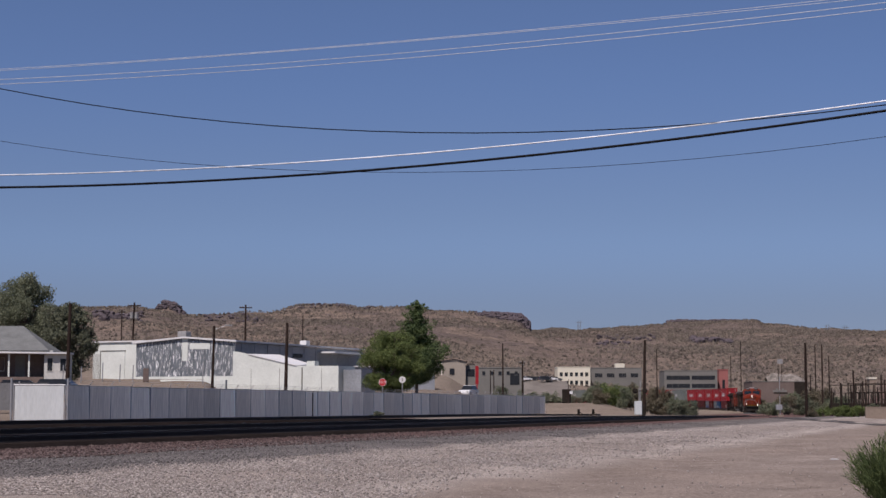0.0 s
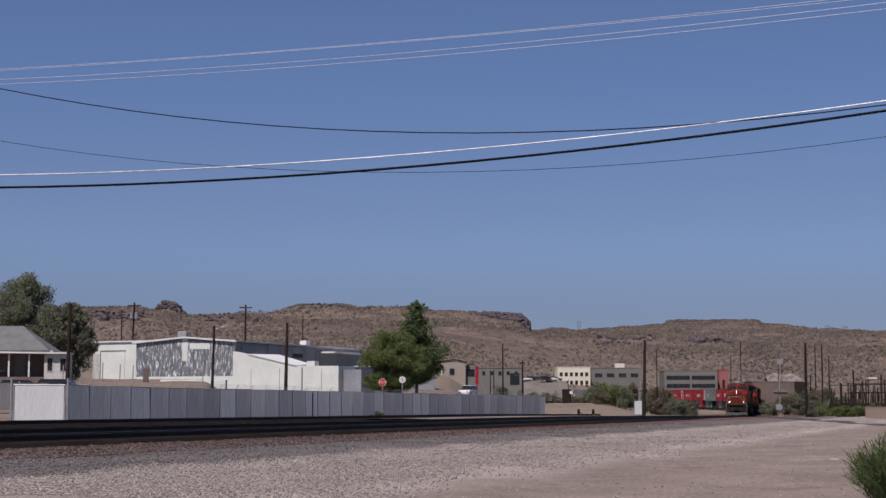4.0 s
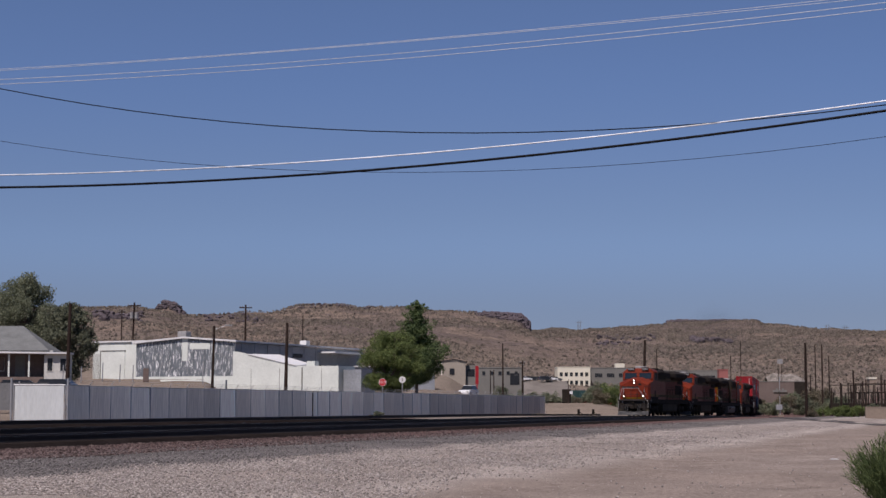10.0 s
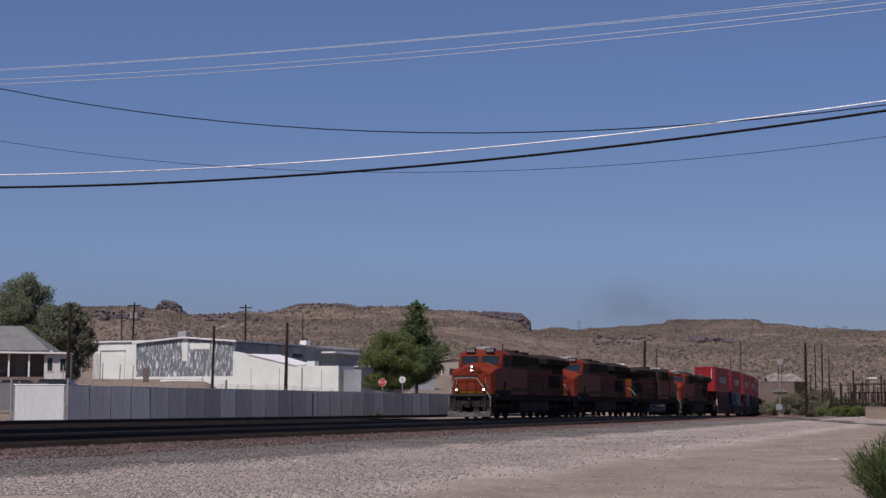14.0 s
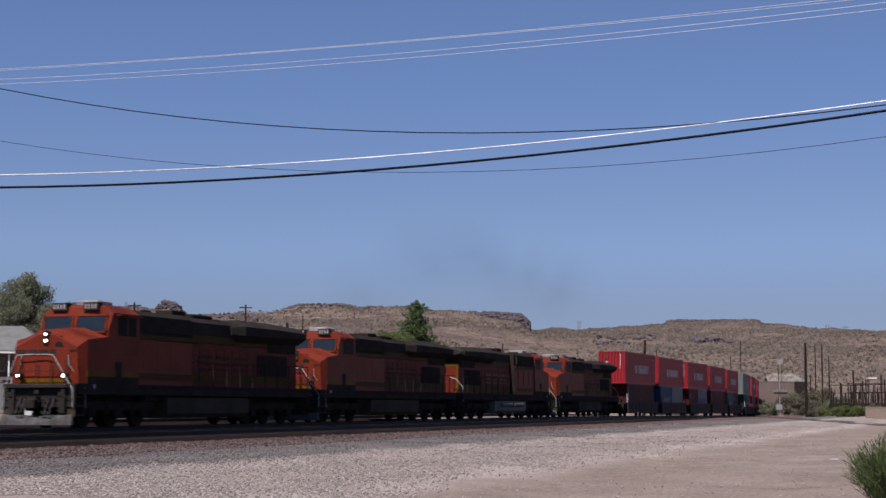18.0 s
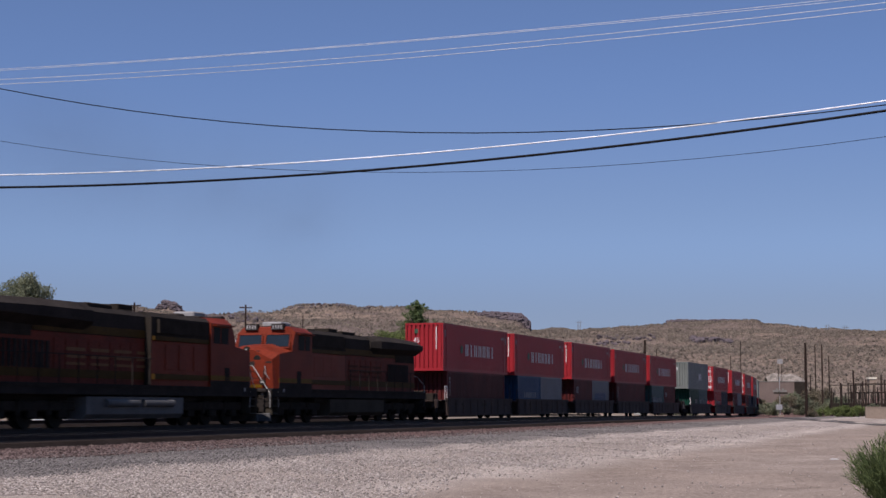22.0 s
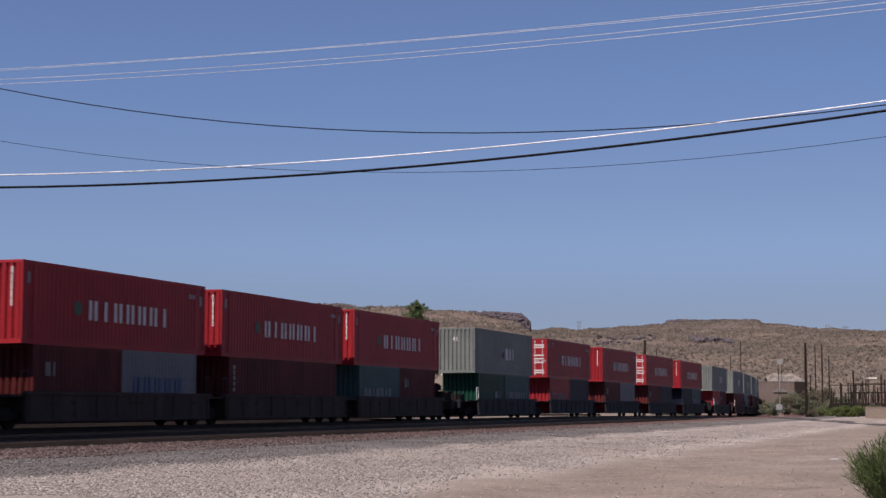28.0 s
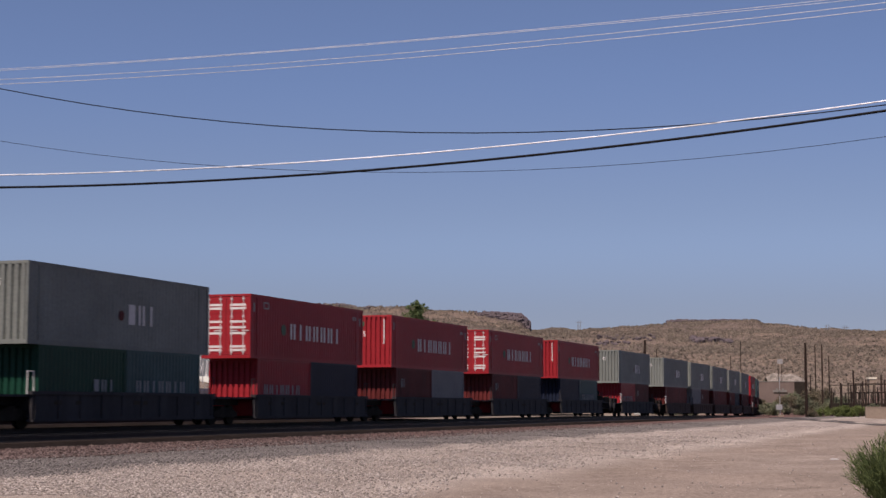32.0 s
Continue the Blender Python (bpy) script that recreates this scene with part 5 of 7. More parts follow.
for i in range(43):
    s = 0.3 + (i + 0.5) * PANEL
    x, y, z = beside(s, FQ, 0.0)
    x, y = (-19.59 + s * math.cos(HEAD), 84.41 + s * math.sin(HEAD))
    z = 0.83 + random.uniform(-0.02, 0.02)
    lean = random.uniform(-1.0, 1.0)
    shared("panel", panel_me, fence, x, y, z, fdeg + random.uniform(-0.7, 0.7), rx=lean)
    shared("top_rail", top_me, fence, x, y, z, fdeg)
    shared("barbed_wire", barb_me, fence, x, y, z, fdeg)
    px, py = (-19.59 + (s - PANEL / 2) * math.cos(HEAD), 84.41 + (s - PANEL / 2) * math.sin(HEAD))
    p = shared("post", post_me, fence, px, py, z, fdeg)
    if i == 14:
        part("gap_post", boxes((px + 0.5, px + 0.58, py - 0.12, py + 0.0, z, z + 1.75)), M["soot"], fence, "dark upright in a gap between sheets")
    if i != 20:
        shared("barb_arm", arm_me, p)

gate = root_at("gate", -20.739, 84.0, 0.82, 2.0, "white sheet-metal gate panel in a galvanised frame", "gate")
gw = 2.62
shared("sheet", fence_panel_data(gw - 0.12, 1.86, "sheet", "gate"), gate)
bm = bmesh.new()
for a, b in (((-gw / 2, 0, 0.06), (gw / 2, 0, 0.06)), ((-gw / 2, 0, 1.9), (gw / 2, 0, 1.9)), ((-gw / 2, 0, 0.06), (-gw / 2, 0, 1.9)), ((gw / 2, 0, 0.06), (gw / 2, 0, 1.9))):
    tube(bm, a, b, 0.03, n=8)
part("gate_frame", bm, M["post"], gate)
for x in (-gw / 2 - 0.13, gw / 2 + 0.13):
    part("gate_post", tubes(((x, 0.02, -0.5), (x, 0.02, 2.25), 0.06)), M["post"], gate)
for z in (0.5, 1.5):
    part("hinge", boxes((gw / 2 - 0.02, gw / 2 + 0.1, -0.03, 0.03, z, z + 0.07)), M["post"], gate)
dull_me = fence_panel_data(PANEL - 0.05, HIGH, "panel", "fence_dull")
yard_fence = root_at("fence", -27.38, 98.0, 1.35, 3.0, "grey sheet-metal yard fence behind the gate", "fence")
for i in range(5):
    shared("panel", dull_me, yard_fence, -4.4 + i * PANEL * 0.82, 0, 0, 0, rx=0).scale = (0.82, 1, 0.9)
    shared("post", post_me, yard_fence, -5.3 + i * PANEL * 0.82, 0.05, -0.1)


# ---- buildings ----
def block(name, parent, x0, x1, y0, y1, z0, z1, mat, label="", bevel=0.0):
    return part(name, boxes((x0, x1, y0, y1, z0, z1), bevel=bevel), M[mat], parent, label)


def window(parent, x0, x1, y, z0, z1, frame_mat="white_wall", deep=0.08, bars=1):
    """A window in a wall that faces -y: frame, pane and sill."""
    t = 0.06
    bm = boxes((x0 - t, x1 + t, y - 0.03, y + deep, z1, z1 + t), (x0 - t, x0, y - 0.03, y + deep, z0, z1), (x1, x1 + t, y - 0.03, y + deep, z0, z1), (x0 - t, x1 + t, y - 0.05, y + deep, z0 - t, z0))
    for k in range(bars):
        xm = x0 + (x1 - x0) * (k + 1) / (bars + 1)
        box(bm, xm - 0.02, xm + 0.02, y - 0.02, y + 0.02, z0, z1)
    w = part("window", bm, M[frame_mat], parent)
    part("pane", boxes((x0, x1, y - 0.012, y + 0.012, z0, z1)), M["glass"], w)
    return w


peel = surface("peeling_painted_sheet", (0.16, 0.178, 0.19), 0.5, 0.3, 0.3, 1, 8, 0.1)


def peeling():
    """White paint flaking off grey sheets in long upright patches."""
    m = peel
    nt = m.node_tree
    n = nt.nodes
    b = n["Principled BSDF"]
    old = b.inputs["Base Color"].links[0].from_socket
    tc = n.new("ShaderNodeTexCoord")
    mp = n.new("ShaderNodeMapping")
    mp.inputs["Scale"].default_value = (1.0, 1.0, 0.13)
    link(nt, tc.outputs["Object"], mp.inputs["Vector"])
    t = n.new("ShaderNodeTexNoise")
    t.inputs["Scale"].default_value, t.inputs["Detail"].default_value, t.inputs["Roughness"].default_value = 6.5, 8, 0.75
    link(nt, mp.outputs["Vector"], t.inputs["Vector"])
    r = n.new("ShaderNodeMapRange")
    r.inputs["From Min"].default_value, r.inputs["From Max"].default_value = 0.556, 0.57
    link(nt, t.outputs["Fac"], r.inputs["Value"])
    mix = n.new("ShaderNodeMix")
    mix.data_type = "RGBA"
    mix.inputs["B"].default_value = (0.8, 0.8, 0.78, 1)
    link(nt, old, mix.inputs["A"])
    link(nt, r.outputs["Result"], mix.inputs["Factor"])
    link(nt, mix.outputs["Result"], b.inputs["Base Color"])
    fl = n.new("ShaderNodeMapRange")
    fl.inputs["To Min"].default_value, fl.inputs["To Max"].default_value = 0.3, 0.0
    link(nt, r.outputs["Result"], fl.inputs["Value"])
    link(nt, fl.outputs["Result"], b.inputs["Metallic"])


peeling()
shop = root_at("warehouse", -25.519, 200.0, 5.0, -25.0, "white warehouse with paint peeling off its metal end wall", "warehouse")
block("wall", shop, -14.6, -0.05, 0.15, 33.4, -4.0, 4.45, "grey_wall", "grey metal side wall")
for i in range(17):
    a = -14.66 + i * 14.66 / 17
    b = a + 14.66 / 17 - 0.02
    zt = 4.75 + 0.5 * (1 - abs((a + b) / 2 + 7.3) / 7.3)
    fresh = i == 8
    bm = boxes((a, b, 0.0 - 0.02 * (i % 2), 0.15, 2.3 if fresh else 0.35, zt))
    if fresh:
        part("wall_sheet", boxes((a, b, 0.0, 0.15, 0.35, 2.28)), peel, shop, "peeling painted sheet")
    part("wall_sheet", bm, M["white_wall"] if fresh else peel, shop, "peeling painted sheet" if not fresh else "white repaired sheet")
block("repair_sheet", shop, -6.6, -3.6, -0.06, -0.03, 3.7, 4.45, "white_wall", "white repair sheet")
block("plinth", shop, -14.7, 0.05, -0.1, 0.2, -4.0, 0.35, "white_wall", "white plinth")
bm = bmesh.new()
prism(bm, [(-15.1, 4.75), (-7.3, 5.3), (0.35, 4.72), (0.35, 4.5), (-7.3, 5.1), (-15.1, 4.52)], -0.35, 33.6)
part("roof", bm, M["white_roof"], shop, "pale low-pitched metal roof")
for k in range(10):
    block("side_rib", shop, -0.05, 0.0, 1.5 + k * 3.1, 1.62 + k * 3.1, -1.0, 4.4, "grey_wall")
block("side_vent", shop, -0.05, 0.04, 14.0, 16.5, 3.0, 3.5, "glass")
block("canopy", shop, 0.0, 2.4, 21.0, 31.0, 3.75, 3.98, "white_roof", "white canopy over the side door")
block("side_door", shop, -0.04, 0.05, 20.5, 22.0, -1.0, 2.2, "glass")
block("roof_unit", shop, -11.2, -9.9, 4.0, 5.2, 5.05, 6.2, "silver", "square roof unit", 0.04)
block("roof_vent", shop, -3.0, -2.0, 21.0, 22.0, 4.9, 5.5, "white_roof", "", 0.04)
left_shop = root_at("storage_shed", -25.519, 200.0, 5.0, -25.0, "plain white shed adjoining the warehouse, large door outlined", "shed")
block("wall", left_shop, -23.6, -14.8, 3.0, 20.0, -4.0, 4.9, "white_wall")
block("roof", left_shop, -23.8, -14.75, 2.8, 20.2, 4.9, 5.08, "white_roof")
block("roller_door", left_shop, -22.3, -18.55, 2.94, 3.0, -0.6, 3.7, "white_wall", "white roller door")
block("door_track", left_shop, -22.42, -18.45, 2.9, 2.99, 3.75, 3.87, "slate_wall", "dark door track")
block("door_jamb", left_shop, -22.42, -22.3, 2.9, 2.99, -0.6, 3.75, "slate_wall")
for k in range(6):
    block("wall_rib", left_shop, -23.5 + k * 0.2, -23.46 + k * 0.2, 2.96, 3.0, -1.0, 3.4, "slate_wall")
annex = root_at("annex", -25.519, 200.0, 4.0, -25.0, "white block annex with a sloping white roof", "annex")
bm = bmesh.new()
prism(bm, [(0.0, -4.0), (0.0, 4.35), (0.6, 4.3), (9.0, 2.5), (14.7, 2.42), (14.7, -4.0)], -0.45, -0.2)
part("front_wall", bm, M["white_wall"], annex)
block("end_wall", annex, 14.4, 14.7, -0.2, 3.7, -4.0, 2.42, "white_wall")
bm = bmesh.new()
prism(bm, [(9.0, 2.3), (9.0, 2.42), (14.4, 2.36), (14.4, 2.24)], -0.2, 3.7)
part("flat_roof", bm, M["white_roof"], annex)
bm = bmesh.new()
vs = [bm.verts.new(p) for p in ((2.2, -0.55, 3.92), (9.0, -0.55, 2.46), (9.0, 3.2, 2.66), (4.4, 3.2, 3.9), (2.2, -0.55, 4.02), (9.0, -0.55, 2.56), (9.0, 3.2, 2.76), (4.4, 3.2, 4.0))]
for f in ((0, 1, 2, 3), (4, 5, 6, 7), (0, 1, 5, 4), (1, 2, 6, 5), (2, 3, 7, 6), (3, 0, 4, 7)):
    bm.faces.new([vs[i] for i in f])
part("sloping_roof", bm, M["white_roof"], annex, "sunlit sloping white roof")
block("roof_box", annex, 10.1, 11.2, 0.0, 1.0, 2.4, 3.05, "white_wall")
block("rear_block", annex, 14.8, 17.2, 0.6, 4.2, -4.0, 2.0, "grey_wall")
block("drain_pipe", annex, 9.7, 9.82, -0.53, -0.45, -1.4, 2.3, "slate_wall")
for k in (2.6, 6.6, 12.4):
    block("joint", annex, k, k + 0.05, -0.47, -0.44, -1.4, 2.2, "slate_wall")
# oddments in the yard behind the fence
for x, y, h in ((-31.3, 150.0, 1.7), (-29.9, 151.0, 1.6), (-28.6, 150.5, 1.5), (-34.0, 146.0, 1.7), (-32.6, 147.0, 1.5), (-21.5, 146.0, 1.6)):
    yp = root_at("yard_post", x, y, height(x, y), 0, "weathered grey yard post", "post", group="yard posts")
    part("shaft", tubes(((0, 0, -0.3), (0.03, 0, h), 0.05), n=7), M["post"], yp)
chest = root_at("utility_box", -27.3, 150.0, height(-27.3, 150.0), 8, "rusty brown metal utility box in the yard", "utility box")
part("body", boxes((-0.26, 0.26, -0.2, 0.2, 0.0, 1.25), bevel=0.02), M["brown_wall"], chest)
part("door", boxes((-0.22, 0.22, -0.215, -0.2, 0.1, 1.15)), M["brown_wall"], chest)
slab = root_at("kerb", -22.0, 157.0, 3.72, -6, "pale concrete kerb along the warehouse yard", "kerb")
part("slab", boxes((-5.2, 1.2, -0.4, 0.4, -0.6, 0.45), bevel=0.03), M["white_wall"], slab)

rear = root_at("workshop", -6.245, 215.0, 3.0, 8, "plain blue-grey workshop behind the trees", "workshop")
block("wall", rear, -5.2, 5.2, 0.0, 10.0, -3.0, 3.803, "grey_wall")
block("roof", rear, -5.4, 5.4, -0.2, 10.2, 3.803, 3.951, "white_roof")
home = root_at("house", -40.15, 150.0, 4.2, 4.0, "small pale house with a grey hipped roof and a porch", "house")
# local x -8..4.6: its end wall shows beside the pole
block("wall", home, -9.0, 4.2, 0.0, 8.0, -0.8, 2.55, "house_wall")
bm = bmesh.new()
a = [bm.verts.new(p) for p in ((-9.4, -0.4, 2.55), (3.9, -0.4, 2.55), (3.9, 8.4, 2.55), (-9.4, 8.4, 2.55), (-6.0, 4.0, 5.0), (0.7, 4.0, 5.0))]
for f in ((0, 1, 5, 4), (1, 2, 5), (2, 3, 4, 5), (3, 0, 4), (3, 2, 1, 0)):
    bm.faces.new([a[i] for i in f])
part("roof", bm, M["shingle"], home, "grey hipped roof")
bm = bmesh.new()
prism(bm, [(-9.4, 2.34), (-9.4, 2.5), (6.1, 2.32), (6.1, 2.18)], -2.4, 0.0)
part("porch_roof", bm, M["white_roof"], home, "pale-edged porch roof")
# darker brown on porch wall and floor carries part of the porch's shade
block("porch_wall", home, -8.9, 3.7, -0.03, 0.0, 0.1, 2.3, "brown_wall", "porch wall, brown to deepen the porch shade")
block("end_bay", home, 3.75, 5.95, -1.9, 0.0, -0.8, 2.2, "house_wall")
for x in (-7.5, -4.2, -1.5, 0.6, 2.4):
    block("porch_post", home, x - 0.07, x + 0.07, -2.0, -1.86, -0.8, 2.3, "white_wall")
block("porch_floor", home, -9.0, 3.7, -2.1, 0.0, -0.8, 0.1, "brown_wall")
for x0, x1 in ((-3.4, -2.5), (-0.9, -0.2)):
    window(home, x0, x1, 0.0, 0.7, 1.85)
block("door", home, 0.8, 1.7, -0.04, 0.02, 0.1, 2.1, "slate_wall", "dark front door")
window(home, 4.05, 4.5, -1.9, 0.65, 1.8, "house_wall", bars=0)
window(home, 5.2, 5.7, -1.9, 0.65, 1.75, "house_wall", bars=0)


def office(name, label, x0, x1, y, deep, z0, z1, mat, rows, cols, wz, wh, ww, x_in=0.6, category="office building"):
    """A far block with its windows in rows, facing the railway."""
    r = root_at(name, (x0 + x1) / 2, y, z0, 0, label, category)
    half = (x1 - x0) / 2
    bl = block("wall", r, -half, half, 0.0, deep, -3.0, z1 - z0, mat)
    block("parapet", r, -half - 0.1, half + 0.1, -0.1, deep + 0.1, z1 - z0, z1 - z0 + 0.25, mat)
    for k in range(rows):
        for c in range(cols):
            x = -half + x_in + (c + 0.5) * (2 * half - 2 * x_in) / cols
            window(r, x - ww / 2, x + ww / 2, -0.02, wz[k] - z0, wz[k] - z0 + wh, mat, bars=0 if ww < 2.5 else 3)
    return r


D1 = 625.0
cream = office("office_building", "cream two-storey office block with square dark windows", 43.871, 56.406, D1, 16, 6.828, 16.617, "cream_wall", 2, 6, (10.055, 13.175), 1.5, 1.15, 0.4)
block("plinth", cream, -6.4, 6.4, -1.0, 0.0, -3.0, 0.8, "slate_wall", "grey base course")
office("office_building", "grey office wing with wide dark windows", 58.202, 77.898, 640.0, 14, 6.954, 16.647, "slate_wall", 1, 4, (13.122,), 1.5, 2.9, 0.5)
pent = root_at("roof_house", 73.271, 650.0, 16.77, 0, "cream plant room on the office roof", "roof house")
block("wall", pent, -4.6, -0.9, 0.0, 4.0, -0.5, 2.0, "cream_wall")
block("lean_to", pent, -0.9, 5.6, 0.5, 5.0, -0.5, 1.55, "tan_wall")
office("office_building", "low grey building with dark window bands", 81.328, 100.83, 600.0, 14, 5.793, 14.674, "slate_wall", 2, 2, (8.478, 11.473), 1.5, 8.6, 0.5)
tower = root_at("stair_tower", 103.971, 605.0, 5.0, 0, "red stucco stair tower beside the grey building", "tower")
block("wall", tower, -1.7, 1.7, 0.0, 4.0, -3.0, 10.199, "red_wall")
block("cap", tower, -1.85, 1.85, -0.15, 4.15, 10.199, 10.499, "red_wall")
window(tower, -0.5, 0.5, -0.02, 3.0, 6.5, "red_wall", bars=0)
tan1 = office("house", "dun gabled building by the dirt mound", -0.913, 4.564, 330.0, 9, 7.087, 10.722, "dun_wall", 1, 1, (7.996,), 1.3, 1.0, 0.3, "house")
block("corner_board", tan1, -2.3, -1.95, -0.06, -0.02, -1.0, 3.3, "cream_wall", "pale corner board")
bm = bmesh.new()
prism(bm, [(-3.2, 3.7), (-3.2, 3.85), (0.5, 4.3), (3.2, 3.8), (3.2, 3.6), (0.5, 4.1)], -0.3, 9.3)
part("roof", bm, M["tan_wall"], tan1)
block("side_bay", tan1, 2.8, 4.75, 1.0, 8.0, -2.0, 2.9, "slate_wall", "grey side bay")
block("bay_window", tan1, 3.0, 4.6, 0.95, 1.0, 0.6, 2.1, "glass", "wide dark bay window")
lowb = office("house", "low grey-brown building behind utility poles", 8.859, 20.477, 420.0, 12, 5.981, 11.475, "slate_wall", 1, 5, (9.74,), 0.9, 0.8, 0.6, "building")
block("garage_bay", lowb, 2.6, 5.0, -0.06, 0.0, 1.2, 4.2, "glass", "dark garage bay")
red_door = root_at("roadside_sign", 8.299, 400.0, height(8.299, 400), 0, "red post sign beside a grey-brown building", "sign")
block("post", red_door, -0.15, 0.15, -0.1, 0.1, -0.5, 6.88, "red_box")
block("face", red_door, -0.42, 0.42, -0.15, 0.15, 2.4, 6.88, "red_box")
ware = root_at("warehouse", 86.556, 420.0, 1.5, 0, "long brown windowless warehouse with a dark bay", "warehouse")
block("wall", ware, -7.0, 7.0, 0.0, 12.0, -2.5, 6.505, "brown_wall")
block("roof_edge", ware, -7.1, 7.1, -0.1, 12.1, 6.505, 6.649, "slate_wall")
block("loading_bay", ware, 3.8, 6.6, -0.3, 0.0, 1.6, 6.36, "soot", "dark loading bay")
for x in (-6.0, -1.0, 0.6):
    block("wall_lamp", ware, x, x + 0.5, -0.1, 0.0, 4.2, 4.8, "slate_wall")
# pale spoil bank below the hills, and a small shed beyond it
bm = bmesh.new()
steps = 30
rows = []
for i in range(steps + 1):
    x = 127.0 + 15.5 * i / steps
    top = 14.9 - 0.02 * i + 0.55 * noise.noise((x * 0.5, 2.0, 0.3)) - 1.6 * max(0, 1 - i / 5) - 2.4 * max(0, (i - 22) / 8)
    rows.append([bm.verts.new((x, 634.0 + 2.0 * noise.noise((x * 0.3, 7.0, 1.0)), 6.0)), bm.verts.new((x, 640.0 + noise.noise((x * 0.6, 3.0, 1.0)), top - 0.9)), bm.verts.new((x, 643.0, top)), bm.verts.new((x, 650.0, 6.0))])
for a, b in zip(rows, rows[1:]):
    for k in range(3):
        bm.faces.new((a[k], b[k], b[k + 1], a[k + 1]))
tagged(new("spoil_bank", data("spoil_bank", bm, surface("pale_spoil", (0.25, 0.222, 0.195), 0.95, 0, 0.6, 0.5, 5, 0.3, spec=0.0))), "pale bank of bare spoil below the hills", "bank")
hut = root_at("shed", 168.5, 640.0, 8.0, 0, "small pale-roofed shed below the hills", "shed")
block("wall", hut, -1.3, 1.3, 0.0, 4.0, -4.0, 4.4, "tan_wall")
block("roof", hut, -1.6, 1.6, -0.3, 4.3, 4.4, 5.1, "cream_wall", "pale roof")


# ---- poles, signals and signs ----
def pole(label, x, y, top, r=0.15, arm=0.0, lean=0.0, cans=0, lamp=False, name="utility_pole", turn=0.0):
    z = height(x, y)
    p = root_at(name, x, y, z - 0.3, turn, label, "pole")
    h = top - z + 0.3
    bm = bmesh.new()
    tube(bm, (0, 0, -0.5), (lean, 0, h), r * 1.15, r * 0.8, n=10)
    part("shaft", bm, M["pole"], p)
    if arm:
        a = part("crossarm", boxes((lean - arm, lean + arm, -0.08, 0.08, h - 0.55, h - 0.38)), M["pole"], p)
        for k in (-0.9, -0.5, 0.5, 0.9):
            part("insulator", tubes(((lean + arm * k, 0, h - 0.38), (lean + arm * k, 0, h - 0.18), 0.05), n=6), M["silver"], a)
        for side in (-1, 1):
            part("brace", tubes(((lean, 0, h - 1.2), (lean + side * arm * 0.5, 0, h - 0.5), 0.025), n=5), M["post"], p)
    for k in range(cans):
        c = part("transformer", tubes(((0.35 * (-1) ** k + lean, -0.2, h - 2.4), (0.35 * (-1) ** k + lean, -0.2, h - 1.5), 0.25), n=10), M["silver"], p, "pale transformer can")
    if lamp:
        part("lamp_arm", tubes(((lean, 0, h - 0.3), (lean + 1.0, -0.1, h + 0.02), 0.03), n=6), M["post"], p)
        part("lamp_head", boxes((lean + 0.95, lean + 1.55, -0.25, 0.05, h - 0.02, h + 0.12), bevel=0.02), M["silver"], p, "pale street lamp head")
    return p


pole("brown wooden pole behind the sheet fence", -31.78, 138.0, 10.355, 0.16, lean=0.15)
pole("wooden pole with a street lamp by the warehouse", -19.799, 140.0, 8.506, 0.12, lean=0.12, lamp=True)
pole("thick dark wooden pole before the annex", -12.734, 132.0, 8.384, 0.14, lean=0.1)
pole("power pole with crossarm behind the warehouse", -32.163, 265.0, 18.139, 0.17, 1.0)
pole("leaning power pole with transformers behind the shed", -46.848, 245.0, 17.228, 0.17, 1.0, lean=0.35, cans=2)
pole("thin far power pole", -65.156, 330.0, 21.173, 0.13, 0.7)
pole("thin far power pole", -28.413, 330.0, 19.923, 0.13)
pole("tall wooden pole by the dirt mound", 9.53, 260.0, 11.651, 0.13)
pole("short power pole with crossarm by brush", 13.651, 280.0, 9.533, 0.17, 0.5)
pole("thin wooden pole by the low building", 11.037, 380.0, 10.142, 0.12)
pole("thin wooden pole by the low building", 11.826, 380.0, 10.142, 0.12)
pole("tall dark wooden pole beside the grade crossing", 22.832, 186.0, 9.174, 0.17, lean=0.22)
pole("slim grey pole in brush", 32.763, 250.0, 10.404, 0.08)
pole("slim grey pole before the hill", 83.983, 460.0, 19.857, 0.12)
pole("slim grey pole beside the red tower", 88.174, 500.0, 17.142, 0.12)
pole("tall thick dark wooden pole by the road", 45.579, 205.0, 9.595, 0.18)
for b, t, d, r in ((59.336, 11.472, 260.0, 0.09), (58.091, 11.092, 250.0, 0.13), (63.859, 9.993, 270.0, 0.1), (67.531, 7.311, 300.0, 0.12),
                   (57.095, 4.351, 240.0, 0.12), (58.423, 5.095, 240.0, 0.13), (54.047, 6.359, 215.0, 0.14), (56.172, 4.566, 225.0, 0.1),
                   (57.806, 5.109, 225.0, 0.13), (59.568, 5.424, 230.0, 0.1), (61.919, 4.698, 235.0, 0.1), (63.817, 4.434, 240.0, 0.1), (57.69, 5.693, 215.0, 0.12), (60.84, 5.341, 225.0, 0.1)):
    pole("slim weathered wooden pole in the substation yard", b, d, t, r)
yard = root_at("substation_rack", 60.246, 232.0, height(60.246, 232), 0, "dark steel substation rack with switchgear among poles", "substation")
for z in (3.4, 4.6):
    part("beam", boxes((-2.8, 3.2, -0.05, 0.05, z, z + 0.09)), M["soot"], yard)
for x in (-2.7, -0.9, 1.1, 3.1):
    part("column", boxes((x - 0.06, x + 0.06, -0.06, 0.06, -0.5, 4.8)), M["soot"], yard)
    part("switch", tubes(((x + 0.5, -0.1, 2.5), (x + 0.5, -0.1, 3.4), 0.1), n=8), M["soot"], yard)
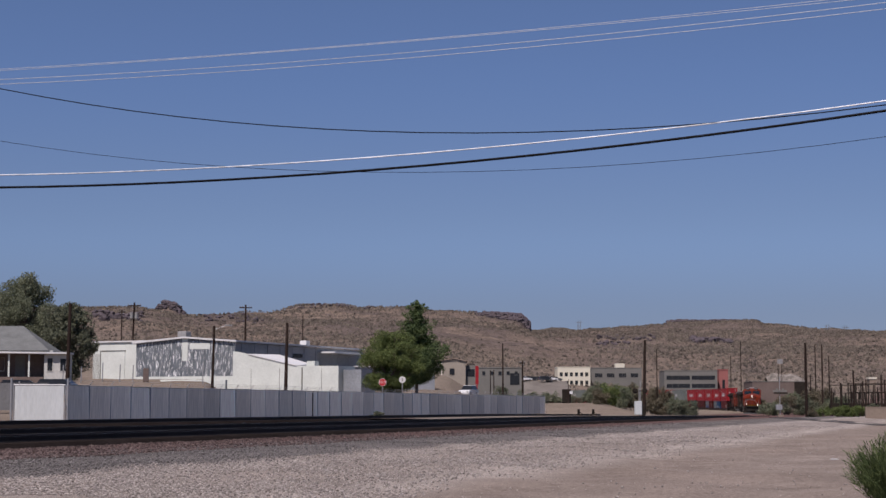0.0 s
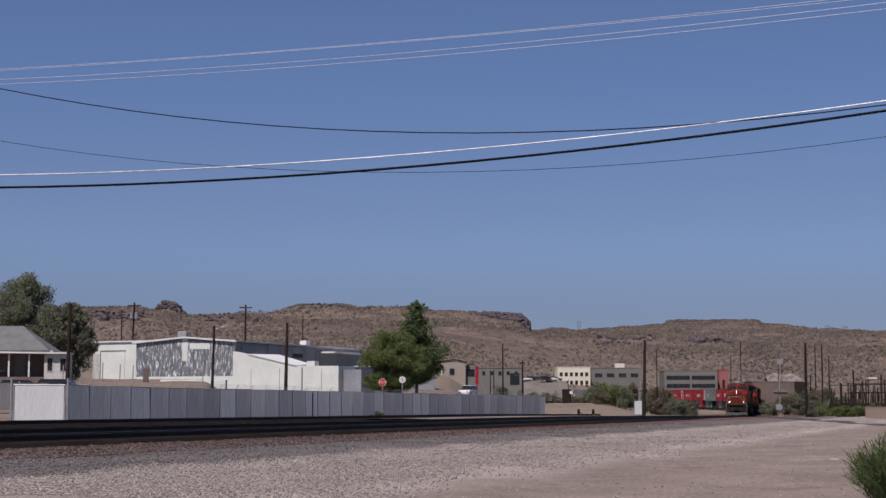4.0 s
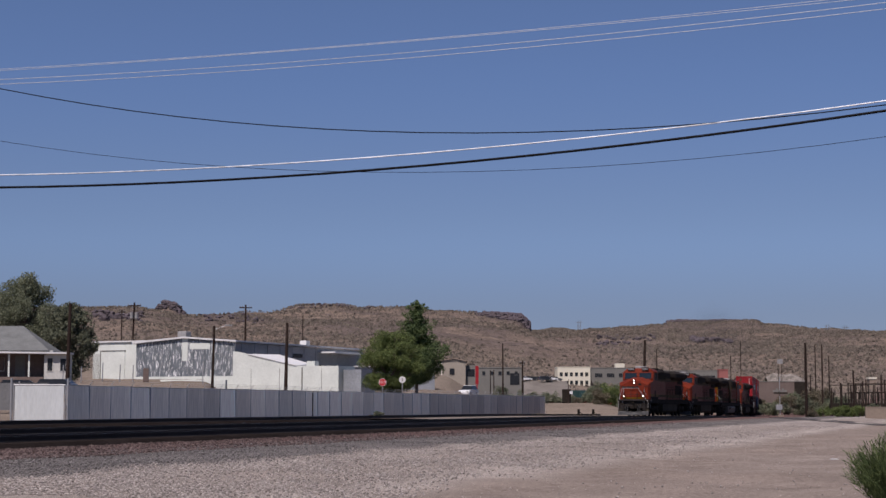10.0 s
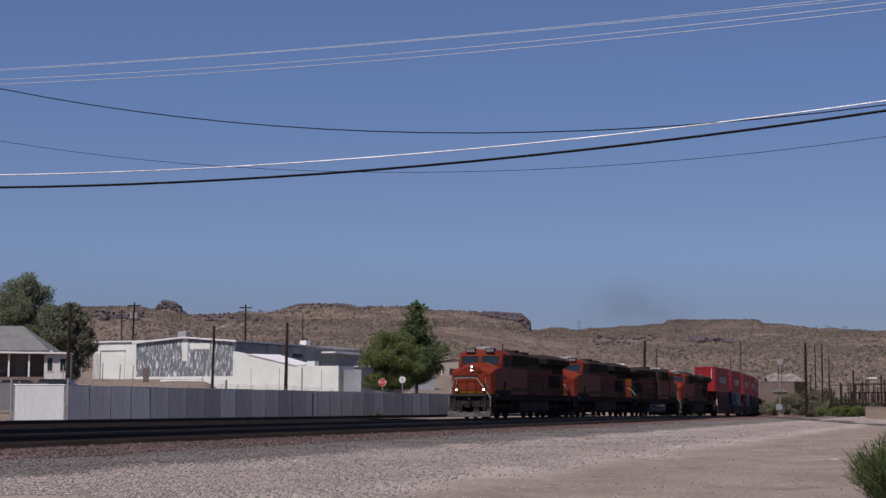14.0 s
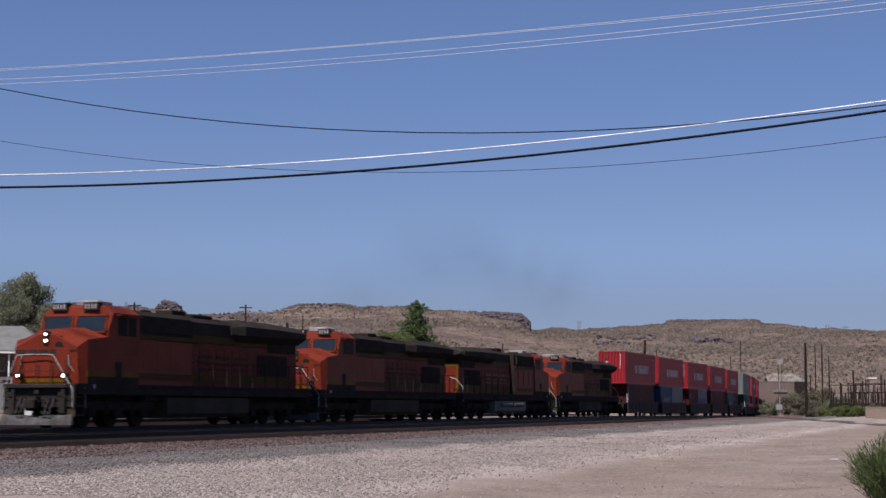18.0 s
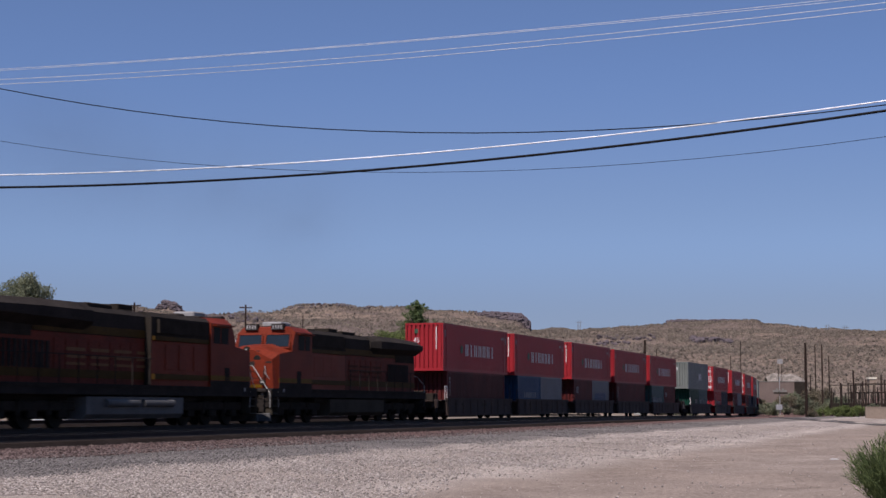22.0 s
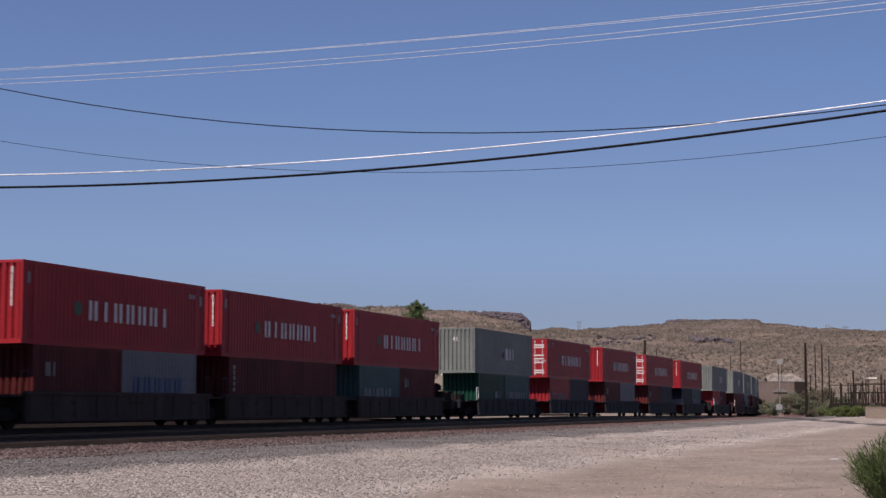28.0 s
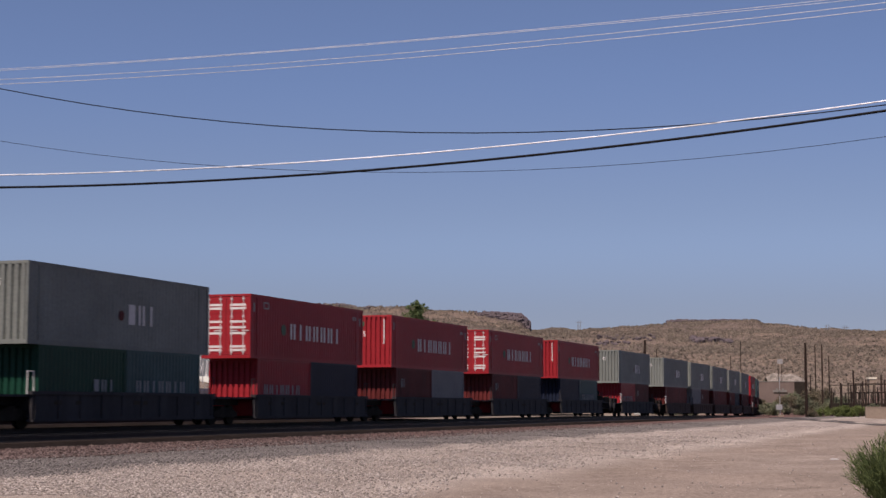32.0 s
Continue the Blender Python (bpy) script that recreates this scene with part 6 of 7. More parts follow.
for x in (-2.2, 0.1, 2.0):
    tk = part("transformer_tank", boxes((x - 0.7, x + 0.7, -0.7, 0.7, -0.3, 1.9), bevel=0.05), M["soot"], yard)
    for k in (-0.4, 0.0, 0.4):
        part("bushing", tubes(((x + k, 0, 1.9), (x + k, 0, 2.5), 0.08), n=6), M["soot"], tk)
for dx, dy in ((3.4, 9.0), (1.2, 16.0)):
    copy_thing(yard, Matrix.Translation((dx, dy, 0)) @ yard.matrix_basis)
yard_wall = root_at("block_wall", 54.924, 190.0, height(54.924, 190), 3, "low tan block wall by the substation", "wall")
bm = bmesh.new()
box(bm, -5.9, 6.0, 0, 0.25, -0.5, 1.32)
part("wall", bm, M["tan_wall"], yard_wall)
part("coping", boxes((-5.95, 6.05, -0.04, 0.29, 1.32, 1.42)), M["tan_wall"], yard_wall)

# grade-crossing flasher with its gate arm raised
gx, gy = 20.638, 172.0
cross = root_at("crossing_signal", gx, gy, height(gx, gy), 0, "grade-crossing signal with twin flashers and its gate raised", "crossing signal")
part("mast", tubes(((0, 0, -0.3), (0, 0, 3.1), 0.06), n=10), M["silver"], cross)
part("gate_arm", boxes((0.12, 0.17, -0.03, 0.03, 1.2, 3.9)), M["post"], cross, "raised pale gate arm")
part("flasher_bar", tubes(((-0.7, -0.06, 2.85), (0.7, -0.06, 2.85), 0.03), n=6), M["soot"], cross)
for x in (-0.42, 0.6):
    f = part("flasher", tubes(((x, -0.1, 2.85), (x, -0.02, 2.85), 0.28), n=16), M["soot"], cross, "round black flasher backing")
    part("lens", tubes(((x, -0.2, 2.85), (x, -0.1, 2.85), 0.1), n=10), M["soot"], f)
part("mechanism", boxes((-0.5, 0.26, -0.3, 0.2, 0.35, 1.75), bevel=0.04), M["gate"], cross, "white gate mechanism box")
part("counterweight", boxes((0.28, 0.62, -0.2, 0.1, 0.1, 1.3), bevel=0.03), M["soot"], cross, "dark counterweight")
sx, sy = 44.308, 215.0
sig = root_at("signal_mast", sx, sy, height(sx, sy), 0, "grey railway signal mast with pale equipment boxes", "signal")
part("mast", tubes(((0, 0, -0.3), (0, 0, 5.2), 0.06), n=10), M["post"], sig)
part("signal_head", boxes((-0.9, 0.9, -0.12, 0.02, 3.25, 3.5)), M["slate_wall"], sig, "pale cross piece")
part("signal_shade", boxes((-0.8, 1.0, -0.2, 0.02, 2.98, 3.2)), M["soot"], sig)
part("equipment_box", boxes((-0.55, 0.25, -0.3, 0.2, 0.9, 1.6), bevel=0.03), M["post"], sig)
part("base", boxes((-0.35, 0.35, -0.35, 0.35, -0.3, 0.25)), M["tan_wall"], sig)
hx, hy = 99.253, 480.0
bill = root_at("billboard", hx, hy, height(hx, hy), 0, "small grey billboard on posts below the hill", "billboard")
bz = 14.207 - height(hx, hy)
part("board", boxes((-0.9, 0.7, -0.1, 0.1, bz, bz + 1.3)), M["silver"], bill)
for x in (-0.6, 0.4):
    part("post", tubes(((x, 0.15, -0.5), (x, 0.15, bz + 1.0), 0.08), n=6), M["pole"], bill)


def road_sign(name, label, x, y, zc, r, sides, face, word=""):
    z = height(x, y)
    s = root_at(name, x, y, z, 0, label, "sign")
    h = zc - z
    part("post", tubes(((0, 0.04, -0.4), (0, 0.04, h + r), 0.035), n=6), M["post"], s)
    bm = bmesh.new()
    pts = [(r * math.cos(2 * math.pi * (i + 0.5) / sides), h + r * math.sin(2 * math.pi * (i + 0.5) / sides)) for i in range(sides)]
    prism(bm, pts, -0.02, 0.02)
    part("border", bm, M["letter"], s)
    bm = bmesh.new()
    prism(bm, [(a * 0.92, h + (b - h) * 0.92) for a, b in pts], -0.026, -0.018)
    part("face", bm, M[face], s)
    if word:
        lettering("word", word, r * 0.75, M["letter"], s, pose(0, -0.028, h, 90, 0, 0))
    else:
        part("stem_bar", boxes((-0.04, 0.04, -0.03, -0.02, h - r * 0.5, h + r * 0.5)), M["slate_wall"], s)
    return s


road_sign("stop_sign", "red octagonal stop sign on a post behind the fence", -5.55, 150.0, 3.836, 0.37, 8, "stop", "STOP")
road_sign("round_sign", "round white road sign on a post behind the fence", -3.734, 150.0, 4.068, 0.31, 20, "letter")
for s0 in (86.6, 92.9):
    wx, wy, wz = beside(s0, SPUR + 1.6, 0.2)
    st = root_at("switch_stand", wx, wy, wz - 0.15, 30, "dark iron switch stand at the end of the spur", "switch stand", group="switch stands")
    part("base", boxes((-0.4, 0.4, -0.15, 0.15, -0.15, 0.08), bevel=0.02), M["soot"], st)
    part("stand", boxes((-0.1, 0.1, -0.1, 0.1, 0.08, 0.42), bevel=0.02), M["soot"], st)
    part("target", boxes((-0.13, 0.13, -0.02, 0.02, 0.42, 0.6)), M["soot"], st)
    part("lever", tubes(((0, 0, 0.4), (0.5, 0.1, 0.1), 0.025), n=6), M["soot"], st)


# ---- vehicles ----
def car(label, x, y, z, turn, paint, tall=1.0):
    """A plain parked car: body, cabin, glass, wheels; local +x is its nose."""
    c = root_at("car", x, y, z, turn, label, "car", group="parked cars")
    bm = bmesh.new()
    prism(bm, [(-2.2, 0.35), (-2.25, 0.75), (-2.1, 0.98), (-0.2, 1.0), (1.2, 0.95), (2.1, 0.78), (2.25, 0.5), (2.2, 0.3)], -0.86, 0.86)
    body = part("body", bm, M[paint], c)
    bm = bmesh.new()
    loft(bm, [[(-2.0, -0.8, 0.98), (1.0, -0.8, 0.98), (1.0, 0.8, 0.98), (-2.0, 0.8, 0.98)], [(-1.6, -0.68, 1.45 * tall), (0.3, -0.68, 1.48 * tall), (0.3, 0.68, 1.48 * tall), (-1.6, 0.68, 1.45 * tall)]])
    cab = part("cabin", bm, M["glass"], c, "dark glazed cabin")
    part("roof", boxes((-1.62, 0.32, -0.69, 0.69, 1.44 * tall, 1.5 * tall), bevel=0.03), M[paint], cab)
    for wx in (-1.4, 1.4):
        for side in (-1, 1):
            w = part("wheel", tubes(((wx, side * 0.72, 0.32), (wx, side * 0.88, 0.32), 0.32), n=16), M["tyre"], c)
            part("rim", tubes(((wx, side * 0.87, 0.32), (wx, side * 0.89, 0.32), 0.18), n=12), M["silver"], w)
    for side in (-0.6, 0.6):
        part("headlight", boxes((2.15, 2.26, side - 0.18, side + 0.18, 0.6, 0.72)), M["rail_white"], c)
        part("tail_light", boxes((-2.27, -2.2, side - 0.15, side + 0.15, 0.7, 0.85)), M["stop"], c)
    return c


def parked(label, px_x, d, turn, paint, tall=1.0):
    return car(label, px_x, d, height(px_x, d), turn, paint, tall)


parked("dark parked car behind the sheet fence", -31.175, 122.0, 8, "dark_paint")
parked("dark parked car behind the sheet fence", -28.349, 122.0, -6, "dark_paint")
parked("white pickup-like car parked on the dirt street", 3.812, 245.0, -110, "white_paint", 1.1)
lot = root_at("pavement", 33.858, 566.0, 11.104 - 0.62, 0, "pale gravel terrace of the far parking lot", "parking lot", kind="structure")
bm = bmesh.new()
loft(bm, [[(-24, -40, -7), (9, -40, -7), (9, 14, -7), (-24, 14, -7)], [(-20, -5, 0), (8.5, -5, 0), (8.5, 14, 0), (-20, 14, 0)]])
part("terrace", bm, surface("packed_lot_gravel", (0.17, 0.152, 0.135), 0.95, 0, 0.3, 0.2, 3, 0.1, spec=0.0), lot)
for k, (b, d) in enumerate(((28.271, 560.0), (30.51, 562.0), (33.075, 566.0), (34.923, 558.0), (37.178, 560.0), (39.142, 566.0))):
    car(("white", "dark", "grey", "dark", "white", "dark")[k] + " car in the far parking lot", b, d, 11.104 - 0.6, (20, 10, -15, 5, 12, -8)[k], ("white_paint", "dark_paint", "silver", "dark_paint", "white_paint", "dark_paint")[k])


# ---- the paved road at the edge of the gravel ----
def paved(label, a, b, half, lift=0.04):
    n = 24
    d = (Vector(b) - Vector(a)).normalized()
    side = Vector((d.y, -d.x))
    verts, faces = [], []
    for i in range(n + 1):
        p = Vector(a).lerp(Vector(b), i / n)
        for k in (-half, half):
            q = p + side * k
            verts.append((q.x, q.y, height(q.x, q.y) + lift))
            verts.append((q.x, q.y, height(q.x, q.y) - 0.2))
    for i in range(n):
        o = 4 * i
        faces += [(o, o + 2, o + 6, o + 4), (o + 1, o, o + 4, o + 5), (o + 2, o + 3, o + 7, o + 6)]
    me = bpy.data.meshes.new("road")
    me.from_pydata(verts, [], faces)
    me.materials.append(surface("worn_asphalt", (0.05, 0.048, 0.048), 0.9, 0, 0.3, 0.5, 10, 0.2, spec=0.05))
    return tagged(new("road", me), label, "road", kind="structure")


paved("narrow dark asphalt road by the block wall", (37.822, 182.0), (37.798, 112.0), 1.6)


# ---- trees, brush and stones ----
def leaf_mesh(name, points, sizes, material, rng, long=1.0, up=0.0):
    """Many small leaf clumps: at each point a bent pair of triangles turned its own way."""
    n = len(points)
    pts = np.asarray(points)
    a = rng.normal(size=(n, 3))
    a[:, 2] = a[:, 2] * (1 - up) + up * np.abs(a[:, 2]) * 3
    a /= np.linalg.norm(a, axis=1)[:, None]
    c = np.cross(a, rng.normal(size=(n, 3)))
    c /= np.linalg.norm(c, axis=1)[:, None] + 1e-9
    e = np.cross(a, c)
    s = np.asarray(sizes)[:, None]
    v = np.stack([pts - a * s * long, pts + c * s * 0.55 + e * s * 0.15, pts + a * s * long, pts - c * s * 0.55 + e * s * 0.15], 1).reshape(-1, 3)
    faces = [(4 * i, 4 * i + 1, 4 * i + 2, 4 * i + 3) for i in range(n)]
    me = bpy.data.meshes.new(name)
    me.from_pydata(v.tolist(), [], faces)
    me.materials.append(material)
    me.update()
    return me


def tree(name, label, x, y, high, wide, leaves, seed, count=5000, leaf=0.22, shape="round", trunk=0.25, bare=0.25):
    """A tapered trunk with limbs, and a crown of leaf clumps gathered in uneven lobes."""
    rng = np.random.default_rng(seed)
    t = root_at(name, x, y, height(x, y) - 0.1, 0, label, "tree")
    bm = bmesh.new()
    top = high * (0.95 if shape == "cone" else 0.55)
    pts = [(0, 0, -0.4)]
    for k in range(1, 5):
        pts.append((rng.normal() * 0.12 * k * (0.2 if shape == "cone" else 1), rng.normal() * 0.12 * k * (0.2 if shape == "cone" else 1), top * k / 4))
    for k in range(4):
        tube(bm, pts[k], pts[k + 1], trunk * (1 - k * 0.22), trunk * (1 - (k + 1) * 0.22), n=8)
    part("trunk", bm, M["bark"], t)
    lobes = []
    if shape == "cone":
        levels = 17
        for k in range(levels):
            f = k / (levels - 1)
            z = high * (0.14 + 0.84 * f)
            r = wide / 2 * (1 - f) ** 0.55 * rng.uniform(0.82, 1.2) + 0.12
            m = max(3, int(7 * (1 - f)) + 2)
            for j in range(m):
                an = 2 * math.pi * (j + rng.uniform(0, 1)) / m
                q = r * rng.uniform(0.45, 1.0)
                for out in (0.4, 0.75, 1.1):   # each branch sweeps up and thins towards its tip
                    lobes.append((out * q * math.cos(an), out * q * math.sin(an), z + 0.45 * out * q + rng.uniform(-0.15, 0.15), (0.3 * r + 0.14) * (1.25 - 0.7 * out), (0.24 * r + 0.16) * (1.2 - 0.6 * out)))
    else:
        m = 110
        for j in range(m):
            an = rng.uniform(0, 2 * math.pi)
            f = rng.uniform(bare, 1.0)
            prof = math.sin(math.pi * min(1, max(0, (f - bare * 0.6) / (1.06 - bare * 0.6)))) ** 0.55
            q = wide / 2 * prof * math.sqrt(rng.uniform(0.05, 1)) * 0.82
            lobes.append((q * math.cos(an), q * math.sin(an), high * f * 0.93, wide * rng.uniform(0.07, 0.16), high * rng.uniform(0.05, 0.11)))
    for k, (lx, ly, lz, lr, lh) in enumerate(lobes):
        if k % 3:
            continue
        base = pts[min(4, max(1, int(4 * min(1, lz * (1.0 if shape == "cone" else 0.6) / top))))]
        bl = bmesh.new()
        a, b = Vector(base), Vector((lx, ly, lz))
        mid = (a + b) / 2 + Vector((0, 0, -0.1 * (b - a).length))
        tube(bl, a, mid, trunk * 0.3, trunk * 0.18, n=5)
        tube(bl, mid, b, trunk * 0.18, trunk * 0.06, n=5)
        part("limb", bl, M["bark"], t)
    w = np.array([l[3] ** 2 * l[4] for l in lobes]) ** (0.5 if shape == "cone" else 1.0)
    idx = rng.choice(len(lobes), size=count, p=w / w.sum())
    L = np.array(lobes)[idx]
    d = rng.normal(size=(count, 3))
    d /= np.linalg.norm(d, axis=1)[:, None]
    rad = rng.uniform(0.35, 1.0, count)[:, None] ** 0.5 * rng.uniform(0.8, 1.15, count)[:, None]
    p = L[:, :3] + d * rad * np.stack([L[:, 3], L[:, 3], L[:, 4]], 1)
    me = leaf_mesh("crown", p, rng.uniform(0.6, 1.3, count) * leaf, M[leaves], rng)
    c = new("crown", me)
    c.parent = t
    return t


tree("tree", "tall grey-green shade tree behind the pale house", -45.731, 178.0, 12.2, 8.6, "leaf_olive", 3, 56000, 0.1, trunk=0.35, bare=0.1)
tree("tree", "dense dark tree beside the pale house", -37.999, 166.0, 7.9, 6.4, "leaf_dark", 4, 20000, 0.13, bare=0.06)
tree("tree", "spreading bright green mesquite by the warehouse", -5.344, 168.0, 6.9, 7.6, "leaf_green", 5, 52000, 0.075, bare=0.08)
tree("tree", "ragged dark green conifer above the mesquite", -2.95, 182.0, 10.45, 6.6, "leaf_pine", 6, 44000, 0.10, "cone", 0.22)


def bush(label, x, y, high, wide, leaves, seed, count=900, leaf=0.12, long=1.0, up=0.3, name="bush", z=None):
    rng = np.random.default_rng(seed)
    b = root_at(name, x, y, (height(x, y) if z is None else z) - 0.05, 0, label, "bush", "")
    bm = bmesh.new()
    for k in range(9):
        an = rng.uniform(0, 2 * math.pi)
        q = wide * 0.35 * rng.uniform(0.3, 1)
        tube(bm, (0.05 * math.cos(an), 0.05 * math.sin(an), -0.1), (q * math.cos(an), q * math.sin(an), high * rng.uniform(0.5, 0.9)), 0.025, 0.008, n=5)
    part("stems", bm, M["bark"], b)
    lob = [(rng.uniform(-0.36, 0.36) * wide, rng.uniform(-0.36, 0.36) * wide, high * rng.uniform(0.15, 0.78), wide * rng.uniform(0.1, 0.2), high * rng.uniform(0.14, 0.26)) for _ in range(14)]
    L = np.array(lob)[rng.integers(0, 14, count)]
    d = rng.normal(size=(count, 3))
    d /= np.linalg.norm(d, axis=1)[:, None]
    p = L[:, :3] + d * rng.uniform(0.3, 1.05, count)[:, None] * np.stack([L[:, 3], L[:, 3], L[:, 4]], 1)
    p[:, 2] = np.maximum(p[:, 2], 0.03)
    c = new("foliage", leaf_mesh("foliage", p, rng.uniform(0.6, 1.3, count) * leaf, M[leaves], rng, long, up))
    c.parent = b
    return b


for k, (x, y, h, w, lf, lab) in enumerate((
    (32.988, 225.0, 2.6, 4.6, "leaf_dark", "dark creosote bush beside the track"),
    (33.693, 240.0, 2.2, 3.2, "leaf_dry", "dry brush beside the track"),
    (30.553, 235.0, 3.0, 3.0, "leaf_dry", "bare dry brush behind the crossing"),
    (40.249, 300.0, 5.0, 4.5, "leaf_dry", "bare grey brush behind the crossing"),
    (33.402, 350.0, 5.0, 6.5, "leaf_olive", "wide green brush before the offices"),
    (35.908, 345.0, 5.6, 7.5, "leaf_green", "wide green brush before the offices"),
    (38.091, 340.0, 5.6, 6.5, "leaf_olive", "wide green brush before the offices"),
    (38.568, 330.0, 6.0, 3.4, "leaf_dry", "bare-topped brush before the offices"),
    (10.996, 300.0, 5.2, 4.6, "leaf_dark", "dark brush on the dirt mound"),
    (14.606, 330.0, 3.4, 4.8, "leaf_olive", "olive brush behind the fence end"),
    (17.801, 330.0, 3.2, 6.0, "leaf_olive", "olive brush behind the fence end"),
    (21.632, 340.0, 2.6, 5.0, "leaf_olive", "olive brush behind the fence end"),
    (23.978, 345.0, 2.2, 4.0, "leaf_olive", "olive brush before the offices"),
    (29.772, 350.0, 1.6, 4.2, "leaf_dry", "low dry brush before the offices"),
    (49.447, 250.0, 2.2, 3.0, "leaf_olive", "olive brush beside the track"),
    (58.195, 300.0, 3.0, 4.4, "leaf_dry", "dry tall brush by the curve"),
    (50.83, 250.0, 1.6, 3.0, "leaf_dark", "dark brush by the signal mast"),
    (55.353, 262.0, 3.6, 4.8, "leaf_dry", "dry brush by the signal mast"),
    (58.631, 270.0, 4.0, 4.4, "leaf_olive", "olive brush by the tall pole"),
    (58.019, 255.0, 4.2, 5.0, "leaf_dry", "tawny brush behind the tall pole"),
    (58.783, 250.0, 3.2, 4.2, "leaf_olive", "olive brush behind the tall pole"),
    (69.087, 300.0, 5.4, 6.0, "leaf_dry", "tawny brush before the hill"),
    (51.891, 215.0, 1.7, 2.8, "leaf_green", "clipped green hedge bush by the road"),
    (52.487, 212.0, 1.75, 2.6, "leaf_green", "clipped green hedge bush by the road"),
    (53.299, 210.0, 1.7, 2.4, "leaf_green", "clipped green hedge bush by the road"),
    (46.501, 205.0, 1.0, 2.0, "leaf_dry", "low dry brush by the road"),
    (59.917, 228.0, 2.2, 2.6, "leaf_dark", "dark bush in the substation yard"),
    (81.701, 330.0, 4.0, 5.0, "leaf_dark", "dark desert tree behind the substation"),
    (127.469, 640.0, 4.0, 6.0, "leaf_olive", "grey-green brush at the foot of the hill"),
    (113.278, 600.0, 3.6, 5.0, "leaf_dry", "dry brush at the foot of the hill"),
    (31.78, 222.0, 2.3, 3.0, "leaf_dark", "dark creosote bush beside the track"),
    (34.373, 228.0, 2.4, 2.6, "leaf_dark", "dark creosote bush beside the track"),
    (35.899, 290.0, 5.0, 4.5, "leaf_dry", "bare grey brush behind the crossing"),
    (37.054, 285.0, 5.6, 4.0, "leaf_dry", "bare grey brush behind the crossing"),
    (33.361, 335.0, 4.4, 6.0, "leaf_olive", "wide green brush before the offices"),
    (36.047, 332.0, 3.9, 5.5, "leaf_olive", "wide green brush before the offices"),
    (30.539, 345.0, 2.4, 4.6, "leaf_olive", "olive brush before the offices"),
    (26.141, 350.0, 2.0, 5.0, "leaf_olive", "olive brush before the offices"),
    (28.116, 352.0, 1.8, 4.0, "leaf_dry", "low dry brush before the offices"),
    (48.797, 245.0, 2.4, 3.4, "leaf_olive", "olive brush by the curve"),
    (55.225, 248.0, 2.8, 4.2, "leaf_dark", "dark brush by the tall pole"),
    (54.756, 255.0, 2.6, 4.0, "leaf_dark", "dark brush by the signal mast"),
    (60.473, 252.0, 2.8, 3.6, "leaf_dark", "dark brush behind the hedge"),
    (51.739, 222.0, 1.5, 2.6, "leaf_green", "low green brush by the road"),
    (31.322, 338.0, 3.6, 4.6, "leaf_olive", "wide green brush before the offices"),
    (34.163, 325.0, 4.8, 7.0, "leaf_green", "wide green brush before the offices"),
    (36.736, 320.0, 5.4, 6.0, "leaf_olive", "wide green brush before the offices"),
    (30.953, 322.0, 3.4, 5.0, "leaf_dry", "wide dry green brush before the offices"),
    (39.232, 310.0, 4.6, 5.0, "leaf_dry", "bare grey brush behind the crossing"),
    (41.342, 305.0, 4.4, 4.6, "leaf_dry", "bare grey brush behind the crossing"),
    (37.905, 270.0, 3.0, 3.6, "leaf_olive", "olive brush behind the crossing"),
    (-4.814, 117.0, 0.5, 1.2, "leaf_dark", "small weed at the foot of the fence"),
)):
    bush(lab, x, y, h, w, lf, 40 + k, 2600 if h < 3 else 6000, 0.032 + 0.04 * h ** 0.5, z=0.85 if y == 117.0 else None)

shelter = root_at("utility_box", 25.6, 338.0, height(25.6, 338.0), 5, "dark steel cabinet beside a thin post", "utility box")
part("body", boxes((-0.9, 0.8, -0.6, 0.6, 0.0, 2.9), bevel=0.05), M["soot"], shelter)
part("post", tubes(((0.2, -0.7, -0.2), (0.25, -0.7, 4.9), 0.09), n=6), M["pole"], shelter)
part("notice", boxes((0.5, 1.1, -0.72, -0.68, 1.9, 2.5)), M["white_paint"], shelter, "small white notice")

# the broom bush in front
broom = root_at("bush", 6.147, 22.0, height(6.147, 22.0) - 0.03, 0, "feathery green broom bush beside the dirt road", "bush")
rng = np.random.default_rng(77)
stems, sprays = bmesh.new(), []
for k in range(430):
    an, q = rng.uniform(0, 2 * math.pi), rng.uniform(0.02, 0.22)
    spread = rng.uniform(0.05, 0.72) * rng.uniform(0.6, 1)
    h = rng.uniform(0.75, 1.28) * (1.05 - 0.38 * spread)
    a = Vector((q * math.cos(an), q * math.sin(an), 0))
    b = a + Vector((spread * math.cos(an), spread * math.sin(an), h))
    mid = (a + b) / 2 + Vector((0, 0, 0.08))
    tube(stems, a, mid, 0.006, 0.004, n=3, caps=False)
    tube(stems, mid, b, 0.004, 0.0015, n=3, caps=False)
    for j in range(46):
        f = rng.uniform(0.12, 1.0)
        p = (a.lerp(mid, f * 2) if f < 0.5 else mid.lerp(b, f * 2 - 1)) + Vector(rng.normal(size=3) * 0.02)
        sprays.append((p, (b - mid).normalized()))
part("stems", stems, M["leaf_broom"], broom)
vs, fs = [], []
for p, d in sprays:
    d = (d + Vector(rng.normal(size=3) * 0.35)).normalized()
    side = d.cross(Vector(rng.normal(size=3))).normalized() * rng.uniform(0.004, 0.009)
    ln = rng.uniform(0.06, 0.17)
    i = len(vs)
    vs += [(p - side)[:], (p + side)[:], (p + d * ln)[:]]
    fs.append((i, i + 1, i + 2))
me = bpy.data.meshes.new("twigs")
me.from_pydata(vs, [], fs)
me.materials.append(M["leaf_broom"])
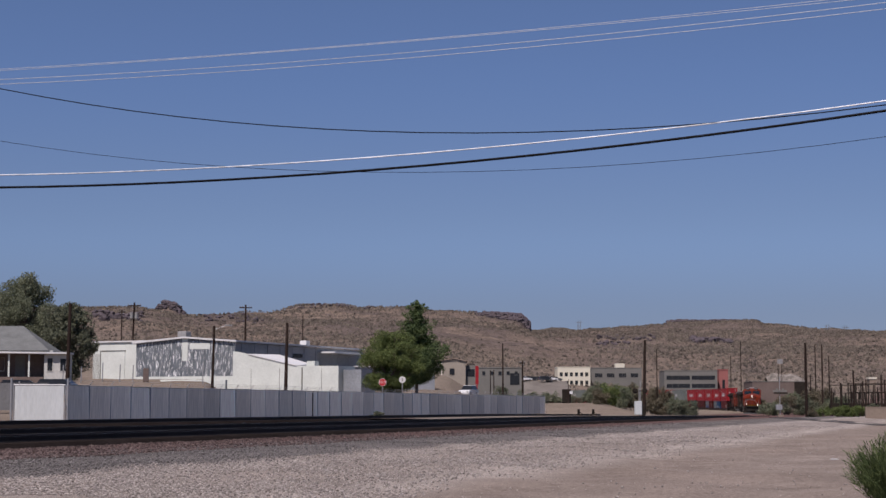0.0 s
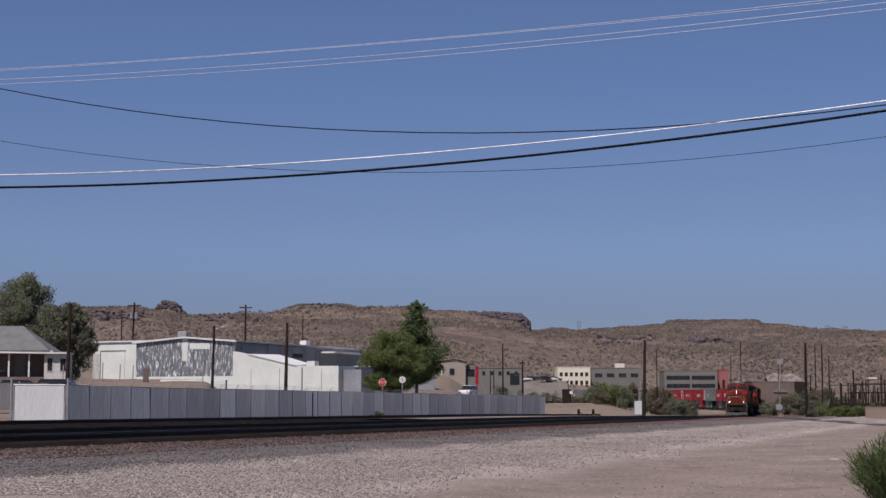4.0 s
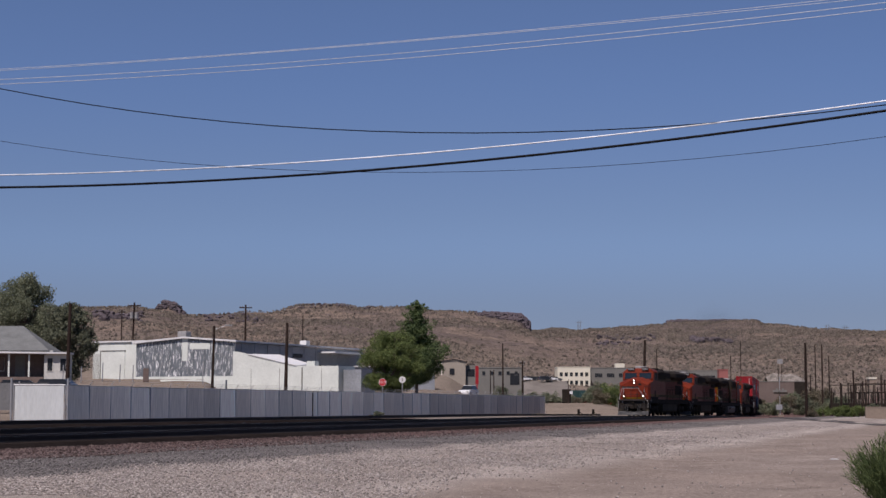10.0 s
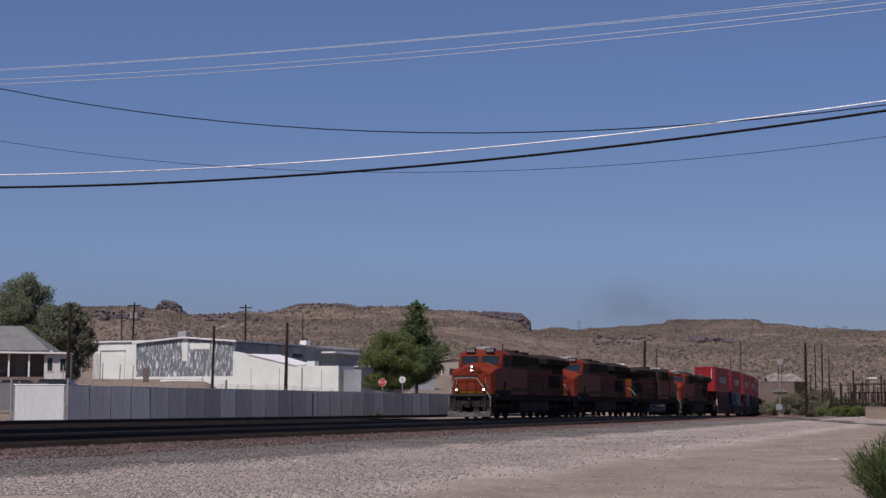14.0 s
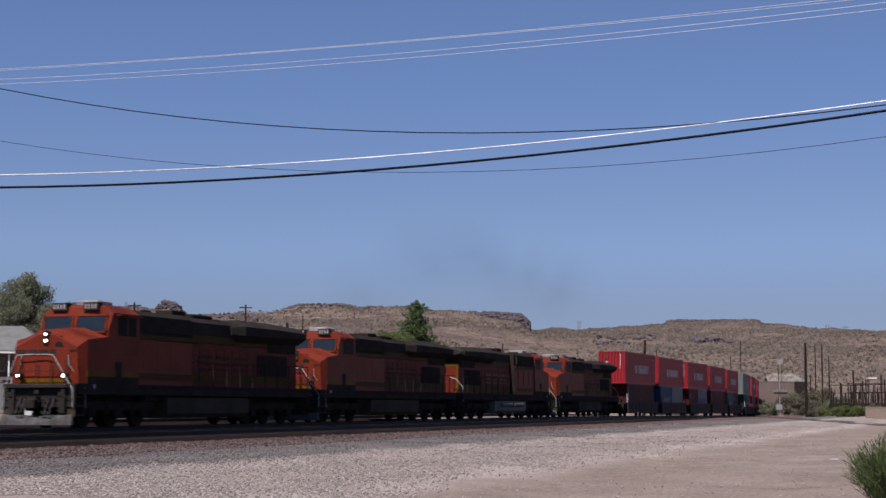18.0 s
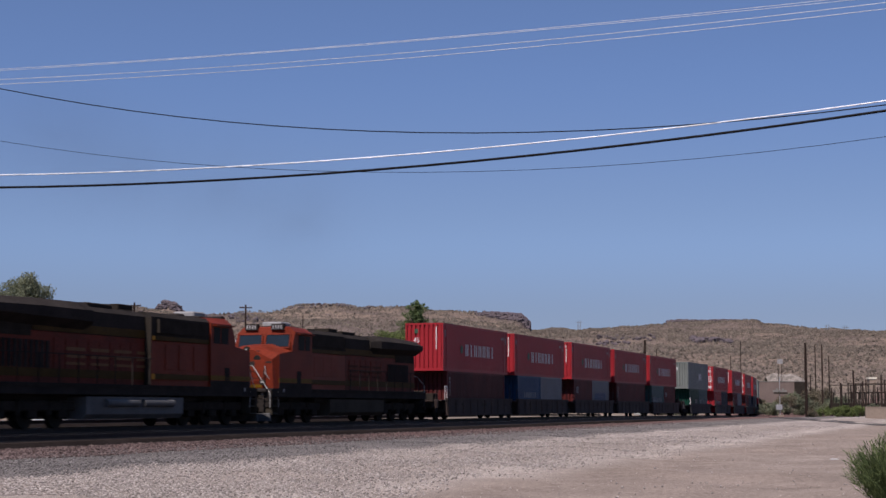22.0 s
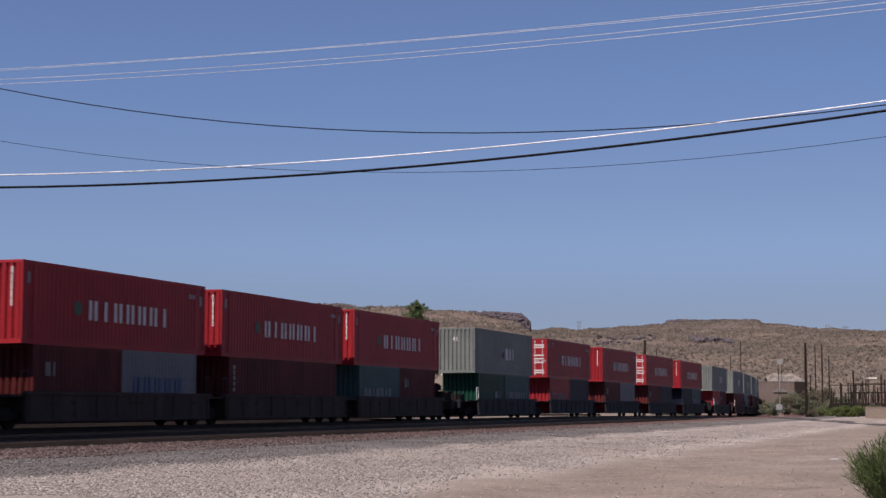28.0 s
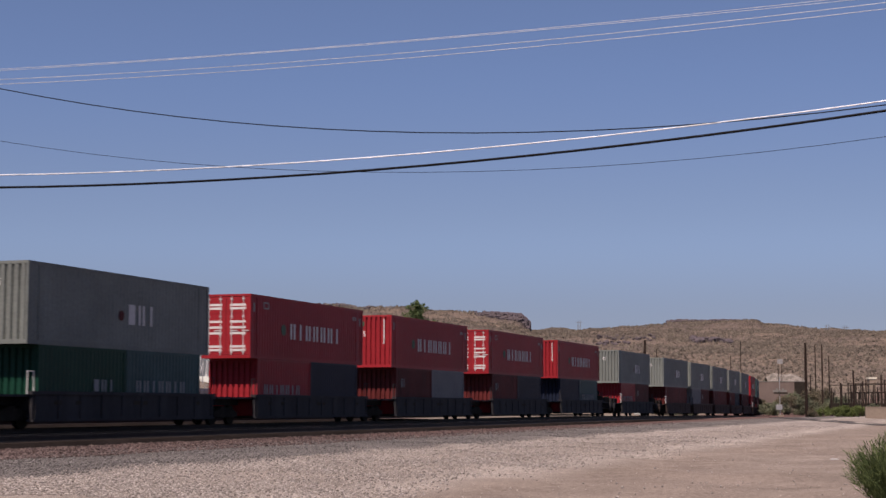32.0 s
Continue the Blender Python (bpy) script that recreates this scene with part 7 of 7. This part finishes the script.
ob = tagged(new("foliage", me), kind="stuff")
ob.parent = broom


def clumps(name, label, pts, sizes, material, rng, category, tall=0.8, sides=5):
    """Many low faceted clumps in one mesh."""
    n = len(pts)
    ang = np.linspace(0, 2 * np.pi, sides, endpoint=False)
    ring = np.stack([np.cos(ang), np.sin(ang)], 1)
    k = 2 * sides + 1
    v = np.zeros((n, k, 3))
    jit = rng.uniform(0.7, 1.3, (n, 2 * sides))
    s = np.asarray(sizes)
    for j in range(sides):
        for lvl, (rr, zz) in enumerate(((0.8, -0.15), (1.0, 0.45))):
            i = lvl * sides + j
            v[:, i, 0] = pts[:, 0] + ring[j, 0] * s * rr * jit[:, i]
            v[:, i, 1] = pts[:, 1] + ring[j, 1] * s * rr * jit[:, i]
            v[:, i, 2] = pts[:, 2] + zz * s * tall * 2 * jit[:, i]
    v[:, 2 * sides] = pts + np.stack([0 * s, 0 * s, s * tall * 1.7], 1)
    faces = []
    for i in range(n):
        o = i * k
        for j in range(sides):
            m = (j + 1) % sides
            faces.append((o + j, o + m, o + sides + m, o + sides + j))
            faces.append((o + sides + j, o + sides + m, o + 2 * sides))
    me = bpy.data.meshes.new(name)
    me.from_pydata(v.reshape(-1, 3).tolist(), [], faces)
    me.materials.append(material)
    me.update()
    return tagged(new(name, me), label, category, kind="stuff")


def tufts(name, label, pts, sizes, material, rng, category):
    """Very many small upright tufts in one mesh, four facets each."""
    n = len(pts)
    s = np.asarray(sizes)
    v = np.zeros((n, 5, 3))
    turn = rng.uniform(0, math.pi / 2, n)
    for j in range(4):
        a = turn + j * math.pi / 2
        reach = s * rng.uniform(0.75, 1.2, n)
        v[:, j] = np.stack([pts[:, 0] + reach * np.cos(a), pts[:, 1] + reach * np.sin(a), pts[:, 2] + s * rng.uniform(-0.1, 0.5, n)], 1)
    v[:, 4] = pts + np.stack([s * rng.uniform(-0.5, 0.5, n), s * rng.uniform(-0.5, 0.5, n), s * rng.uniform(1.0, 1.7, n)], 1)
    faces = [(5 * i + j, 5 * i + (j + 1) % 4, 5 * i + 4) for i in range(n) for j in range(4)]
    me = bpy.data.meshes.new(name)
    me.from_pydata(v.reshape(-1, 3).tolist(), [], faces)
    me.materials.append(material)
    me.update()
    return tagged(new(name, me), label, category, kind="stuff")


rng = np.random.default_rng(11)
N = 290000
bear = rng.uniform(-0.31, 0.31, N)
dist = rng.uniform(0, 1, N) ** 0.8 * 1850 + 480
hx, hy = bear * dist, dist
keep = np.array([noise.noise((a * 0.006, b * 0.006, 1.3)) > -0.2 + 0.2 * rng.normal() for a, b in zip(hx, hy)])
hx, hy = hx[keep], hy[keep]
tufts("scrub", "dark scattered desert scrub covering the hills", np.stack([hx, hy, land(hx, hy)], 1), rng.uniform(0.25, 1.05, len(hx)) ** 2.4 * (0.6 + hy / 2400), M["scrub"], rng, "scrub")

# rock outcrops on the hills
rock_mat = surface("weathered_basalt", (0.083, 0.065, 0.071), 0.95, 0, 0.5, 0.06, 0.5, 0.5)
pts, sz = [], []
for b0, b1, d0, d1, n, s in ((-215, -185, 900, 1150, 220, 2.2), (152, 177, 1000, 1180, 560, 2.4), (20, 53, 1380, 1440, 220, 2.2), (136, 197, 2300, 2350, 420, 3.0), (-176, -159, 1420, 1490, 200, 2.4), (-95, -45, 1400, 1445, 60, 1.8), (95, 130, 1000, 1300, 160, 2.0), (-150, -110, 1000, 1250, 160, 2.0)):
    for _ in range(n):
        bb, dd = rng.uniform(b0, b1) / 1000, rng.uniform(d0, d1)
        pts.append((bb * dd, dd))
        sz.append(s * rng.uniform(0.25, 1.0))
pts = np.array(pts)
clumps("rocks", "dark basalt outcrops along the hillsides and mesa rims", np.stack([pts[:, 0], pts[:, 1], land(pts[:, 0], pts[:, 1])], 1), np.array(sz), rock_mat, rng, "rock", 0.75, 6)

# rim cliffs: upright basalt columns side by side along the mesa's edge and the near hill's end
vs, fs = [], []
for x0, x1, z0, z1, low, dd, n in ((314.35, 441.83, 120.9, 120.9, 13, 2290.0, 110), (301.6, 315.1, 114.6, 118.4, 7, 2288.0, 10),
                                   (441.5, 449.4, 118.4, 113.0, 7, 2288.0, 8), (41.768, 70.11, 85.9, 84.2, 6, 1438.0, 44), (70.012, 77.461, 83.6, 76.6, 7, 1436.0, 16)):
    for k in range(n):
        f = (k + rng.uniform(0.2, 0.8)) / n
        px, w = x0 + (x1 - x0) * f, (x1 - x0) / n * rng.uniform(0.5, 0.95)
        pt = z0 + (z1 - z0) * f - rng.uniform(0, 0.12) * low
        py, dp = dd + rng.uniform(-4, 4), rng.uniform(3, 6)
        o = len(vs)
        for zz, g in ((pt - low * rng.uniform(1.0, 1.4), 1.25), (pt - 0.6, 1.0), (pt, 0.7)):
            vs += [(px - w * g, py - dp * g, zz), (px + w * g, py - dp * g, zz), (px + w * g, py + dp, zz), (px - w * g, py + dp, zz)]
        for lv in (0, 4):
            fs += [(o + lv + i, o + lv + (i + 1) % 4, o + lv + 4 + (i + 1) % 4, o + lv + 4 + i) for i in range(4)]
        fs.append((o + 8, o + 9, o + 10, o + 11))
me = bpy.data.meshes.new("cliff")
me.from_pydata(vs, [], fs)
# the bluish haze of distance is mixed into this rock colour
me.materials.append(surface("haze_tinted_basalt", (0.098, 0.08, 0.096), 0.95, 0, 0.45, 0.06, 0.5, 0.5))
tagged(new("cliff", me), "basalt cliff along the mesa rim, purple-grey from painted-in haze", "cliff", kind="stuff")
for tx, ty, tz in ((205.014, 2450.0, 130.889), (578.613, 2450.0, 124.986), (605.723, 2450.0, 123.299)):
    base = height(tx, ty)
    lt = root_at("lattice_tower", tx, ty, base, 0, "grey steel lattice power tower on the far ridge", "tower", group="far towers")
    hh = tz - base
    for sx in (-1, 1):
        part("leg", tubes(((sx * 3.0, 0, -1), (sx * 1.4, 0, hh), 0.3), n=4), M["slate_wall"], lt)
    part("crossarm", boxes((-5, 5, -0.3, 0.3, hh - 3.0, hh - 2.5)), M["slate_wall"], lt)
    part("brace", tubes(((-2.8, 0, hh * 0.1), (1.8, 0, hh * 0.7), 0.2), ((2.8, 0, hh * 0.1), (-1.8, 0, hh * 0.7), 0.2), n=4), M["slate_wall"], lt)

# stones lying on the near ground
stone_mat = foliage("pale_stones", (0.205, 0.178, 0.158), (0.57, 0.508, 0.46))
grit_mat = foliage("grey_grit_stones", (0.085, 0.077, 0.073), (0.3, 0.278, 0.264))
N = 170000
d = 1 / (1 / 26 - rng.uniform(0, 1, N) * (1 / 26 - 1 / 125))
x, y = rng.uniform(-0.29, 0.29, N) * d, d
q = (x + 7.516) * math.sin(HEAD) - (y - 80.315) * math.cos(HEAD)
red = (q > 6.7) & (q < 11.2)
patch = np.array([noise.noise((a * 0.25, b * 0.08, 4.1)) for a, b in zip(x, y)])
keep = (q > 9.6) & (rng.uniform(0, 1, N) < np.clip((23.2 + 3.0 * patch - q) / 4.0, 0.008, 0.62 + 0.9 * patch))
rx, ry = x[red], y[red]
clumps("ballast_stones", "rusty and pale ballast stones spilled beside the track", np.stack([rx, ry, land(rx, ry) + 0.005], 1), 0.012 + 0.032 * rng.uniform(0, 1, len(rx)) ** 2, foliage("rusty_stones", (0.042, 0.027, 0.025), (0.235, 0.175, 0.16)), rng, "gravel", 0.6, 3)
x, y = x[keep], y[keep]
N = len(x)
size = (0.009 + 0.024 * rng.uniform(0, 1, N) ** 2.5) * (0.78 + y / 220)
grey = q[keep] < 15.0 + 1.0 * patch[keep] + 0.4 * rng.normal(size=N)
for name, label, sel, mt in (("grit", "grey grit stones beside the ballast", grey, grit_mat), ("gravel", "loose pale and dark stones on the gravel beside the track", ~grey, stone_mat)):
    clumps(name, label, np.stack([x[sel], y[sel], land(x[sel], y[sel]) + 0.004], 1), size[sel], mt, rng, "gravel", 0.7, 3)
scrap = root_at("paper_scrap", 11.691, 49.0, height(11.691, 49.0) + 0.02, 15, "white scrap of litter lying on the gravel", "litter")
part("sheet", boxes((-0.11, 0.11, -0.06, 0.06, 0.0, 0.02)), M["white_paint"], scrap)


# ---- overhead wires ----
PA, PB = (-27.5, 62.0), (19.5, 44.0)


def wire(label, pa, pb, za, zm, zb, r, material):
    """A hanging wire between two points, through its height in the middle."""
    n = 28
    c = 2 * (za + zb) - 4 * zm
    bm = bmesh.new()
    rings = []
    for i in range(n + 1):
        t = i / n
        z = za + (zb - za - c) * t + c * t * t
        o = Vector((pa[0] + (pb[0] - pa[0]) * t, pa[1] + (pb[1] - pa[1]) * t, z))
        rings.append([bm.verts.new(o + Vector((0.3 * r * math.cos(a), r * math.cos(a), r * math.sin(a)))) for a in (math.pi / 4 * k for k in range(8))])
    for a, b in zip(rings, rings[1:]):
        for k in range(8):
            bm.faces.new((a[k], a[(k + 1) % 8], b[(k + 1) % 8], b[k]))
    ob = new("overhead_wire", data("overhead_wire", bm, M[material], True))
    return tagged(ob, label, "wire", group="overhead wires")


wire("pale bare power conductor overhead", PA, PB, 14.142, 13.443, 13.797, 0.008, "wire_pale")
wire("pale bare power conductor overhead", PA, PB, 14.026, 13.41, 13.665, 0.008, "wire_pale")
wire("pale bare power conductor overhead", PA, PB, 13.906, 13.031, 13.651, 0.010, "wire_pale")
wire("pale bare power conductor overhead", PA, PB, 13.738, 12.852, 13.464, 0.010, "wire_pale")
wire("thin dark sagging service cable", PA, PB, 16.719, 10.711, 11.05, 0.018, "wire_dark")
wire("silver lashed telephone cable, sun glint in its pale colour", PA, PB, 10.6, 9.642, 11.081, 0.021, "wire_silver")
wire("thick black telephone cable", PA, PB, 10.187, 9.219, 10.877, 0.04, "wire_dark")
wire("hair-thin dark sagging cable", PA, PB, 14.233, 9.307, 10.241, 0.008, "wire_dark")
pole("wooden line pole that carries the overhead wires", PA[0] - 0.25, PA[1], 15.2, 0.17, 1.2, turn=70)
pole("wooden line pole that carries the overhead wires", PB[0] + 0.25, PB[1], 15.2, 0.17, 1.2, turn=70)


motions()
